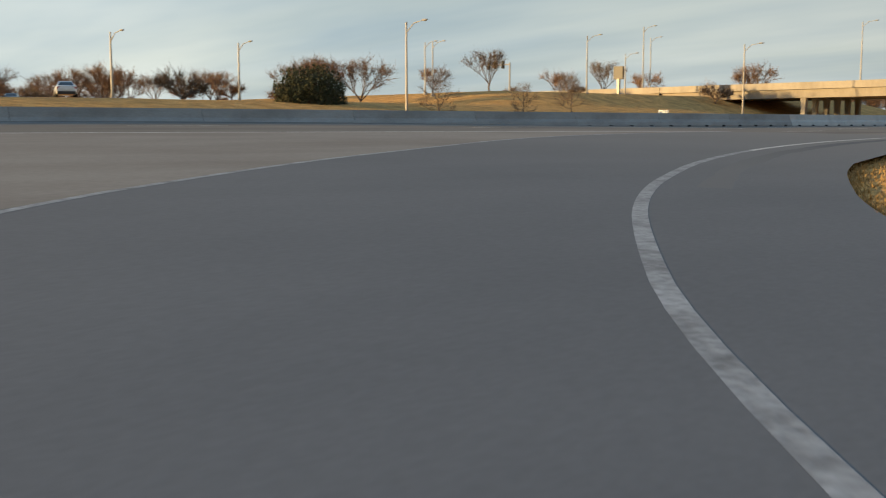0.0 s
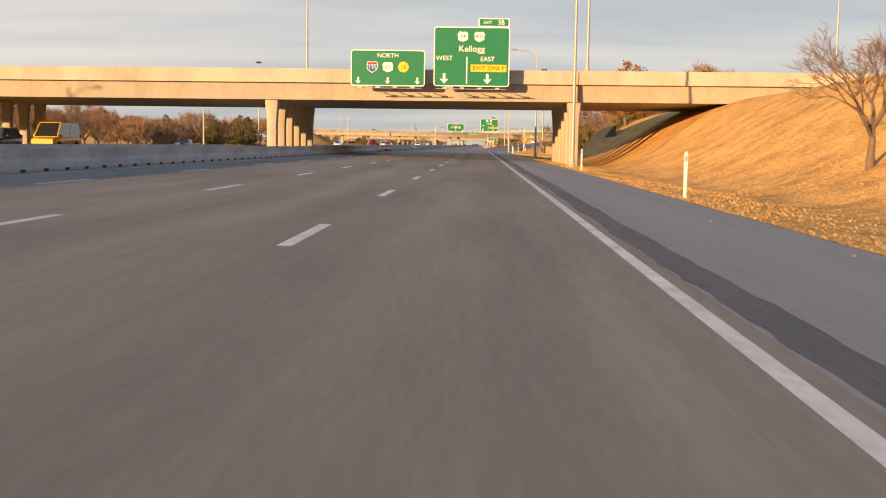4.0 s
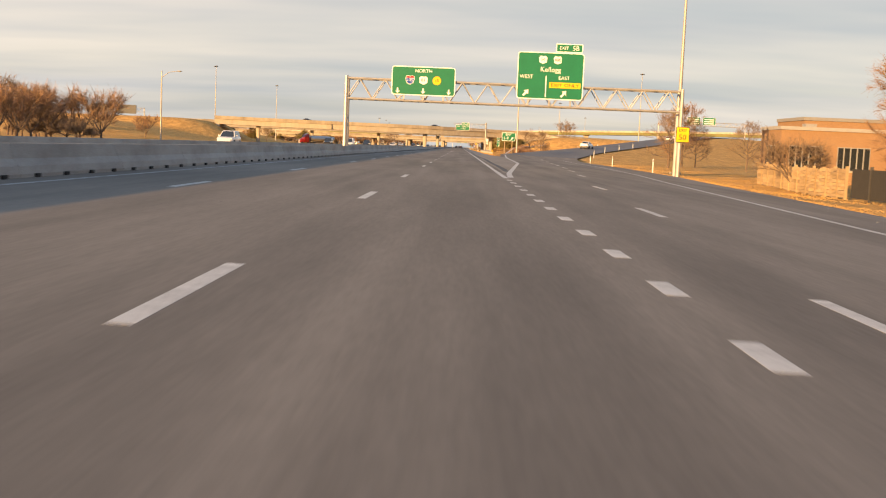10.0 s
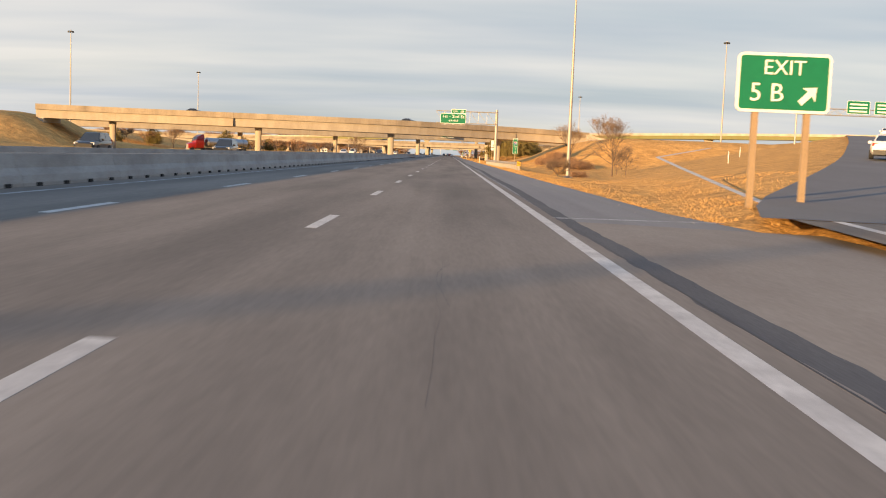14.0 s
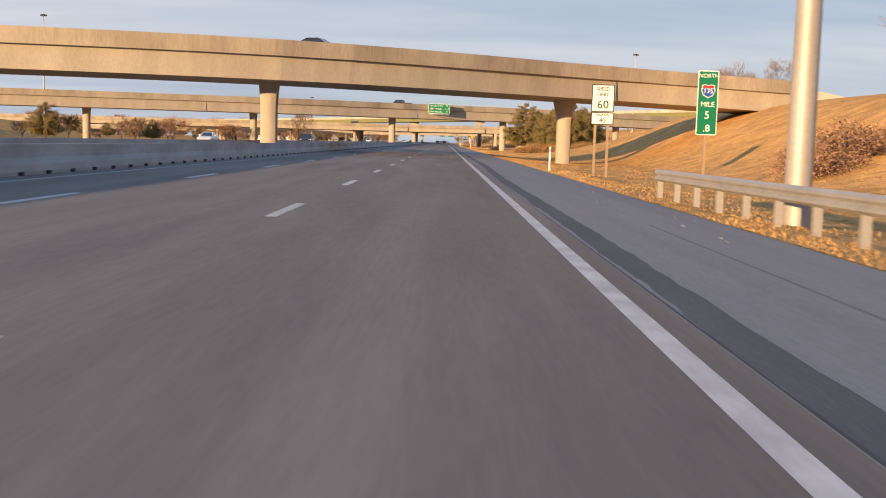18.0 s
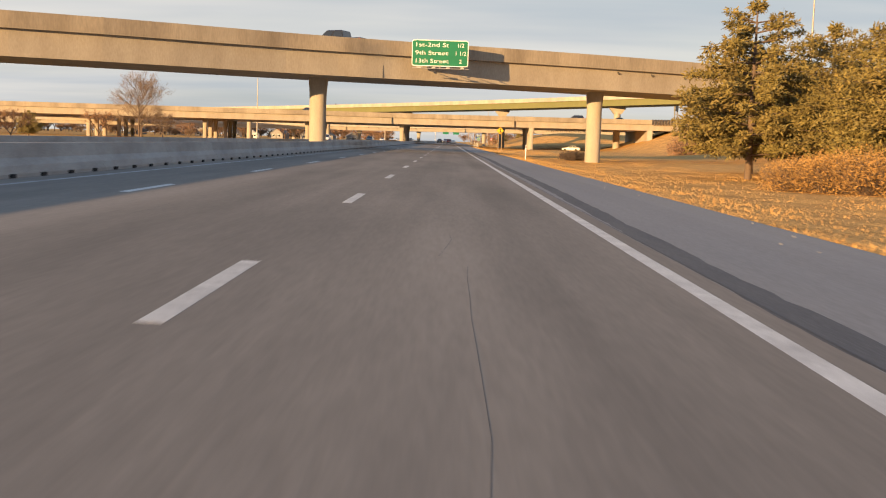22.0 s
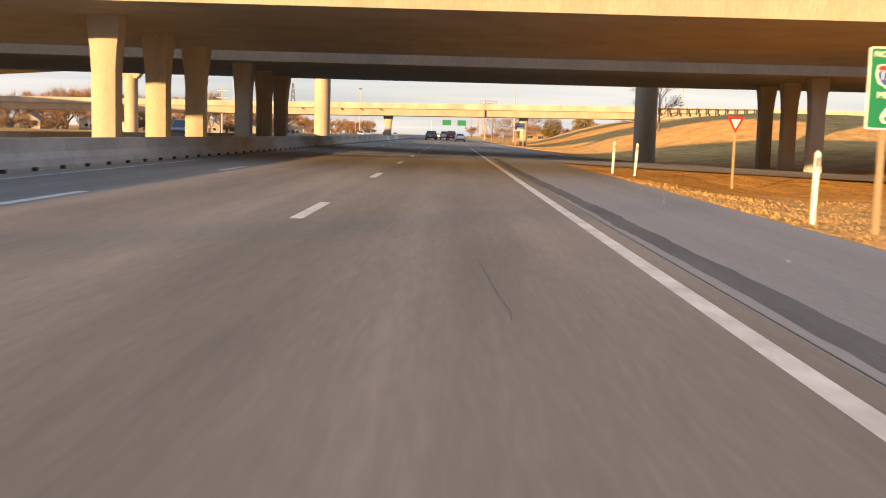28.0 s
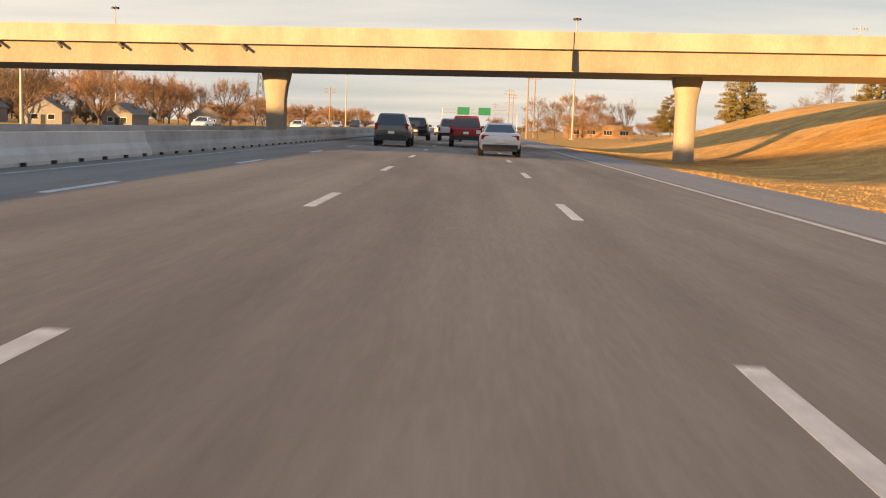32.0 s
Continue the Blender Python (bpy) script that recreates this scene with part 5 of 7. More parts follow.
gr = thing("guard_rail", "galvanised steel W-beam guard rail on posts beside the shoulder", "guard rail")
rail_pts = [(6.4 - 1.9 * (k / 30) ** 0.8, 656 + 1.9 * k) for k in range(31)]
rail_line = [(x, y, road_z(3, y) - 0.12) for x, y in rail_pts]
wave = [(0.0, 0.42), (-0.07, 0.47), (-0.07, 0.52), (0.0, 0.575), (-0.07, 0.63), (-0.07, 0.68), (0.0, 0.735), (0.02, 0.735), (-0.04, 0.68), (-0.04, 0.63), (0.025, 0.575), (-0.04, 0.52), (-0.04, 0.47), (0.02, 0.42)]
part("beam", Shape().sweep(rail_line, wave), M_STEEL, gr)
post_mesh = Shape().box(0.03, 0.17, -0.06, 0.06, -0.75, 0.70).mesh("post", M_STEEL)
block_mesh = Shape().box(0.02, 0.10, -0.07, 0.07, 0.42, 0.74).mesh("spacer", M_WOOD)
for x, y, z in rail_line:
    for me in (post_mesh, block_mesh):
        o = new(me.name, me)
        o.parent = gr
        o.location = (x, y, z)
x, y, z = rail_line[0]
part("end_shoe", Shape().box(x - 0.2, x + 0.06, y - 0.35, y + 0.1, z + 0.4, z + 0.76), M_STEEL, gr)
em = thing("end_marker", "black and yellow striped object marker at the rail end", "road sign")
part("plate", Shape().box(x - 0.22, x + 0.22, y - 0.42, y - 0.39, z + 0.3, z + 0.85), M_YELLOW, em)
for k in range(3):
    zz = z + 0.34 + 0.18 * k
    part("stripe", Shape().hexa([(x - 0.22, y - 0.43, zz), (x + 0.22, y - 0.43, zz + 0.12), (x + 0.22, y - 0.42, zz + 0.12), (x - 0.22, y - 0.42, zz), (x - 0.22, y - 0.43, zz + 0.08), (x + 0.22, y - 0.43, zz + 0.20), (x + 0.22, y - 0.42, zz + 0.20), (x - 0.22, y - 0.42, zz + 0.08)]), M_BLACK, em)
part("post", Shape().box(x - 0.04, x + 0.04, y - 0.39, y - 0.33, z - 0.6, z + 0.6), M_STEEL, em)

# orange work-zone board and cones by the median barrier
for x, y in ((-9.72, 303.6), (-9.66, 305.6)):
    wb = thing("traffic_drum", "orange and white banded traffic drum against the median barrier", "traffic drum", (x, y, road_z(x, y)), group="drums")
    part("foot", Shape().lathe(0, 0, [(0, 0.36, 0.36), (0.09, 0.36, 0.36), (0.1, 0.3, 0.3)], 16), M_BLACK, wb)
    for k in range(5):
        r0, r1 = 0.29 - 0.016 * k, 0.29 - 0.016 * (k + 1)
        part("band", Shape().lathe(0, 0, [(0.08 + 0.2 * k, r0, r0), (0.10 + 0.2 * k, r0 + 0.012, r0 + 0.012), (0.26 + 0.2 * k, r1 + 0.012, r1 + 0.012), (0.28 + 0.2 * k, r1, r1)], 18), M_ORANGE if k % 2 == 0 else M_WHITE, wb, rounded=True)
    part("handle", Shape().tube((-0.12, 0, 1.06), (-0.1, 0, 1.18), 0.02, 0.02, 6).tube((-0.1, 0, 1.18), (0.1, 0, 1.18), 0.02, 0.02, 6).tube((0.1, 0, 1.18), (0.12, 0, 1.06), 0.02, 0.02, 6), M_ORANGE, wb)
for x, y in ((-9.5, 291.5), (-9.6, 294.5)):
    c = thing("traffic_cone", "orange traffic cone with white bands by the barrier", "traffic cone", (x, y, road_z(x, y)), group="cones")
    part("foot", Shape().box(-0.2, 0.2, -0.2, 0.2, 0, 0.04), M_BLACK, c)
    for z0, z1, mat in ((0.04, 0.34, M_ORANGE), (0.34, 0.5, M_WHITE), (0.5, 0.6, M_ORANGE), (0.6, 0.7, M_WHITE), (0.7, 0.9, M_ORANGE)):
        part("cone_band", Shape().lathe(0, 0, [(z0, 0.15 - 0.13 * z0 / 0.9, 0.15 - 0.13 * z0 / 0.9), (z1, 0.15 - 0.13 * z1 / 0.9, 0.15 - 0.13 * z1 / 0.9)], 12), mat, c)

# ---- trees ----
def bare_tree_shapes(seed, height, spread, levels=5, forks=3, trunk=0.20, upright=0.5, clear=0.22, spray=9, blade=0.035, reach=0.8, leader=False):
    """Wood and fine twigs of a leafless tree, standing at the origin."""
    rnd = random.Random(seed)
    wood, twigs = Shape(), Shape()

    def sprig(p, d, length):
        for _ in range(spray):
            a = (d + Vector((rnd.gauss(0, 0.75), rnd.gauss(0, 0.75), rnd.gauss(0.15, 0.6)))).normalized()
            b = a.cross(Vector((rnd.gauss(0, 1), rnd.gauss(0, 1), rnd.gauss(0, 1)))).normalized() * blade * rnd.uniform(0.35, 1.0)
            s = p - d * length * rnd.random()
            e = s + a * reach * rnd.uniform(0.4, 1.25)
            twigs.add([s - b, s + b, e], [(0, 1, 2)])

    def grow(p, d, length, r, level):
        q = p + d * length
        mid = p + d * (length * 0.5) + Vector((rnd.uniform(-1, 1), rnd.uniform(-1, 1), rnd.uniform(-0.5, 0.5))) * length * 0.09
        sides = 7 if level >= levels - 1 else 4 if level > 1 else 3
        wood.tube(p, mid, r, r * 0.84, sides, False)
        wood.tube(mid, q, r * 0.84, r * 0.66, sides, False)
        if level <= 2:
            sprig(q, d, length)
        if level == 0:
            return
        first_fork = level == levels and not leader
        n = 5 if first_fork else (2 if leader and level == 0 else forks) + (rnd.random() < 0.45)
        turn = rnd.uniform(0, 6.28)
        for k in range(n):
            base = p + d * length * rnd.uniform(0.55, 1.0) if first_fork or k >= 2 else q
            if first_fork:
                a0 = turn + 6.28 * k / n + rnd.uniform(-0.4, 0.4)
                side = Vector((math.cos(a0), math.sin(a0), 0))
            else:
                side = Vector((rnd.gauss(0, 1), rnd.gauss(0, 1), rnd.gauss(0, 0.5)))
                side -= d * side.dot(d)
                side.normalize()
            a = (rnd.uniform(0.45, 0.95) if first_fork else rnd.uniform(0.25, 0.8)) * spread
            nd = (d * math.cos(a) + side * math.sin(a) + Vector((0, 0, upright * (0.0 if first_fork else 0.22)))).normalized()
            grow(base, nd, (height * rnd.uniform(0.21, 0.29)) if first_fork else length * rnd.uniform(0.66, 0.86), r * rnd.uniform(0.46, 0.62), level - 1)

    if leader:
        # limbs leave a wavering stem all the way up, the lower ones spreading, the upper ones steep
        stem = [Vector((0, 0, -0.4))] + [Vector((rnd.uniform(-1, 1) * 0.02 * height * k / 8, rnd.uniform(-1, 1) * 0.02 * height * k / 8, height * 0.84 * k / 8)) for k in range(1, 9)]
        for k in range(8):
            wood.tube(stem[k], stem[k + 1], trunk * (1.25 - 0.14 * k), trunk * (1.25 - 0.14 * (k + 1)), 8, False)
        n = 19
        for k in range(n):
            u = k / (n - 1)
            h = clear + (0.86 - clear) * u
            p = stem[int(h / 0.84 * 8 * 0.999) if h < 0.84 else 8].lerp(stem[min(8, int(h / 0.84 * 8 * 0.999) + 1)], (h / 0.84 * 8) % 1 if h < 0.84 else 1)
            a0, lean = 2.4 * k + rnd.uniform(-0.3, 0.3), (1.12 - 0.72 * u) * spread * rnd.uniform(0.85, 1.15)
            d = Vector((math.cos(a0) * math.sin(lean), math.sin(a0) * math.sin(lean), math.cos(lean)))
            grow(p, d, height * (0.10 + 0.13 * math.sin(math.pi * min(1, 0.22 + 0.72 * u))) * rnd.uniform(0.85, 1.15), trunk * (0.42 - 0.24 * u), levels)
    else:
        first_stem(height * clear, trunk, wood, grow, levels)
    k = height / max(z for _, _, z in twigs.v)
    for s in (wood, twigs):
        s.v = [(x * k, y * k, z * k if z > 0 else z) for x, y, z in s.v]
    return wood, twigs


def first_stem(first, trunk, wood, grow, levels):
    wood.tube((0, 0, -0.4), (0, 0, first * 0.3), trunk * 1.35, trunk, 9, False)
    grow(Vector((0, 0, first * 0.3)), Vector((0, 0, 1)), first * 0.95, trunk, levels)


class TreeKind:
    def __init__(self, name, label, category, parts_):
        self.name, self.label, self.category = name, label, category
        self.meshes = [(n, sh.mesh(n, m)) for n, sh, m in parts_]
        for n, me in self.meshes:
            if n == "trunk":
                smooth(me)

    def plant(self, x, y, scale=1.0, turn=0.0, z=None, group="", label="", sz=None):
        t = new(self.name)
        t.matrix_world = pose(x, y, (ground_z(x, y) if z is None else z) - 0.05, 0, 0, turn) @ Matrix.Diagonal((scale, scale, scale * (sz or 1), 1))
        tagged(t, label or self.label, self.category, group)
        for n, me in self.meshes:
            o = new(n, me)
            o.parent = t
        return t


def wood_kind(name, label, seed, height, spread, twig_mat=M_TWIG, **kw):
    w, t = bare_tree_shapes(seed, height, spread, **kw)
    return TreeKind(name, label, "tree", [("trunk", w, M_BARK), ("twig_crown", t, twig_mat)])


def tuft(shape, c, r, rnd, n, flat=0.45, size=(0.16, 0.3), droop=0.0):
    """Many small pointed leaf blades round a point: a clump with gaps."""
    for _ in range(n):
        d = Vector((rnd.gauss(0, 1), rnd.gauss(0, 1), rnd.gauss(0, 1) * flat)).normalized()
        p = Vector(c) + Vector((d.x * r, d.y * r, d.z * r)) * rnd.random() ** 0.45
        s = rnd.uniform(*size)
        a = Vector((rnd.gauss(0, 1), rnd.gauss(0, 1), rnd.gauss(0, 0.7))).normalized()
        b = a.cross(Vector((rnd.gauss(0, 1), rnd.gauss(0, 1), rnd.gauss(0, 1)))).normalized()
        tip = p + a * s + d * s * 0.7
        shape.add([p - b * s * 0.34, p + b * s * 0.34, tip], [(0, 1, 2)])


def pine_kind(seed, height, width, tiers, dense, label, name="pine_tree", mat=M_PINE, low=0.16, layered=True):
    rnd = random.Random(seed)
    trunk, crown = Shape(), Shape()
    trunk.tube((0, 0, -0.4), (0, 0, height * 0.5), 0.2, 0.13, 9, False).tube((0, 0, height * 0.5), (0, 0, height * 0.97), 0.13, 0.03, 7, False)
    for k in range(tiers):
        f = k / (tiers - 1)
        z = height * (low + (0.96 - low) * f)
        reach = width * 0.5 * (1 - f) ** (0.48 if layered else 0.32) * (0.62 + 0.38 * ss(f / 0.2)) + 0.15
        n = max(3, int(7 * (1 - f) + 3))
        for j in range(n):
            q = 2 * math.pi * (j + rnd.random() * 0.8) / n + k
            r = reach * rnd.uniform(0.6, 1.12)
            end = Vector((r * math.cos(q), r * math.sin(q), z + rnd.uniform(-0.1, 0.35) - 0.12 * r * (0 if f > 0.7 else 1) * 0.4))
            trunk.tube((0, 0, z - 0.15), end, 0.045, 0.012, 4, False)
            for i in range(max(2, int(r / 0.55))):
                g = (i + 1) / max(2, int(r / 0.55))
                c = Vector((0, 0, z)).lerp(end, 0.25 + 0.75 * g)
                tuft(crown, c + Vector((0, 0, 0.1)), (0.34 if layered else 0.5) * (0.7 + 0.6 * rnd.random()), rnd, dense, 0.55 if layered else 0.9, (0.1, 0.21) if mat == M_PINE else (0.16, 0.3))
    return TreeKind(name, label, "tree", [("trunk", trunk, M_BARK), ("crown", crown, mat)])


def shrub_kind(seed, r, h, n, mat, label, name="shrub", size=(0.1, 0.22), low=0.45):
    rnd = random.Random(seed)
    stems, leaves = Shape(), Shape()
    for _ in range(n):
        q, d = rnd.uniform(0, 2 * math.pi), rnd.random() ** 0.5 * r
        end = Vector((d * math.cos(q), d * math.sin(q), h * rnd.uniform(low, 1.0) * (1 - 0.4 * (d / r) ** 2)))
        base = Vector((0.3 * end.x, 0.3 * end.y, -0.1))
        stems.tube(base, end, 0.02, 0.006, 3, False)
        tuft(leaves, end - Vector((0, 0, 0.12)), 0.3 * r ** 0.5, rnd, 16, 0.9, size)
    return TreeKind(name, label, "shrub", [("stem", stems, M_BARK), ("foliage", leaves, mat)])


T_SPREAD = wood_kind("bare_tree", "leafless spreading tree with fine brown twigs", 11, 9, 1.12, levels=3, forks=3, trunk=0.17, clear=0.18, spray=5, blade=0.016, reach=0.6, leader=True)
T_ROUND = wood_kind("bare_tree", "leafless round-crowned tree with dense brown twigs", 23, 8, 1.0, levels=3, forks=3, trunk=0.15, upright=0.7, clear=0.24, spray=5, blade=0.015, reach=0.55, leader=True)
T_TALL = wood_kind("bare_tree", "tall leafless tree with upright limbs", 37, 11, 0.72, levels=5, forks=3, trunk=0.19, upright=0.9, clear=0.14, spray=4, blade=0.018, reach=0.9)
T_RED = wood_kind("bare_tree", "leafless tree with dense reddish twigs", 51, 10.2, 1.22, M_TWIG_RED, levels=3, forks=3, trunk=0.17, upright=0.75, clear=0.14, spray=12, blade=0.017, reach=0.85, leader=True)
T_FAN = wood_kind("bare_tree", "small leafless tree with a broad fan of dense brown twigs", 29, 5.0, 0.95, levels=5, forks=3, trunk=0.15, upright=0.75, clear=0.24, spray=4, blade=0.011, reach=0.42)
T_LOW = wood_kind("bare_tree", "low leafless thicket tree with grey-brown twigs", 67, 6, 1.1, levels=4, forks=4, trunk=0.13, clear=0.10, spray=6, blade=0.018, reach=0.8)
# sparer kinds for woods far off, with broader sprays
F_RED = wood_kind("bare_tree", "distant leafless tree with reddish-brown twigs", 81, 10, 1.0, M_TWIG_RED, levels=4, forks=3, trunk=0.2, upright=0.7, clear=0.10, spray=8, blade=0.035, reach=1.5)
F_BROWN = wood_kind("bare_tree", "distant leafless tree with grey-brown twigs", 93, 11, 0.85, levels=4, forks=3, trunk=0.2, upright=0.8, clear=0.13, spray=6, blade=0.035, reach=1.5)
F_LOW = wood_kind("bare_tree", "distant low leafless thicket", 95, 6, 1.2, levels=3, forks=4, trunk=0.12, upright=0.5, clear=0.06, spray=14, blade=0.035, reach=1.3)
T_PINE = pine_kind(3, 9.0, 10.4, 15, 75, "broad olive-green pine with tufted layered boughs")
T_PINE2 = pine_kind(9, 8.6, 9.8, 14, 75, "rounded yellow-green pine with dense boughs", layered=False)
T_FIR = pine_kind(14, 9.6, 8.4, 17, 24, "dark olive ragged spruce with drooping boughs", "spruce_tree", M_SPRUCE, 0.08)
T_CEDAR = pine_kind(21, 5.6, 6.8, 11, 60, "dark green rounded cedar", "cedar_tree", M_CEDAR, 0.06, layered=False)
T_OAK = pine_kind(28, 7.5, 7.6, 10, 26, "oak still holding rusty brown leaves", "oak_tree", M_RUSTLEAF, 0.22, layered=False)
S_DRY = shrub_kind(4, 1.9, 1.8, 420, M_SHRUB, "dry golden-brown shrub in the verge", size=(0.045, 0.10), low=0.2)
S_DARK = shrub_kind(6, 1.25, 1.25, 260, M_THICKET, "dark leafless twiggy bush on the grass", size=(0.05, 0.16))
S_CEDAR = shrub_kind(16, 4.9, 4.5, 950, M_CEDAR, "large dark round cedar on the far bank", "cedar_tree", (0.16, 0.34), low=0.06)
S_RED = shrub_kind(8, 2.3, 1.8, 320, M_TWIG_RED, "reddish leafless thicket on the slope", size=(0.05, 0.17), low=0.15)

KINDS = [T_SPREAD, T_ROUND, T_TALL, T_RED, T_LOW]
# right of the entry, on the bank before the first bridge
T_FAN.plant(14.5, 204.5, 1.0, 20)
S_RED.plant(30, 236, 1.2, 10); S_RED.plant(36, 243, 1.4, 50); S_DRY.plant(26, 262, 1.3, 0)
# lawn and trees before the brick building
S_RED.plant(18.6, 345, 1.5, 0, label="big bare brown bush behind the dark fence"); S_RED.plant(21.4, 348, 1.6, 70, label="big bare brown bush behind the dark fence")
T_FIR.plant(23.8, 419, 1.02, 0, sz=1.08)
for x, y, s, k, r in ((20.8, 371, 1.0, T_RED, 10), (25, 375, 1.08, T_RED, 120), (23.4, 381, 0.9, T_TALL, 60), (28, 389, 1.05, T_RED, 230), (19.6, 300, 1.0, T_OAK, 0), (24, 315, 0.95, T_OAK, 90), (29, 330, 1.25, T_RED, 0), (35, 346, 1.4, T_RED, 60), (43, 372, 1.55, T_RED, 130), (50, 390, 1.5, T_RED, 200), (33, 320, 1.2, T_RED, 260), (27, 352, 1.05, T_RED, 310), (28.5, 341, 1.15, T_RED, 200), (30, 380, 1.1, T_RED, 75), (28, 366, 0.95, T_RED, 160), (34, 396, 1.2, T_RED, 340),
                      (40, 335, 1.4, T_RED, 30), (47, 352, 1.3, T_TALL, 60), (25.5, 440, 1.0, T_RED, 100), (66, 492, 1.7, T_RED, 20), (74, 500, 1.6, T_RED, 150), (60, 470, 1.5, T_RED, 80), (19, 445, 0.7, T_LOW, 150),
                      (27.5, 528, 0.95, T_SPREAD, 30), (31, 536, 1.0, T_RED, 90), (35, 545, 0.8, T_SPREAD, 10), (39, 530, 0.95, T_ROUND, 60)):
    k.plant(x, y, s, r)
for x, y in ((17, 323), (18.5, 331), (20, 340), (21, 312)):
    T_PINE2.plant(x, y, 0.5, x * 30, label="low olive evergreen behind the dark fence")
# by the guard rail and the second bridge
T_ROUND.plant(20.6, 676, 1.02, 20); T_TALL.plant(22, 681, 0.4, 80); T_SPREAD.plant(20.6, 664.5, 0.44, 200); T_TALL.plant(21, 731, 0.72, 0); S_RED.plant(18.5, 722, 1.25, 0); S_RED.plant(21, 716, 1.1, 40); S_RED.plant(16.6, 735, 0.95, 30); S_RED.plant(19.2, 736.5, 1.05, 90); S_DRY.plant(15.5, 694, 0.6, 0); S_RED.plant(16, 676, 0.6, 10)
T_LOW.plant(10.5, 650, 0.45, 0, label="small bare sapling near the gore")
# pines after the second bridge
for x, y, s, k, r in ((14.65, 896, 1.08, T_PINE, 20), (22.2, 905, 1.06, T_PINE, 140), (22.3, 880, 1.03, T_PINE2, 200), (19.4, 891, 0.9, T_PINE2, 60), (26.0, 893, 1.0, T_PINE2, 300), (19.0, 886, 0.88, T_PINE2, 10), (18.2, 908, 0.95, T_PINE, 260)):
    k.plant(x, y, s, r, group="roadside pines")
for k in range(9):
    S_DRY.plant(12.8 + 1.3 * k, 882 - 1.3 * k, 0.85 + 0.12 * (k % 3), 40 * k, group="golden shrubs under the pines")
    S_DRY.plant(14.2 + 1.3 * k, 884 - 1.2 * k, 0.95 + 0.15 * (k % 2), 70 * k, group="golden shrubs under the pines")
S_DARK.plant(11.2, 952.3, 0.85, 0); S_DARK.plant(12.5, 952.8, 0.9, 70)
T_SPREAD.plant(38, 1015, 0.75, 0); T_LOW.plant(58, 1030, 0.9, 0); S_RED.plant(36, 1004, 1.6, 0); T_TALL.plant(44, 850, 1.0, 0); T_SPREAD.plant(44, 830, 1.0, 0)
# last stretch
T_ROUND.plant(25.4, 1204, 1.1, 30); T_PINE.plant(23.7, 1340, 0.6, 0); T_PINE.plant(32.4, 1340, 0.8, 60); T_PINE.plant(47, 1334, 0.7, 0); T_ROUND.plant(40.5, 1331, 0.55, 0)
T_FIR.plant(60, 1345, 0.9, 0)
for x, y, s, k in ((12, 1420, 1.0, T_SPREAD), (17, 1440, 1.1, T_ROUND), (22, 1460, 1.1, T_RED), (47, 1360, 0.9, T_SPREAD), (52, 1375, 0.8, T_SPREAD), (20, 1395, 0.7, T_RED), (30, 1480, 1.2, T_RED), (40, 1490, 1.1, T_TALL)):
    k.plant(x, y, s, x * 17)
# left side: behind the far carriageway
S_CEDAR.plant(-66, 162.4, 0.70, 0, z=1.5, sz=1.5)
FAR = [F_RED, F_BROWN, F_RED, F_LOW]
rnd = random.Random(77)


def far_wood(n, x0, x1, y0, y1, s0, s1, label, lean=0.0):
    """A stretch of woodland too far off to count its trees: trunks and twigs joined."""
    trunks, twigs = Shape(), Shape()
    for i in range(n):
        y = rnd.uniform(y0, y1)
        x = rnd.uniform(x0, x1) + lean * (y - y0)
        k = FAR[i % 4]
        sc, q, z = rnd.uniform(s0, s1), rnd.uniform(0, 6.28), ground_z(x, y)
        c, s = math.cos(q) * sc, math.sin(q) * sc
        for (nm, me), sh in zip(k.meshes, (trunks, twigs)):
            sh.add([(x + v.co.x * c - v.co.y * s, y + v.co.x * s + v.co.y * c, z + v.co.z * sc) for v in me.vertices], [tuple(p.vertices) for p in me.polygons])
    w = thing("distant_wood", label, "woodland", kind="stuff")
    part("trunk", trunks, M_BARK, w)
    part("twig_crown", twigs, M_TWIG_RED, w)


def wood(n, x0, x1, y0, y1, s0, s1, kinds, group, lean=0.0):
    """Scattered trees over a stretch of ground; lean shifts the stretch sideways with y."""
    for _ in range(n):
        y = rnd.uniform(y0, y1)
        x = rnd.uniform(x0, x1) + lean * (y - y0)
        rnd.choice(kinds).plant(x, y, rnd.uniform(s0, s1), rnd.uniform(0, 360), group=group)


far_wood(90, -240, -95, 85, 215, 0.5, 0.9, "leafless brown treeline beyond the far bank")
wood(16, -130, -75, 150, 300, 0.45, 0.8, FAR, "far left trees")
for x, y, s in ((-48.6, 163.4, 0.5), (-52, 178, 0.42), (-56, 190, 0.5), (-70, 205, 0.4)):
    T_SPREAD.plant(x, y, s, x * 9)
wood(40, -88, -58, 330, 500, 0.5, 0.9, FAR, "far left trees", -0.06)
far_wood(50, -120, -90, 340, 520, 0.7, 1.05, "leafless brown wood behind the frontage road")
wood(12, -85, -54, 330, 470, 0.6, 0.9, [T_FIR, T_RED], "far left trees", -0.06)
wood(34, -86, -56, 470, 600, 0.75, 1.1, FAR, "far left trees", -0.06)
wood(20, -120, -80, 590, 680, 0.5, 0.85, FAR, "far left trees", -0.06)
T_FIR.plant(-47, 392, 0.7, 0); T_FIR.plant(-50, 398, 0.75, 40)
wood(26, -130, -48, 840, 1090, 0.4, 0.75, FAR, "far left trees")
wood(8, -130, -60, 840, 1060, 0.5, 0.8, [T_PINE2], "far left pines")
T_SPREAD.plant(-38.5, 962, 1.0, 0, label="large pale leafless tree beside the far carriageway"); T_ROUND.plant(-42, 975, 1.1, 60)
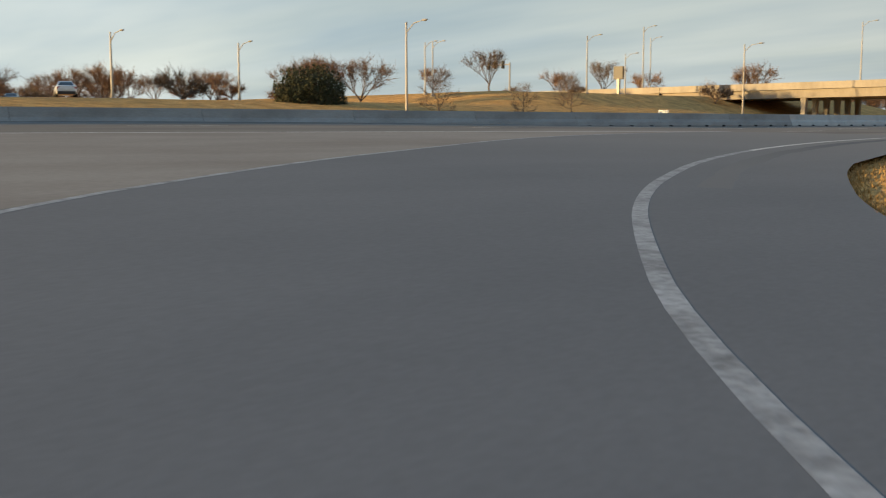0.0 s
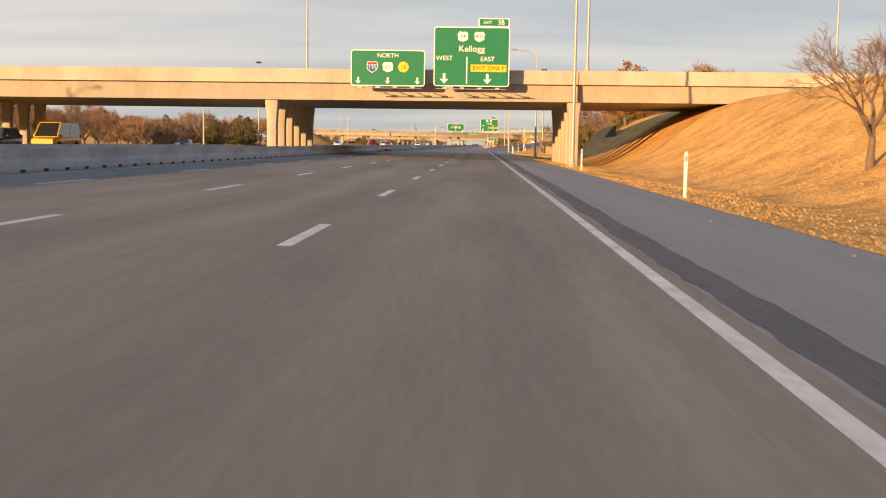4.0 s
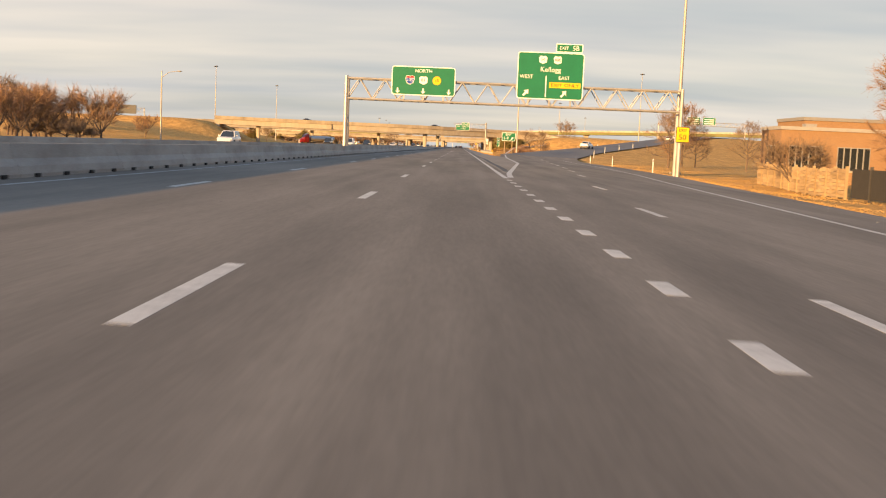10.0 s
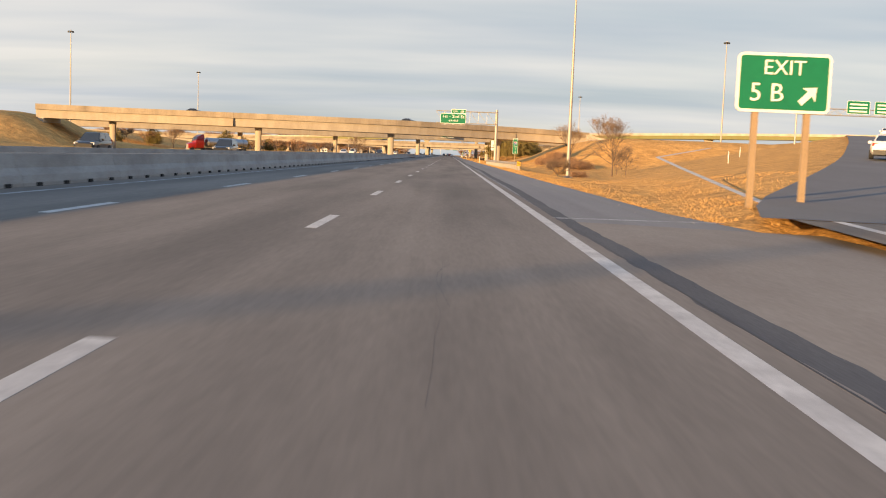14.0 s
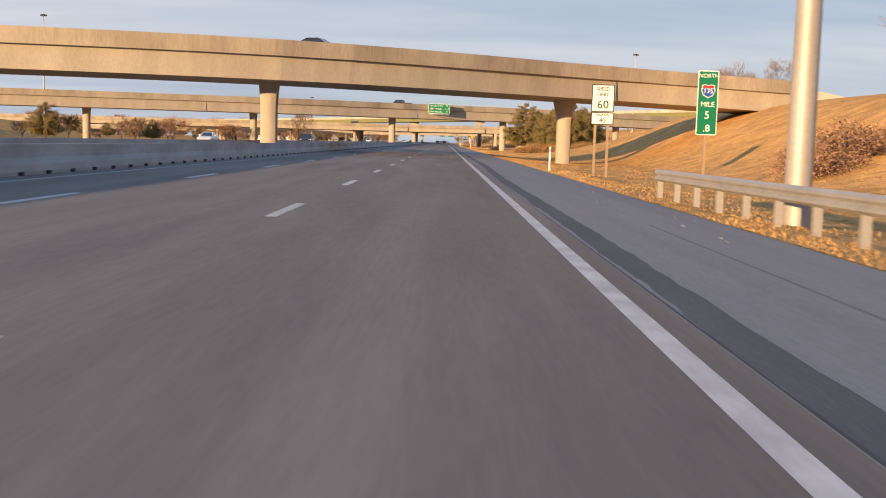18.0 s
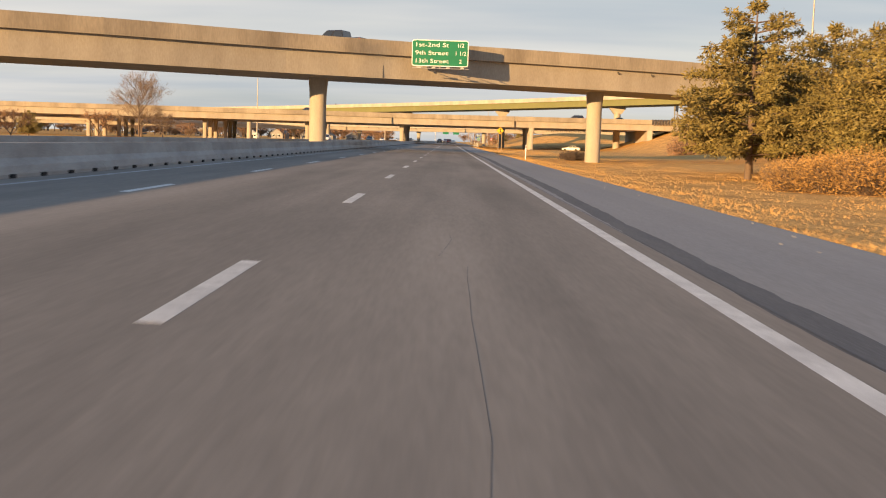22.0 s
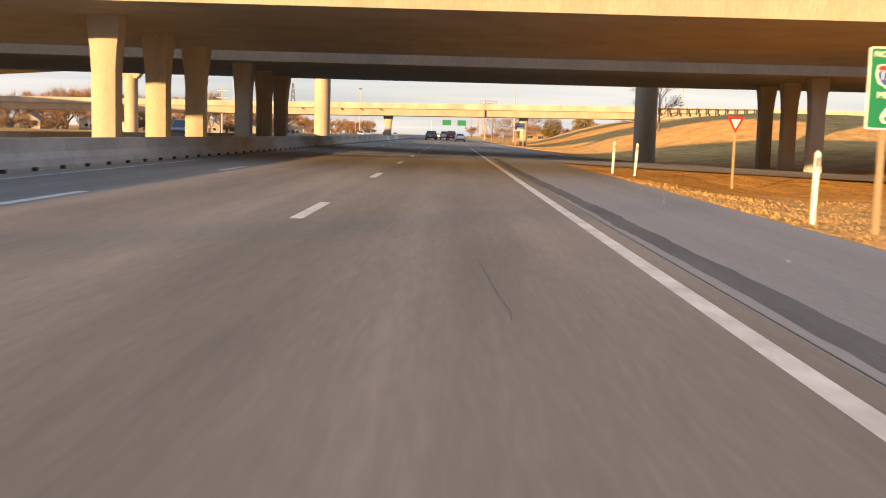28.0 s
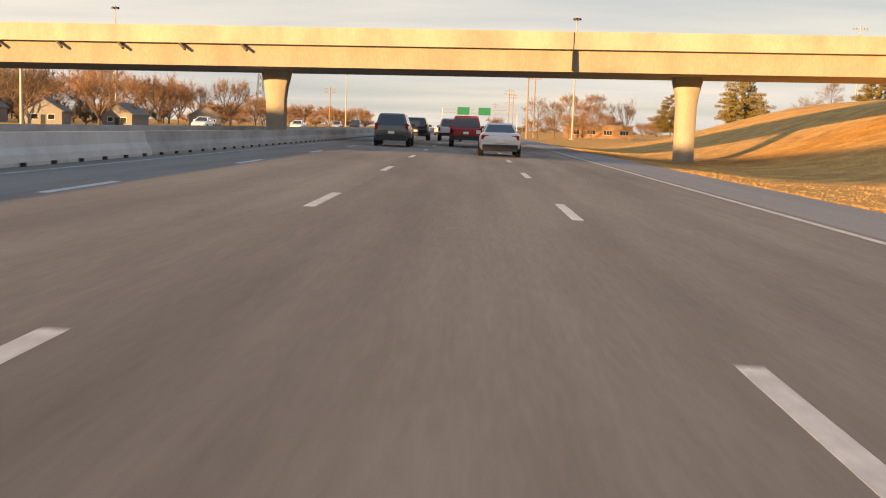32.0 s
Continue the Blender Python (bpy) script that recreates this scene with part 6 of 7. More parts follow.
wood(40, -190, -62, 1362, 1420, 0.7, 1.15, FAR, "trees by the houses")
far_wood(130, -330, -60, 1410, 1560, 1.05, 1.7, "reddish-brown leafless wood behind the houses", -0.1)
far_wood(60, -130, -44, 1560, 1850, 0.8, 1.2, "leafless wood along the far carriageway", -0.05)
far_wood(50, 12, 160, 1650, 2000, 0.7, 1.1, "leafless wood far along the road")
far_wood(40, 75, 240, 1330, 1500, 0.7, 1.0, "leafless trees beyond the embankment")
far_wood(22, 75, 200, 480, 600, 0.6, 0.9, "leafless trees beyond the exit ramp", 0.5)
far_wood(26, 45, 130, 300, 420, 0.9, 1.3, "leafless wood behind the lawn")

# ---- vehicles ----
def patch(a, b, c, d, inset=0.06, lift=0.012):
    """A thin pane laid on a four-cornered face, a little inside its edges."""
    p = [Vector(q) for q in (a, b, c, d)]
    mid = sum(p, Vector()) / 4
    n = (p[1] - p[0]).cross(p[3] - p[0]).normalized()
    q = [v + (mid - v).normalized() * inset for v in p]
    return Shape().hexa([v - n * 0.02 for v in q] + [v + n * lift for v in q])


def loft(rings):
    v, f, n = [], [], len(rings[0])
    for r in rings:
        v += r
    for j in range(len(rings) - 1):
        f += [(j * n + k, j * n + (k + 1) % n, (j + 1) * n + (k + 1) % n, (j + 1) * n + k) for k in range(n)]
    f += [tuple(range(n - 1, -1, -1)), tuple(range((len(rings) - 1) * n, len(rings) * n))]
    return Shape().add(v, f)


def body_ring(y, w, zb, zt):
    h = zt - zb
    half = [(w * 0.84, zb), (w * 0.97, zb + h * 0.16), (w, zb + h * 0.5), (w * 0.985, zb + h * 0.78), (w * 0.93, zb + h * 0.95), (w * 0.84, zt)]
    return [(x, y, z) for x, z in half] + [(-x, y, z) for x, z in half[::-1]]


# stations from tail to nose (y, half width, bottom, top); then the cabin: tail base, tail roof, front roof, front base, roof height, belt
CAR_FORMS = {
    "sedan": dict(st=[(-2.40, 0.70, 0.42, 0.86), (-2.34, 0.83, 0.32, 1.00), (-2.05, 0.89, 0.26, 1.05), (-1.3, 0.91, 0.22, 1.00), (0.9, 0.91, 0.22, 0.95), (1.7, 0.89, 0.24, 0.84), (2.2, 0.82, 0.28, 0.70), (2.38, 0.62, 0.36, 0.60)],
                  cab=(-1.95, -1.05, 0.05, 0.98, 1.45, 0.96, 0.80, 0.58), axle=(-1.38, 1.40), r=0.33, lamp=(0.74, 0.92)),
    "suv": dict(st=[(-2.38, 0.76, 0.48, 1.02), (-2.32, 0.88, 0.38, 1.10), (-2.0, 0.94, 0.34, 1.12), (0.8, 0.95, 0.32, 1.08), (1.6, 0.93, 0.34, 1.00), (2.2, 0.87, 0.38, 0.90), (2.38, 0.68, 0.45, 0.78)],
                cab=(-2.30, -2.02, 0.2, 1.05, 1.74, 1.08, 0.86, 0.66), axle=(-1.42, 1.42), r=0.37, lamp=(0.86, 1.22)),
    "pickup": dict(st=[(-2.85, 0.90, 0.55, 1.12), (-2.8, 0.97, 0.50, 1.20), (-2.2, 0.99, 0.46, 1.21), (1.1, 0.99, 0.44, 1.20), (1.9, 0.98, 0.46, 1.14), (2.6, 0.94, 0.48, 1.06), (2.8, 0.80, 0.52, 0.95)],
                   cab=(-1.0, -0.85, 0.75, 1.5, 1.90, 1.18, 0.90, 0.72), axle=(-1.75, 1.75), r=0.40, lamp=(0.80, 1.14)),
    "van": dict(st=[(-2.75, 0.90, 0.50, 1.05), (-2.7, 0.99, 0.42, 1.15), (-2.2, 1.01, 0.40, 1.16), (1.3, 1.01, 0.40, 1.14), (2.2, 0.98, 0.42, 1.05), (2.75, 0.86, 0.50, 0.90)],
                cab=(-2.68, -2.6, 1.1, 2.1, 2.25, 1.12, 0.96, 0.86), axle=(-1.7, 1.8), r=0.38, lamp=(0.85, 1.3)),
}
_car_cache = {}


def car_model(form, paint):
    """Meshes of one kind of car, made once for each paint; the nose points to +y."""
    key = (form, paint.name)
    if key in _car_cache:
        return _car_cache[key]
    c = CAR_FORMS[form]
    ty, ry, fy, by, roof, belt, wb, wr = c["cab"]
    out = []
    out.append(("body", smooth(loft([body_ring(*s) for s in c["st"]]).mesh("body", paint), 32)))
    base = [(-wb, ty, belt - 0.06), (wb, ty, belt - 0.06), (wb, by, belt - 0.06), (-wb, by, belt - 0.06)]
    top = [(-wr, ry, roof - 0.05), (wr, ry, roof - 0.05), (wr, fy, roof - 0.05), (-wr, fy, roof - 0.05)]
    cab = Shape().hexa(base + top)
    cab.hexa(top + [(-wr * 0.86, ry + 0.12, roof), (wr * 0.86, ry + 0.12, roof), (wr * 0.86, fy - 0.15, roof), (-wr * 0.86, fy - 0.15, roof)])
    out.append(("cabin", cab.mesh("cabin", paint)))
    out.append(("rear_window", patch(base[0], base[1], top[1], top[0], 0.10).mesh("rear_window", M_GLASS)))
    out.append(("windscreen", patch(base[2], base[3], top[3], top[2], 0.10).mesh("windscreen", M_GLASS)))

    def at(side, k, u):
        a, b = Vector(base[k]), Vector(top[k])
        p = a.lerp(b, u)
        return Vector((side * abs(p.x), p.y, p.z))
    for s in (-1, 1):
        r0, r1 = at(s, 1, 0.14), at(s, 1, 0.94)
        f0, f1 = at(s, 2, 0.14), at(s, 2, 0.94)
        m0, m1 = r0.lerp(f0, 0.5), r1.lerp(f1, 0.5)
        for a, b, d, e in ((r0, m0, m1, r1), (m0, f0, f1, m1)):
            q = (a, b, d, e) if s > 0 else (b, a, e, d)
            out.append(("side_window", patch(*q, 0.07).mesh("side_window", M_GLASS)))
    y0, w0, zb, zt = c["st"][1]
    l0, l1 = c["lamp"]
    for s in (-1, 1):
        x0, x1 = (w0 - 0.32, w0 - 0.015) if form in ("sedan",) else (w0 - 0.18, w0 - 0.01)
        out.append(("tail_lamp", Shape().box(min(s * x0, s * x1), max(s * x0, s * x1), y0 - 0.05, y0 + 0.14, l0, l1).mesh("tail_lamp", M_LAMP_RED)))
        fyy, fw = c["st"][-2][0], c["st"][-2][1]
        out.append(("head_lamp", Shape().box(min(s * (fw - 0.36), s * (fw - 0.03)), max(s * (fw - 0.36), s * (fw - 0.03)), fyy - 0.12, fyy + 0.07, l0 - 0.15, l0 + 0.02).mesh("head_lamp", M_LAMP_CLEAR)))
        out.append(("wing_mirror", Shape().box(min(s * (wb + 0.02), s * (wb + 0.22)), max(s * (wb + 0.02), s * (wb + 0.22)), by - 0.62, by - 0.5, belt - 0.02, belt + 0.14).mesh("wing_mirror", paint)))
    yb = c["st"][0][0]
    out.append(("rear_bumper", Shape().box(-w0 * 0.92, w0 * 0.92, yb - 0.07, yb + 0.25, zb - 0.06, zb + 0.20).mesh("rear_bumper", M_CHROME)))
    out.append(("front_bumper", Shape().box(-w0 * 0.85, w0 * 0.85, c["st"][-1][0] - 0.3, c["st"][-1][0] + 0.03, zb - 0.06, zb + 0.12).mesh("front_bumper", M_CHROME)))
    out.append(("white_bar", Shape().box(-0.16, 0.16, yb - 0.10, yb + 0.02, zb + 0.30, zb + 0.44).mesh("white_bar", M_WHITE)))
    if form == "pickup":
        out.append(("load_bed", Shape().box(-0.80, 0.80, -2.7, -1.05, 1.195, 1.222).mesh("load_bed", M_CHROME)))
        out.append(("tailgate_line", Shape().box(-0.74, 0.74, yb - 0.015, yb + 0.05, 0.66, 1.08).mesh("tailgate_line", paint)))
    _car_cache[key] = out
    return out


_wheel = {}


def wheel(parent, x, y, r):
    if r not in _wheel:
        n = 18
        tyre, rim = Shape(), Shape()
        tyre.lathe(0, 0, [(-0.11, r * 0.62, r * 0.62), (-0.115, r * 0.9, r * 0.9), (-0.08, r, r), (0.08, r, r), (0.115, r * 0.9, r * 0.9), (0.11, r * 0.62, r * 0.62)], n)
        rim.lathe(0, 0, [(-0.10, r * 0.62, r * 0.62), (-0.105, r * 0.3, r * 0.3), (0.105, r * 0.3, r * 0.3), (0.10, r * 0.62, r * 0.62)], n)
        for s in (tyre, rim):
            s.v = [(z, a, b) for a, b, z in s.v]
        _wheel[r] = smooth(tyre.mesh("tyre", M_TYRE), 30), rim.mesh("rim", M_RIM)
    w = new("wheel")
    w.parent = parent
    w.location = (x, y, r)
    for me in _wheel[r]:
        o = new(me.name, me)
        o.parent = w
    return w


def car(form, paint, x, y, label, turn=0.0, z=None, size=1.0):
    kind = {"sedan": "car", "suv": "car", "pickup": "pickup truck", "van": "van"}[form]
    name = {"sedan": "sedan_car", "suv": "suv_car", "pickup": "pickup_truck", "van": "van"}[form]
    t = new(name)
    t.matrix_world = pose(x, y, road_z(x, y) if z is None else z, 0, 0, turn) @ Matrix.Diagonal((size, size, size, 1))
    tagged(t, label, kind, "traffic")
    for n, me in car_model(form, paint):
        o = new(n, me)
        o.parent = t
    c = CAR_FORMS[form]
    w = c["st"][3][1]
    for s in (-1, 1):
        for a in c["axle"]:
            wheel(t, s * (w - 0.10), a, c["r"])
    return t


# ahead in the lanes
car("suv", M_GREY_PAINT, -5.62, 1263.4, "grey sport utility car with a dark rear window")
car("pickup", M_RED_PAINT, -1.75, 1271.5, "red pickup truck with a closed tailgate")
car("sedan", M_WHITE_PAINT, -0.2, 1253.6, "white sedan with red wrap-around tail lamps")
car("suv", M_BLACK_PAINT, -5.75, 1291, "boxy black sport utility car", size=1.03)
car("pickup", M_WHITE_PAINT, -3.2, 1296, "white pickup truck farther along the lane")
car("sedan", M_WHITE_PAINT, -5.5, 1352, "white sedan far along the road")
car("suv", M_SILVER_PAINT, -1.9, 1385, "silver sport utility car far along the road")
car("sedan", M_SILVER_PAINT, -9.0 + 3.5, 1425, "silver sedan far along the road")
car("van", M_WHITE_PAINT, -1.9, 1462, "white van far along the road")
# on the exit ramp
for x, y in ((23.5, 592), (52.2, 655), (57.6, 672), (64.0, 691)):
    car("sedan", M_WHITE_PAINT, x, y, "white sedan climbing the exit ramp", turn=-21, z=rise_z(x, y) + 0.01)
# on the entry ramp under the fourth bridges
car("sedan", M_WHITE_PAINT, 29.5, 1109, "white sedan turning in from the loop ramp", turn=72, z=road_z(29.5, 1109) + 0.02)
# opposite carriageway, coming towards the camera
random.seed(31)
far_cars = [(-31, 372), (-33, 430), (-28, 498), (-21, 560), (-32, 620), (-25, 640), (-30, 812), (-23, 850), (-33, 870), (-30, 1080), (-26, 1160),
            (-33, 1330), (-27, 1362), (-22, 1395), (-31, 1440), (-24, 1485), (-29, 1525), (-33, 246)]
for k, (x, y) in enumerate(far_cars):
    form, (paint, word) = random.choice(["sedan", "suv", "pickup", "sedan", "suv"]), random.choice([(M_WHITE_PAINT, "white"), (M_BLACK_PAINT, "black"), (M_SILVER_PAINT, "silver"), (M_WHITE_PAINT, "white"), (M_GREY_PAINT, "grey")])
    car(form, paint, x, y, word + {"sedan": " sedan", "suv": " sport utility car", "pickup": " pickup truck"}[form] + " coming along the opposite carriageway", turn=180, z=0.11)
car("van", M_BUS_PAINT, -33.5, 258, "yellow van on the opposite carriageway under the bridge", turn=180, z=0.11, size=1.05)
# on the bridges and the far bank
for x, line, girder, form, paint, label, off, turn in ((-58, B2, 1.75, "sedan", M_BLACK_PAINT, "dark car crossing the ramp bridge", 2.2, 95), (-12, B2, 1.75, "sedan", M_BLACK_PAINT, "dark car crossing the ramp bridge", 2.2, 70),
                                                       (-12.3, B3, 2.05, "pickup", M_BLACK_PAINT, "black pickup truck crossing the tall ramp bridge", 2.4, 66), (-38, B4, 1.55, "suv", M_GREY_PAINT, "grey car crossing the motorway bridge", -2, 90),
                                                       (30, B4, 1.55, "suv", M_BLACK_PAINT, "dark car crossing the motorway bridge", -2, 90), (41, B4, 1.55, "sedan", M_BLACK_PAINT, "dark car crossing the motorway bridge", -2, 90)):
    y, z = edge_point(line, x)
    car(form, paint, x, y - off * 0.4, label, turn, z + girder + 0.30)
for x, y, t in ((-86, 128, 70), (-74, 141, 70), (-110, 150, 60)):
    car("sedan", M_WHITE_PAINT if t == 70 else M_GREY_PAINT, x, y, "parked car on the far frontage street", t, ground_z(x, y))
for x, y in ((-61, 395), (-64, 402)):
    car("suv", M_BLACK_PAINT if x > -62 else M_WHITE_PAINT, x, y, "car waiting on the far frontage road", 180, ground_z(x, y))

# tanker lorry on the opposite carriageway
tk = thing("tanker_lorry", "red tractor lorry pulling a silver tank trailer", "lorry", (-58, 778, ground_z(-58, 778) + 0.02), 131)
part("chassis", Shape().box(-0.45, 0.45, -9.5, 5.6, 0.75, 1.05), M_DARKSTEEL, tk)
tank = Shape()
tank.lathe(0, 0, [(-9.9, 0.5, 0.5), (-9.6, 0.98, 0.98), (-5, 1.12, 1.12), (1.0, 1.05, 1.05), (1.3, 0.5, 0.5)], 22)
tank.v = [(a, z, b + 2.28) for a, b, z in tank.v]
part("tank", tank, M_SILVER_PAINT, tk, "silver cylindrical tank", rounded=True)
for y in (-8.5, -5, -2, 0.6):
    ring = Shape().lathe(0, 0, [(y, 1.13, 1.13), (y + 0.08, 1.13, 1.13)], 22)
    ring.v = [(a, z, b + 2.28) for a, b, z in ring.v]
    part("tank_band", ring, M_STEEL, tk)
part("cab", loft([body_ring(2.0, 1.15, 0.9, 3.55), body_ring(3.6, 1.18, 0.9, 3.5), body_ring(4.1, 1.16, 0.9, 2.6)]), M_RED_PAINT, tk, "red lorry cab", rounded=True)
part("wind_deflector", Shape().hexa([(-1.0, 2.0, 3.5), (1.0, 2.0, 3.5), (1.0, 3.5, 3.5), (-1.0, 3.5, 3.5), (-0.9, 2.0, 4.1), (0.9, 2.0, 4.1), (0.9, 2.6, 4.0), (-0.9, 2.6, 4.0)]), M_RED_PAINT, tk)
part("bonnet", loft([body_ring(4.0, 1.05, 0.7, 2.2), body_ring(5.4, 0.95, 0.7, 1.95), body_ring(5.7, 0.8, 0.75, 1.7)]), M_RED_PAINT, tk, rounded=True)
part("windscreen", patch((1.02, 4.08, 2.4), (-1.02, 4.08, 2.4), (-1.0, 3.66, 3.3), (1.0, 3.66, 3.3), 0.05, 0.08), M_GLASS, tk)
part("grille", Shape().box(-0.5, 0.5, 5.68, 5.76, 0.85, 1.65), M_STEEL, tk)
part("front_bumper", Shape().box(-1.1, 1.1, 5.6, 5.85, 0.45, 0.8), M_STEEL, tk)
for y in (4.9, 1.2, -0.1, -7.4, -8.7):
    for s in (-1, 1):
        wheel(tk, s * 0.98, y, 0.51)

# ---- fences and buildings ----
def fence_z(x, y):
    return ground_z(x, y)


fb = thing("screen_fence", "low black fabric screen fence along the lawn", "fence")
fpts = [(17.5, 292), (17.2, 306), (16.8, 318), (16.3, 330), (16.1, 342), (16.0, 352)]
for k, ((xa, ya), (xb, yb)) in enumerate(zip(fpts, fpts[1:])):
    n = 4
    for i in range(n):
        p = [(xa + (xb - xa) * (i + j) / n, ya + (yb - ya) * (i + j) / n) for j in (0, 1)]
        (x0, y0), (x1, y1) = p
        z0, z1 = fence_z(x0, y0), fence_z(x1, y1)
        part("fabric_panel", Shape().hexa([(x0 - 0.015, y0 + 0.05, z0 - 0.1), (x0 + 0.015, y0 + 0.05, z0 - 0.1), (x1 + 0.015, y1 - 0.05, z1 - 0.1), (x1 - 0.015, y1 - 0.05, z1 - 0.1),
                                           (x0 - 0.015, y0 + 0.05, z0 + 1.25), (x0 + 0.015, y0 + 0.05, z0 + 1.25), (x1 + 0.015, y1 - 0.05, z1 + 1.25), (x1 - 0.015, y1 - 0.05, z1 + 1.25)]), M_DARKFENCE, fb)
        part("post", Shape().tube((x0, y0, z0 - 0.4), (x0, y0, z0 + 1.35), 0.035, 0.035, 6), M_DARKSTEEL, fb)

# woven board fence: horizontal boards bent round posts, in bays
wf = thing("board_fence", "weathered basket-weave board fence at the lawn's edge", "fence")
bays = [(17.6, 392 + 2.4 * k) for k in range(13)] + [(17.6 + 0.25 * k, 432 + 2.4 * k) for k in range(10)]
for (x, y) in bays:
    z = fence_z(x, y) + 0.02
    part("post", Shape().box(x - 0.07, x + 0.07, y - 0.06, y + 0.06, z - 0.4, z + 1.65), M_FENCE, wf)
    part("gap_board", Shape().box(x - 0.06, x + 0.06, y + 1.17, y + 1.23, z - 0.02, z + 1.55), M_FENCE, wf)


def weave(sign):
    sh = Shape()
    ys = [0.06 + 2.28 * k / 6 for k in range(7)]
    v, f = [], []
    for yy in ys:
        bow = sign * 0.06 * math.sin(2 * math.pi * (yy - 0.06) / 2.28 * 1.0)
        for dx, dz in ((-0.011, -0.085), (0.011, -0.085), (0.011, 0.085), (-0.011, 0.085)):
            v.append((bow + dx, yy, dz))
    for k in range(6):
        f += [(4 * k + i, 4 * k + (i + 1) % 4, 4 * k + 4 + (i + 1) % 4, 4 * k + 4 + i) for i in range(4)]
    return sh.add(v, f)


weave_mesh = [weave(s).mesh("board", M_FENCE) for s in (1, -1)]
for (x, y) in bays:
    z = fence_z(x, y)
    for j in range(8):
        o = new("board", weave_mesh[j % 2])
        o.parent = wf
        o.location = (x, y, z + 0.16 + 0.185 * j)
gt = thing("dark_gate", "dark solid yard gate between the board fences", "gate")
for k in range(3):
    part("gate_leaf", Shape().box(17.55, 17.62, 424 + 2.4 * k, 426.35 + 2.4 * k, ground_z(17.6, 426) + 0.08, ground_z(17.6, 426) + 1.5), M_DARKFENCE, gt)
    part("post", Shape().box(17.52, 17.66, 423.93 + 2.4 * k, 424.03 + 2.4 * k, ground_z(17.6, 426) - 0.3, ground_z(17.6, 426) + 1.65), M_DARKSTEEL, gt)


def window_bank(host, x, y, z, w, h, panes):
    """A framed window of tall panes in a wall that faces -y."""
    wn_ = part("window", Shape().box(x, x + w, y - 0.02, y + 0.08, z, z + h), M_HOUSE, host, "pale framed window")
    pw = w / panes
    for k in range(panes):
        o = part("pane", Shape().box(x + pw * k + 0.06, x + pw * (k + 1) - 0.06, y - 0.035, y - 0.024, z + 0.08, z + h - 0.08), M_GLASS, wn_)
    part("sill", Shape().box(x - 0.08, x + w + 0.08, y - 0.10, y + 0.02, z - 0.09, z), M_CONCRETE, wn_)


def window_bank_side(host, x, y, z, w, h, panes):
    """The same in a wall that faces -x."""
    wn_ = part("window", Shape().box(x - 0.02, x + 0.08, y, y + w, z, z + h), M_HOUSE, host, "pale framed window")
    pw = w / panes
    for k in range(panes):
        part("pane", Shape().box(x - 0.035, x - 0.024, y + pw * k + 0.06, y + pw * (k + 1) - 0.06, z + 0.08, z + h - 0.08), M_GLASS, wn_)
    part("sill", Shape().box(x - 0.10, x + 0.02, y - 0.08, y + w + 0.08, z - 0.09, z), M_CONCRETE, wn_)


sc = thing("brick_school", "low tan brick school building with flat roofs", "building")
for x0, x1, y0, y1, top in ((23.5, 43.3, 463, 468.5, 3.6), (27, 43.3, 468.5, 476, 4.6), (43.5, 76, 463.4, 482, 7.6)):
    part("wall", Shape().box(x0, x1, y0, y1, -1.0, top), M_BRICK, sc, "tan brick wall")
    part("coping", Shape().box(x0 - 0.12, x1 + 0.12, y0 - 0.12, y0 + 0.3, top, top + 0.28).box(x0 - 0.12, x0 + 0.3, y0 + 0.3, y1, top, top + 0.28), M_HOUSE, sc, "pale roof coping")
    part("roof", Shape().box(x0 + 0.3, x1, y0 + 0.3, y1, top - 0.1, top + 0.06), M_ROOF, sc)
for x in (24.2, 28.0):
    window_bank(sc, x, 463, 0.5, 2.6, 1.9, 5)
window_bank_side(sc, 23.5, 464.4, 0.5, 2.6, 1.9, 4)
for x in (44.2, 48.6, 53.2, 57.8, 62.4):
    for z in (0.7, 4.3):
        window_bank(sc, x, 463.4, z, 2.2, 2.0, 4)
part("chimney", Shape().box(46.7, 48.2, 462.7, 463.38, -1.0, 9.3).box(46.7, 48.2, 463.38, 464.2, 7.9, 9.3), M_BRICK, sc, "square brick chimney")
part("chimney_cap", Shape().box(46.6, 48.3, 462.6, 464.3, 9.3, 9.5), M_CONCRETE, sc)
for x in (26, 33, 41):
    part("roof_vent", Shape().box(x, x + 0.9, 465, 465.9, 3.58, 4.2), M_STEEL, sc)


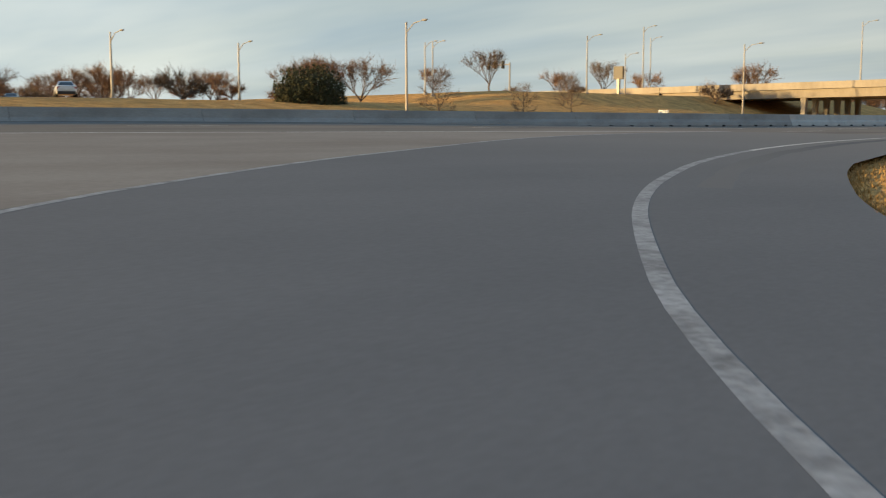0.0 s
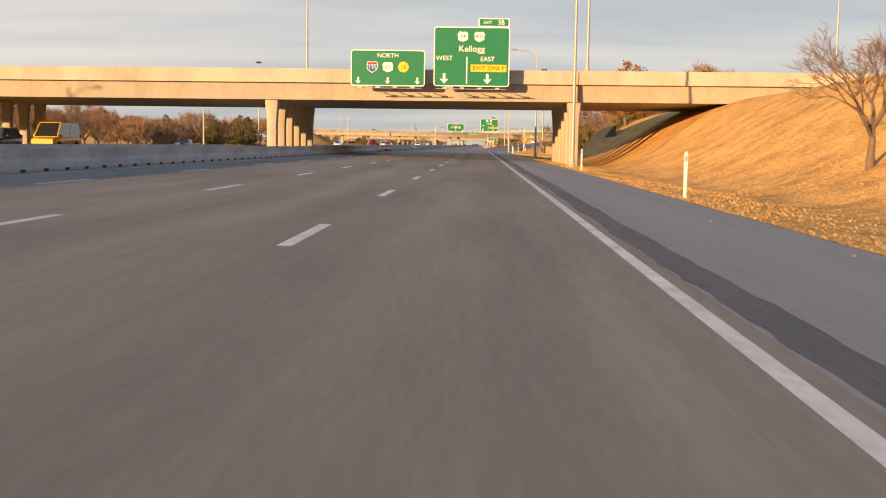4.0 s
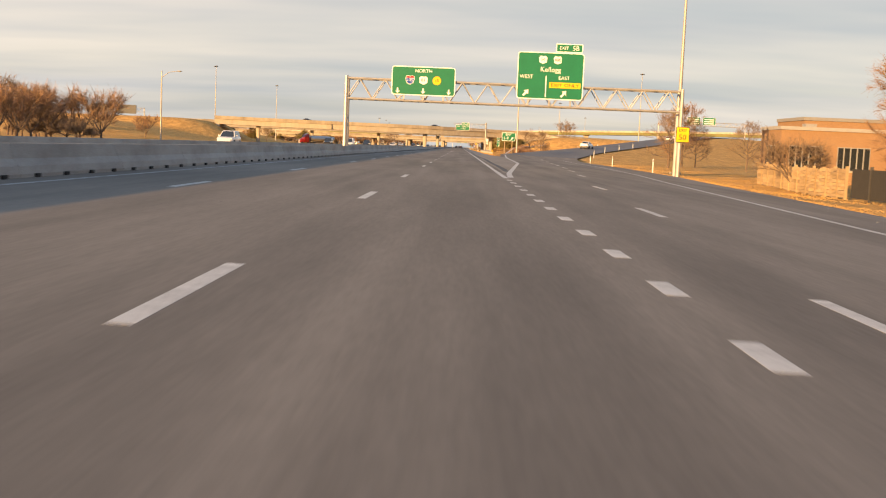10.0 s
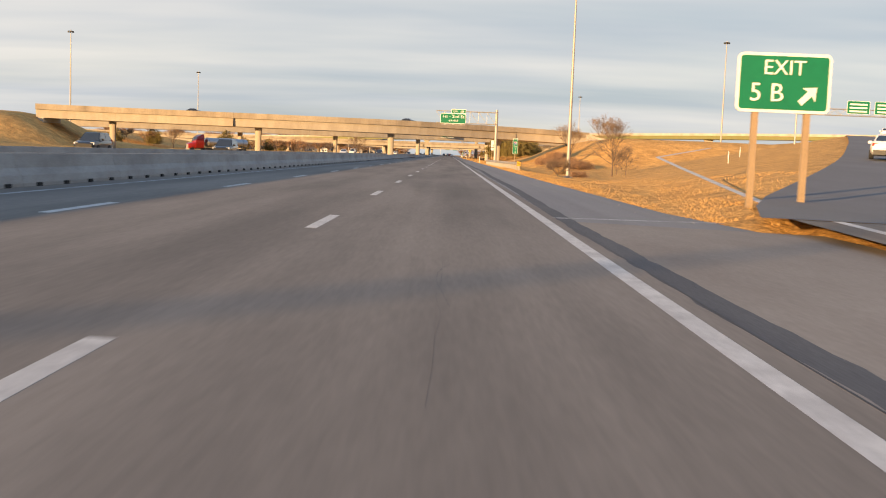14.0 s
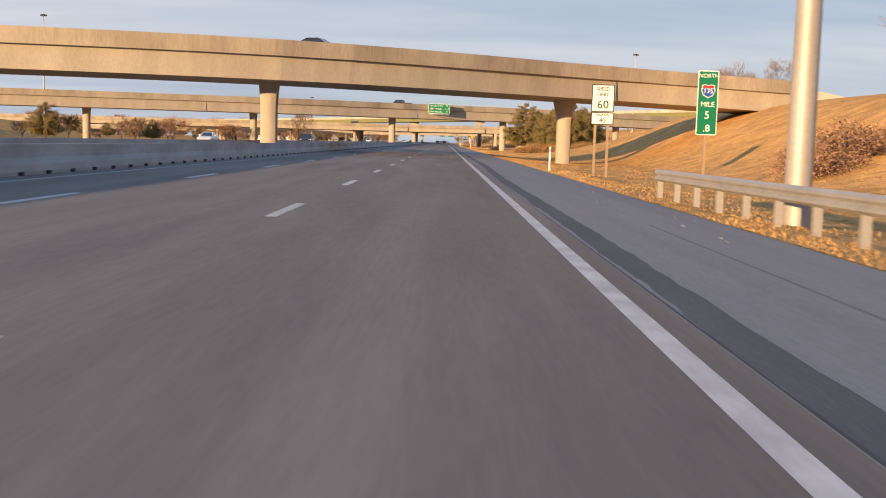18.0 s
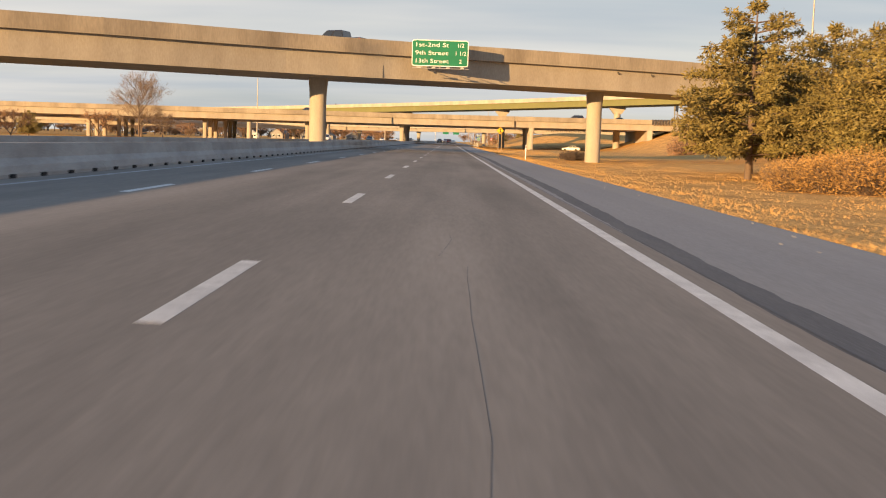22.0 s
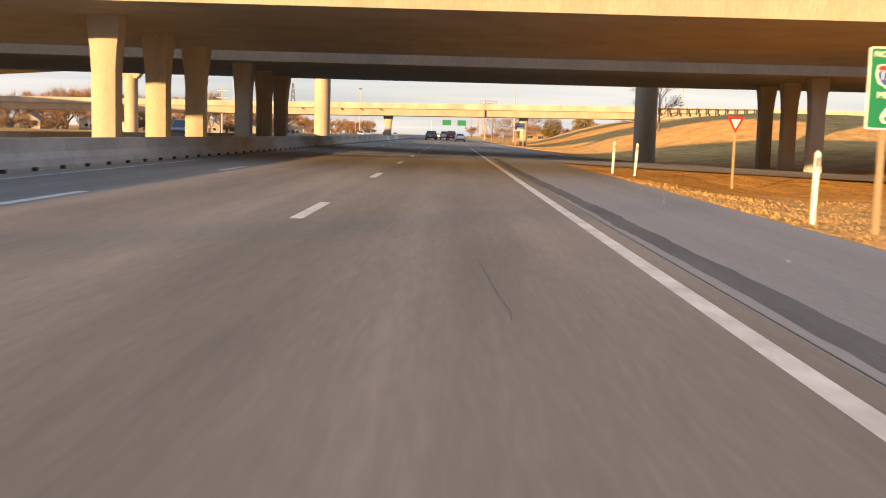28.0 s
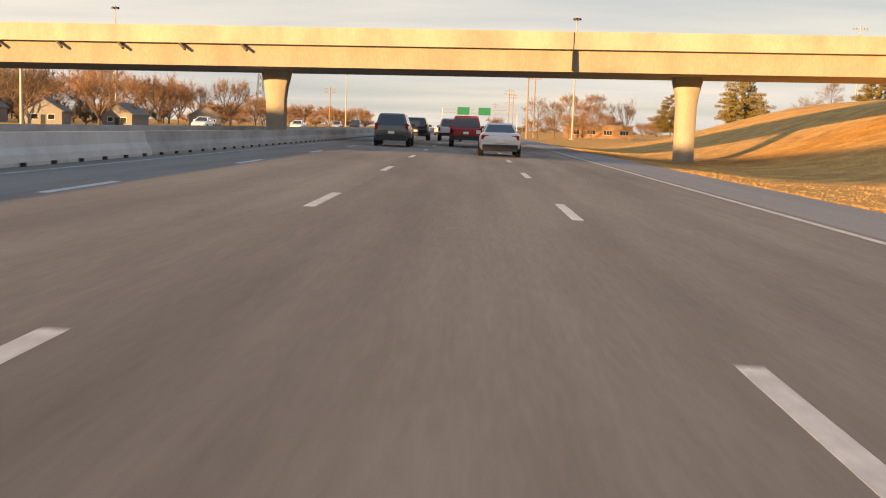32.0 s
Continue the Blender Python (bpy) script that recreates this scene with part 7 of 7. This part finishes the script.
def house(x, y, turn, w, d, h, mat, label, roof=M_ROOF):
    g = thing("house", label, "house", (x, y, ground_z(x, y) - 0.1), turn)
    part("wall", Shape().extrude_y([(-w / 2, 0), (w / 2, 0), (w / 2, h), (0, h + w * 0.32), (-w / 2, h)], -d / 2, d / 2), mat, g)
    r = Shape()
    for s in (-1, 1):
        r.hexa([(0, -d / 2 - 0.3, h + w * 0.32), (s * (w / 2 + 0.35), -d / 2 - 0.3, h - 0.22), (s * (w / 2 + 0.35), d / 2 + 0.3, h - 0.22), (0, d / 2 + 0.3, h + w * 0.32),
                (0, -d / 2 - 0.3, h + w * 0.32 + 0.18), (s * (w / 2 + 0.35), -d / 2 - 0.3, h - 0.04), (s * (w / 2 + 0.35), d / 2 + 0.3, h - 0.04), (0, d / 2 + 0.3, h + w * 0.32 + 0.18)])
    part("roof", r, roof, g)
    for x0 in (-w * 0.32, w * 0.12):
        wi = part("window", Shape().box(x0, x0 + w * 0.2, -d / 2 - 0.05, -d / 2 + 0.05, h * 0.35, h * 0.75), M_WHITE, g)
        part("pane", Shape().box(x0 + 0.08, x0 + w * 0.2 - 0.08, -d / 2 - 0.065, -d / 2 - 0.052, h * 0.35 + 0.08, h * 0.75 - 0.08), M_GLASS, wi)
    part("door", Shape().box(-w * 0.06, w * 0.06, -d / 2 - 0.06, -d / 2 + 0.05, 0.1, h * 0.7), M_CHROME, g)
    part("chimney", Shape().box(w * 0.2, w * 0.2 + 0.6, 0.5, 1.1, h, h + w * 0.35), M_BRICK, g)
    return g


for k, (x, y, w, d, h, t) in enumerate(((-72, 1368, 7, 8, 2.9, 10), (-86, 1372, 8, 8, 3.2, -15), (-98, 1365, 6.5, 7, 2.8, 5), (-110, 1378, 8, 9, 3.4, 20), (-62, 1378, 6.5, 7, 2.7, -8), (-124, 1370, 7, 8, 3, 0), (-52, 1395, 7, 8, 2.8, 14),
                                        (-140, 1382, 9, 8, 3.2, 8), (-158, 1376, 7.5, 8, 3, -10))):
    house(x * 1.06, y + 24, t, w * 0.9, d, h * 0.85, M_HOUSE if k != 2 else M_WHITE, "small pale house with a pitched roof by the wood")
for x, y, w, d, h, label in ((54, 1392, 24, 14, 2.6, "low brick building beyond the pines"), (30, 1470, 16, 10, 3.0, "low brick building by the road"), (98, 1400, 30, 14, 2.6, "long low brick building beyond the trees")):
    g = thing("brick_building", label, "building", (x, y, ground_z(x, y)))
    part("wall", Shape().box(-w / 2, w / 2, -d / 2, d / 2, -0.6, h), M_BRICK, g)
    part("roof", Shape().box(-w / 2 - 0.3, w / 2 + 0.3, -d / 2 - 0.3, d / 2 + 0.3, h, h + 0.3), M_ROOF, g)
    for k in range(int(w / 4)):
        window_bank(g, -w / 2 + 1 + 4 * k, -d / 2, 0.9, 2.0, 1.1, 3)


def utility_pole(x, y, h, arms=2, steel=False, turn=0.0):
    p = thing("utility_pole", "tall steel power pole with cross-arms" if steel else "wooden utility pole with cross-arms", "utility pole", (x, y, ground_z(x, y)), turn, group="power line")
    part("pole", Shape().tube((0, 0, -0.5), (0, 0, h), 0.26 if steel else 0.17, 0.12, 10), M_POLE if steel else M_WOOD, p, rounded=True)
    for k in range(arms):
        z = h - 0.7 - (1.9 if steel else 0.9) * k
        part("cross_arm", Shape().box(-1.5, 1.5, -0.07, 0.07, z - 0.07, z + 0.07), M_POLE if steel else M_WOOD, p)
        for s in (-1.35, 1.35, -0.75, 0.75):
            part("insulator", Shape().lathe(s, 0, [(z + 0.07, 0.05, 0.05), (z + 0.16, 0.08, 0.08), (z + 0.3, 0.03, 0.03)], 8), M_CHROME, p)
    return p


for x, y, h, st in ((75, 1420, 24, True), (8.5, 1395, 13, False), (13, 1450, 15, False), (10, 1530, 14, False), (14, 1600, 15, False), (-64, 1352, 12.5, True), (16, 1700, 15, False), (-22 - 20, 1510, 12, False), (12, 1800, 16, False)):
    utility_pole(x, y, h, 3 if st else 2, st)
# lattice tower in the far left
tw = thing("lattice_tower", "distant steel lattice tower", "tower", (-88, 1640, -0.4))
for sx in (-1, 1):
    for sy in (-1, 1):
        part("leg", Shape().tube((sx * 2.2, sy * 2.2, 0), (sx * 0.35, sy * 0.35, 27), 0.12, 0.08, 5), M_DARKSTEEL, tw)
lat = Shape()
for k in range(9):
    a, b = 2.2 - 1.85 * k / 9, 2.2 - 1.85 * (k + 1) / 9
    z0, z1 = 3 * k, 3 * k + 3
    for s in (-1, 1):
        lat.tube((-a, s * a, z0), (b, s * b, z1), 0.06, 0.06, 4).tube((a, s * a, z0), (-b, s * b, z1), 0.06, 0.06, 4).tube((s * a, -a, z0), (s * b, b, z1), 0.06, 0.06, 4)
part("lattice", lat, M_DARKSTEEL, tw)
# far gantry over the road ahead and one over the opposite lanes
for gx0, gx1, gy, z, back, lab in ((-11, 14, 1560, 6.2, False, "distant gantry with a green sign over the lanes")  ,):
    g = thing("sign_gantry", lab, "gantry")
    truss(g, gx0, gx1, gy, z, z + 1.2, 12, 1.0)
    for x in (gx0, gx1):
        part("leg", Shape().tube((x, gy + 0.5, -0.5), (x, gy + 0.5, z + 1.3), 0.15, 0.13, 10), M_STEEL, g)
    for k in range(2):
        x0 = gx0 + 5 + 7 * k
        part("sign_panel", Shape().box(x0, x0 + 4, gy - 0.2, gy - 0.1, z - 0.6, z + 1.9), M_SIGNBACK if back else M_SIGN, g)

# railing along the tops of the right-hand embankments
for x0, x1, ya, yb, za, zb, n in ((38, 58, 1269.6, 1268.6, 6.7, 6.95, 12), (48, 60, 1098.5, 1098, 7.2, 7.4, 18)):
    r = thing("embankment_railing", "low dark railing along the top of the embankment", "railing")
    for k in range(n):
        a = k / (n - 1)
        x, y, z = x0 + (x1 - x0) * a, ya + (yb - ya) * a, za + (zb - za) * a
        part("post", Shape().box(x - 0.12, x + 0.12, y - 0.1, y + 0.1, z - 0.6, z + 0.75), M_DARKSTEEL, r)
    part("rail", Shape().tube((x0, ya, za + 0.62), (x1, yb, zb + 0.62), 0.07, 0.07, 6), M_DARKSTEEL, r)

# back of a billboard on the bank, traffic signals and a small white sign left of the first bridge
bb = thing("billboard", "square dark billboard on a post beyond the bank", "billboard", (-88, 239.5, 5.2))
part("board", Shape().box(-0.9, 0.9, -0.2, 0.2, 2.4, 4.3), M_DARKSTEEL, bb)
part("frame", Shape().box(-1.0, 1.0, -0.12, 0.12, 2.3, 4.4), M_DARKSTEEL, bb)
part("post", Shape().box(-0.22, 0.22, -0.2, 0.2, -1.5, 2.4), M_POLE, bb)
ws = thing("small_white_sign", "small white T-shaped sign on the grass slope", "road sign", (-43.6, 189.6, ground_z(-43.6, 189.6)))
part("plate", Shape().box(-0.6, 0.6, -0.03, 0.03, 1.35, 1.75), M_WHITE, ws)
part("post", Shape().box(-0.16, 0.16, -0.05, 0.05, -0.3, 1.36), M_WHITE, ws)
sg = thing("traffic_signal", "traffic signals on a mast arm over the side street", "traffic light", (-91, 217, 2.9))
part("pole", Shape().tube((0, 0, -2), (0, 0, 6.6), 0.14, 0.11, 8), M_POLE, sg)
part("mast_arm", Shape().tube((0, 0, 6.3), (-6.5, 2, 6.5), 0.09, 0.06, 8), M_POLE, sg)
for x in (-2.0, -4.2, -6.2):
    part("signal_head", Shape().box(x - 0.2, x + 0.2, -x * 0.3 - 0.15, -x * 0.3 + 0.15, 5.8, 6.95), M_BLACK, sg)
bo = thing("billboard", "large roadside billboard beyond the flyover", "billboard", (68, 1166, 11.5), 68)
part("board", Shape().box(-2.6, 2.6, -0.25, 0.25, 1.0, 3.4), M_DARKSTEEL, bo)
for x in (-2.2, 2.2):
    part("post", Shape().box(x - 0.16, x + 0.16, -0.16, 0.16, -6, 4.2), M_DARKSTEEL, bo)
ds = thing("service_board", "pale sign board on two posts beyond the far lanes", "road sign", (-44, 395, ground_z(-44, 395)))
part("board", Shape().box(-1.9, 1.9, -0.04, 0.04, 1.6, 3.5), M_ALU, ds)
for x in (-1.3, 1.3):
    part("post", Shape().box(x - 0.08, x + 0.08, 0.04, 0.2, -0.4, 3.4), M_STEEL, ds)

# ---- dry grass standing along the pavement's edge ----
def grass_strip(y0, y1, per_metre, reach, seed, tall=0.055):
    rnd = random.Random(seed)
    sh = Shape()
    for _ in range(int((y1 - y0) * per_metre * 1.15)):
        y = rnd.uniform(y0, y1)
        d = rnd.random() ** 2 * reach + rnd.uniform(-0.12, 0.25)
        x = between(EDGE, y) + d
        z = ground_z(x, y) - 0.02 if d > 0.05 else road_z(x, y) - 0.1
        h = tall * rnd.uniform(0.5, 1.5)
        a = rnd.uniform(0, 6.28)
        lx, ly = rnd.gauss(0, h * 0.7), rnd.gauss(0, h * 0.7)
        w = rnd.uniform(0.006, 0.015)
        sh.add([(x - w * math.cos(a), y - w * math.sin(a), z), (x + w * math.cos(a), y + w * math.sin(a), z), (x + lx, y + ly, z + h)], [(0, 1, 2)])
    ob = part("verge_grass", sh, M_BLADE)
    return tagged(ob, "fringe of dry golden grass along the shoulder", "grass", kind="stuff")


for k, (a, b, n) in enumerate(((108, 150, 300), (150, 300, 130), (300, 420, 110), (420, 545, 70), (552, 700, 120), (700, 860, 120), (860, 1000, 120), (1000, 1105, 130), (1124, 1300, 110))):
    grass_strip(a, b, n, 3.2, 100 + k)
# short dry grass over the verges, lawns and banks, thicker in clumps
rnd = random.Random(9)


def turf(y0, y1, reach, per_metre, label):
    sh = Shape()
    for _ in range(int((y1 - y0) * reach * per_metre)):
        y = rnd.uniform(y0, y1)
        x = between(EDGE, y) + 0.15 + rnd.random() ** 1.3 * reach
        if 548 < y < 870 and between(EXIT_L, y) - 0.6 < x < between(EXIT_R, y) + 0.6 or 1098 < y < 1135 and x < 42:
            continue
        clump = noise.noise((x * 0.55, y * 0.22, 1)) + 0.6 * noise.noise((x * 1.7, y * 0.8, 4))
        if clump < rnd.uniform(-0.55, 0.1):
            continue
        z = ground_z(x, y) - 0.015
        h = rnd.uniform(0.035, 0.085) * (1 + 0.9 * max(0, clump))
        a, w = rnd.uniform(0, 6.28), rnd.uniform(0.010, 0.022)
        lx, ly = rnd.gauss(0, h * 0.55), rnd.gauss(0, h * 0.55)
        dx, dy = w * math.cos(a), w * math.sin(a)
        sh.add([(x - dx, y - dy, z), (x + dx, y + dy, z), (x + lx, y + ly, z + h)], [(0, 1, 2)])
    return tagged(part("grass_turf", sh, M_BLADE), label, "grass", kind="stuff")


for a, b, reach, n in ((108, 260, 12, 22), (280, 440, 13, 26), (440, 548, 14, 24), (552, 760, 13, 18), (760, 960, 14, 20), (960, 1100, 14, 18), (1136, 1330, 14, 18)):
    turf(a, b, reach, n, "short dry golden grass on the verge and lawn")
# bits of litter and gravel at the shoulder's edge
lit = Shape()
for _ in range(500):
    y = rnd.uniform(138, 1260)
    x = between(EDGE, y) - abs(rnd.gauss(0, 0.5)) - 0.05
    if 1105 < y < 1125:
        continue
    s = rnd.uniform(0.006, 0.02)
    z = (rise_z(x, y) if 535 < y < 549 else road_z(x, y)) + 0.012
    lit.hexa([(x - s, y - s, z), (x + s, y - s * 0.8, z), (x + s, y + s, z), (x - s * 0.7, y + s, z), (x - s * 0.5, y - s * 0.5, z + s), (x + s * 0.5, y - s * 0.5, z + s), (x + s * 0.5, y + s * 0.5, z + s * 0.8), (x - s * 0.5, y + s * 0.5, z + s)])
tagged(part("shoulder_gravel", lit, M_SHOULDER), "loose gravel along the edge of the shoulder", "gravel", kind="stuff")
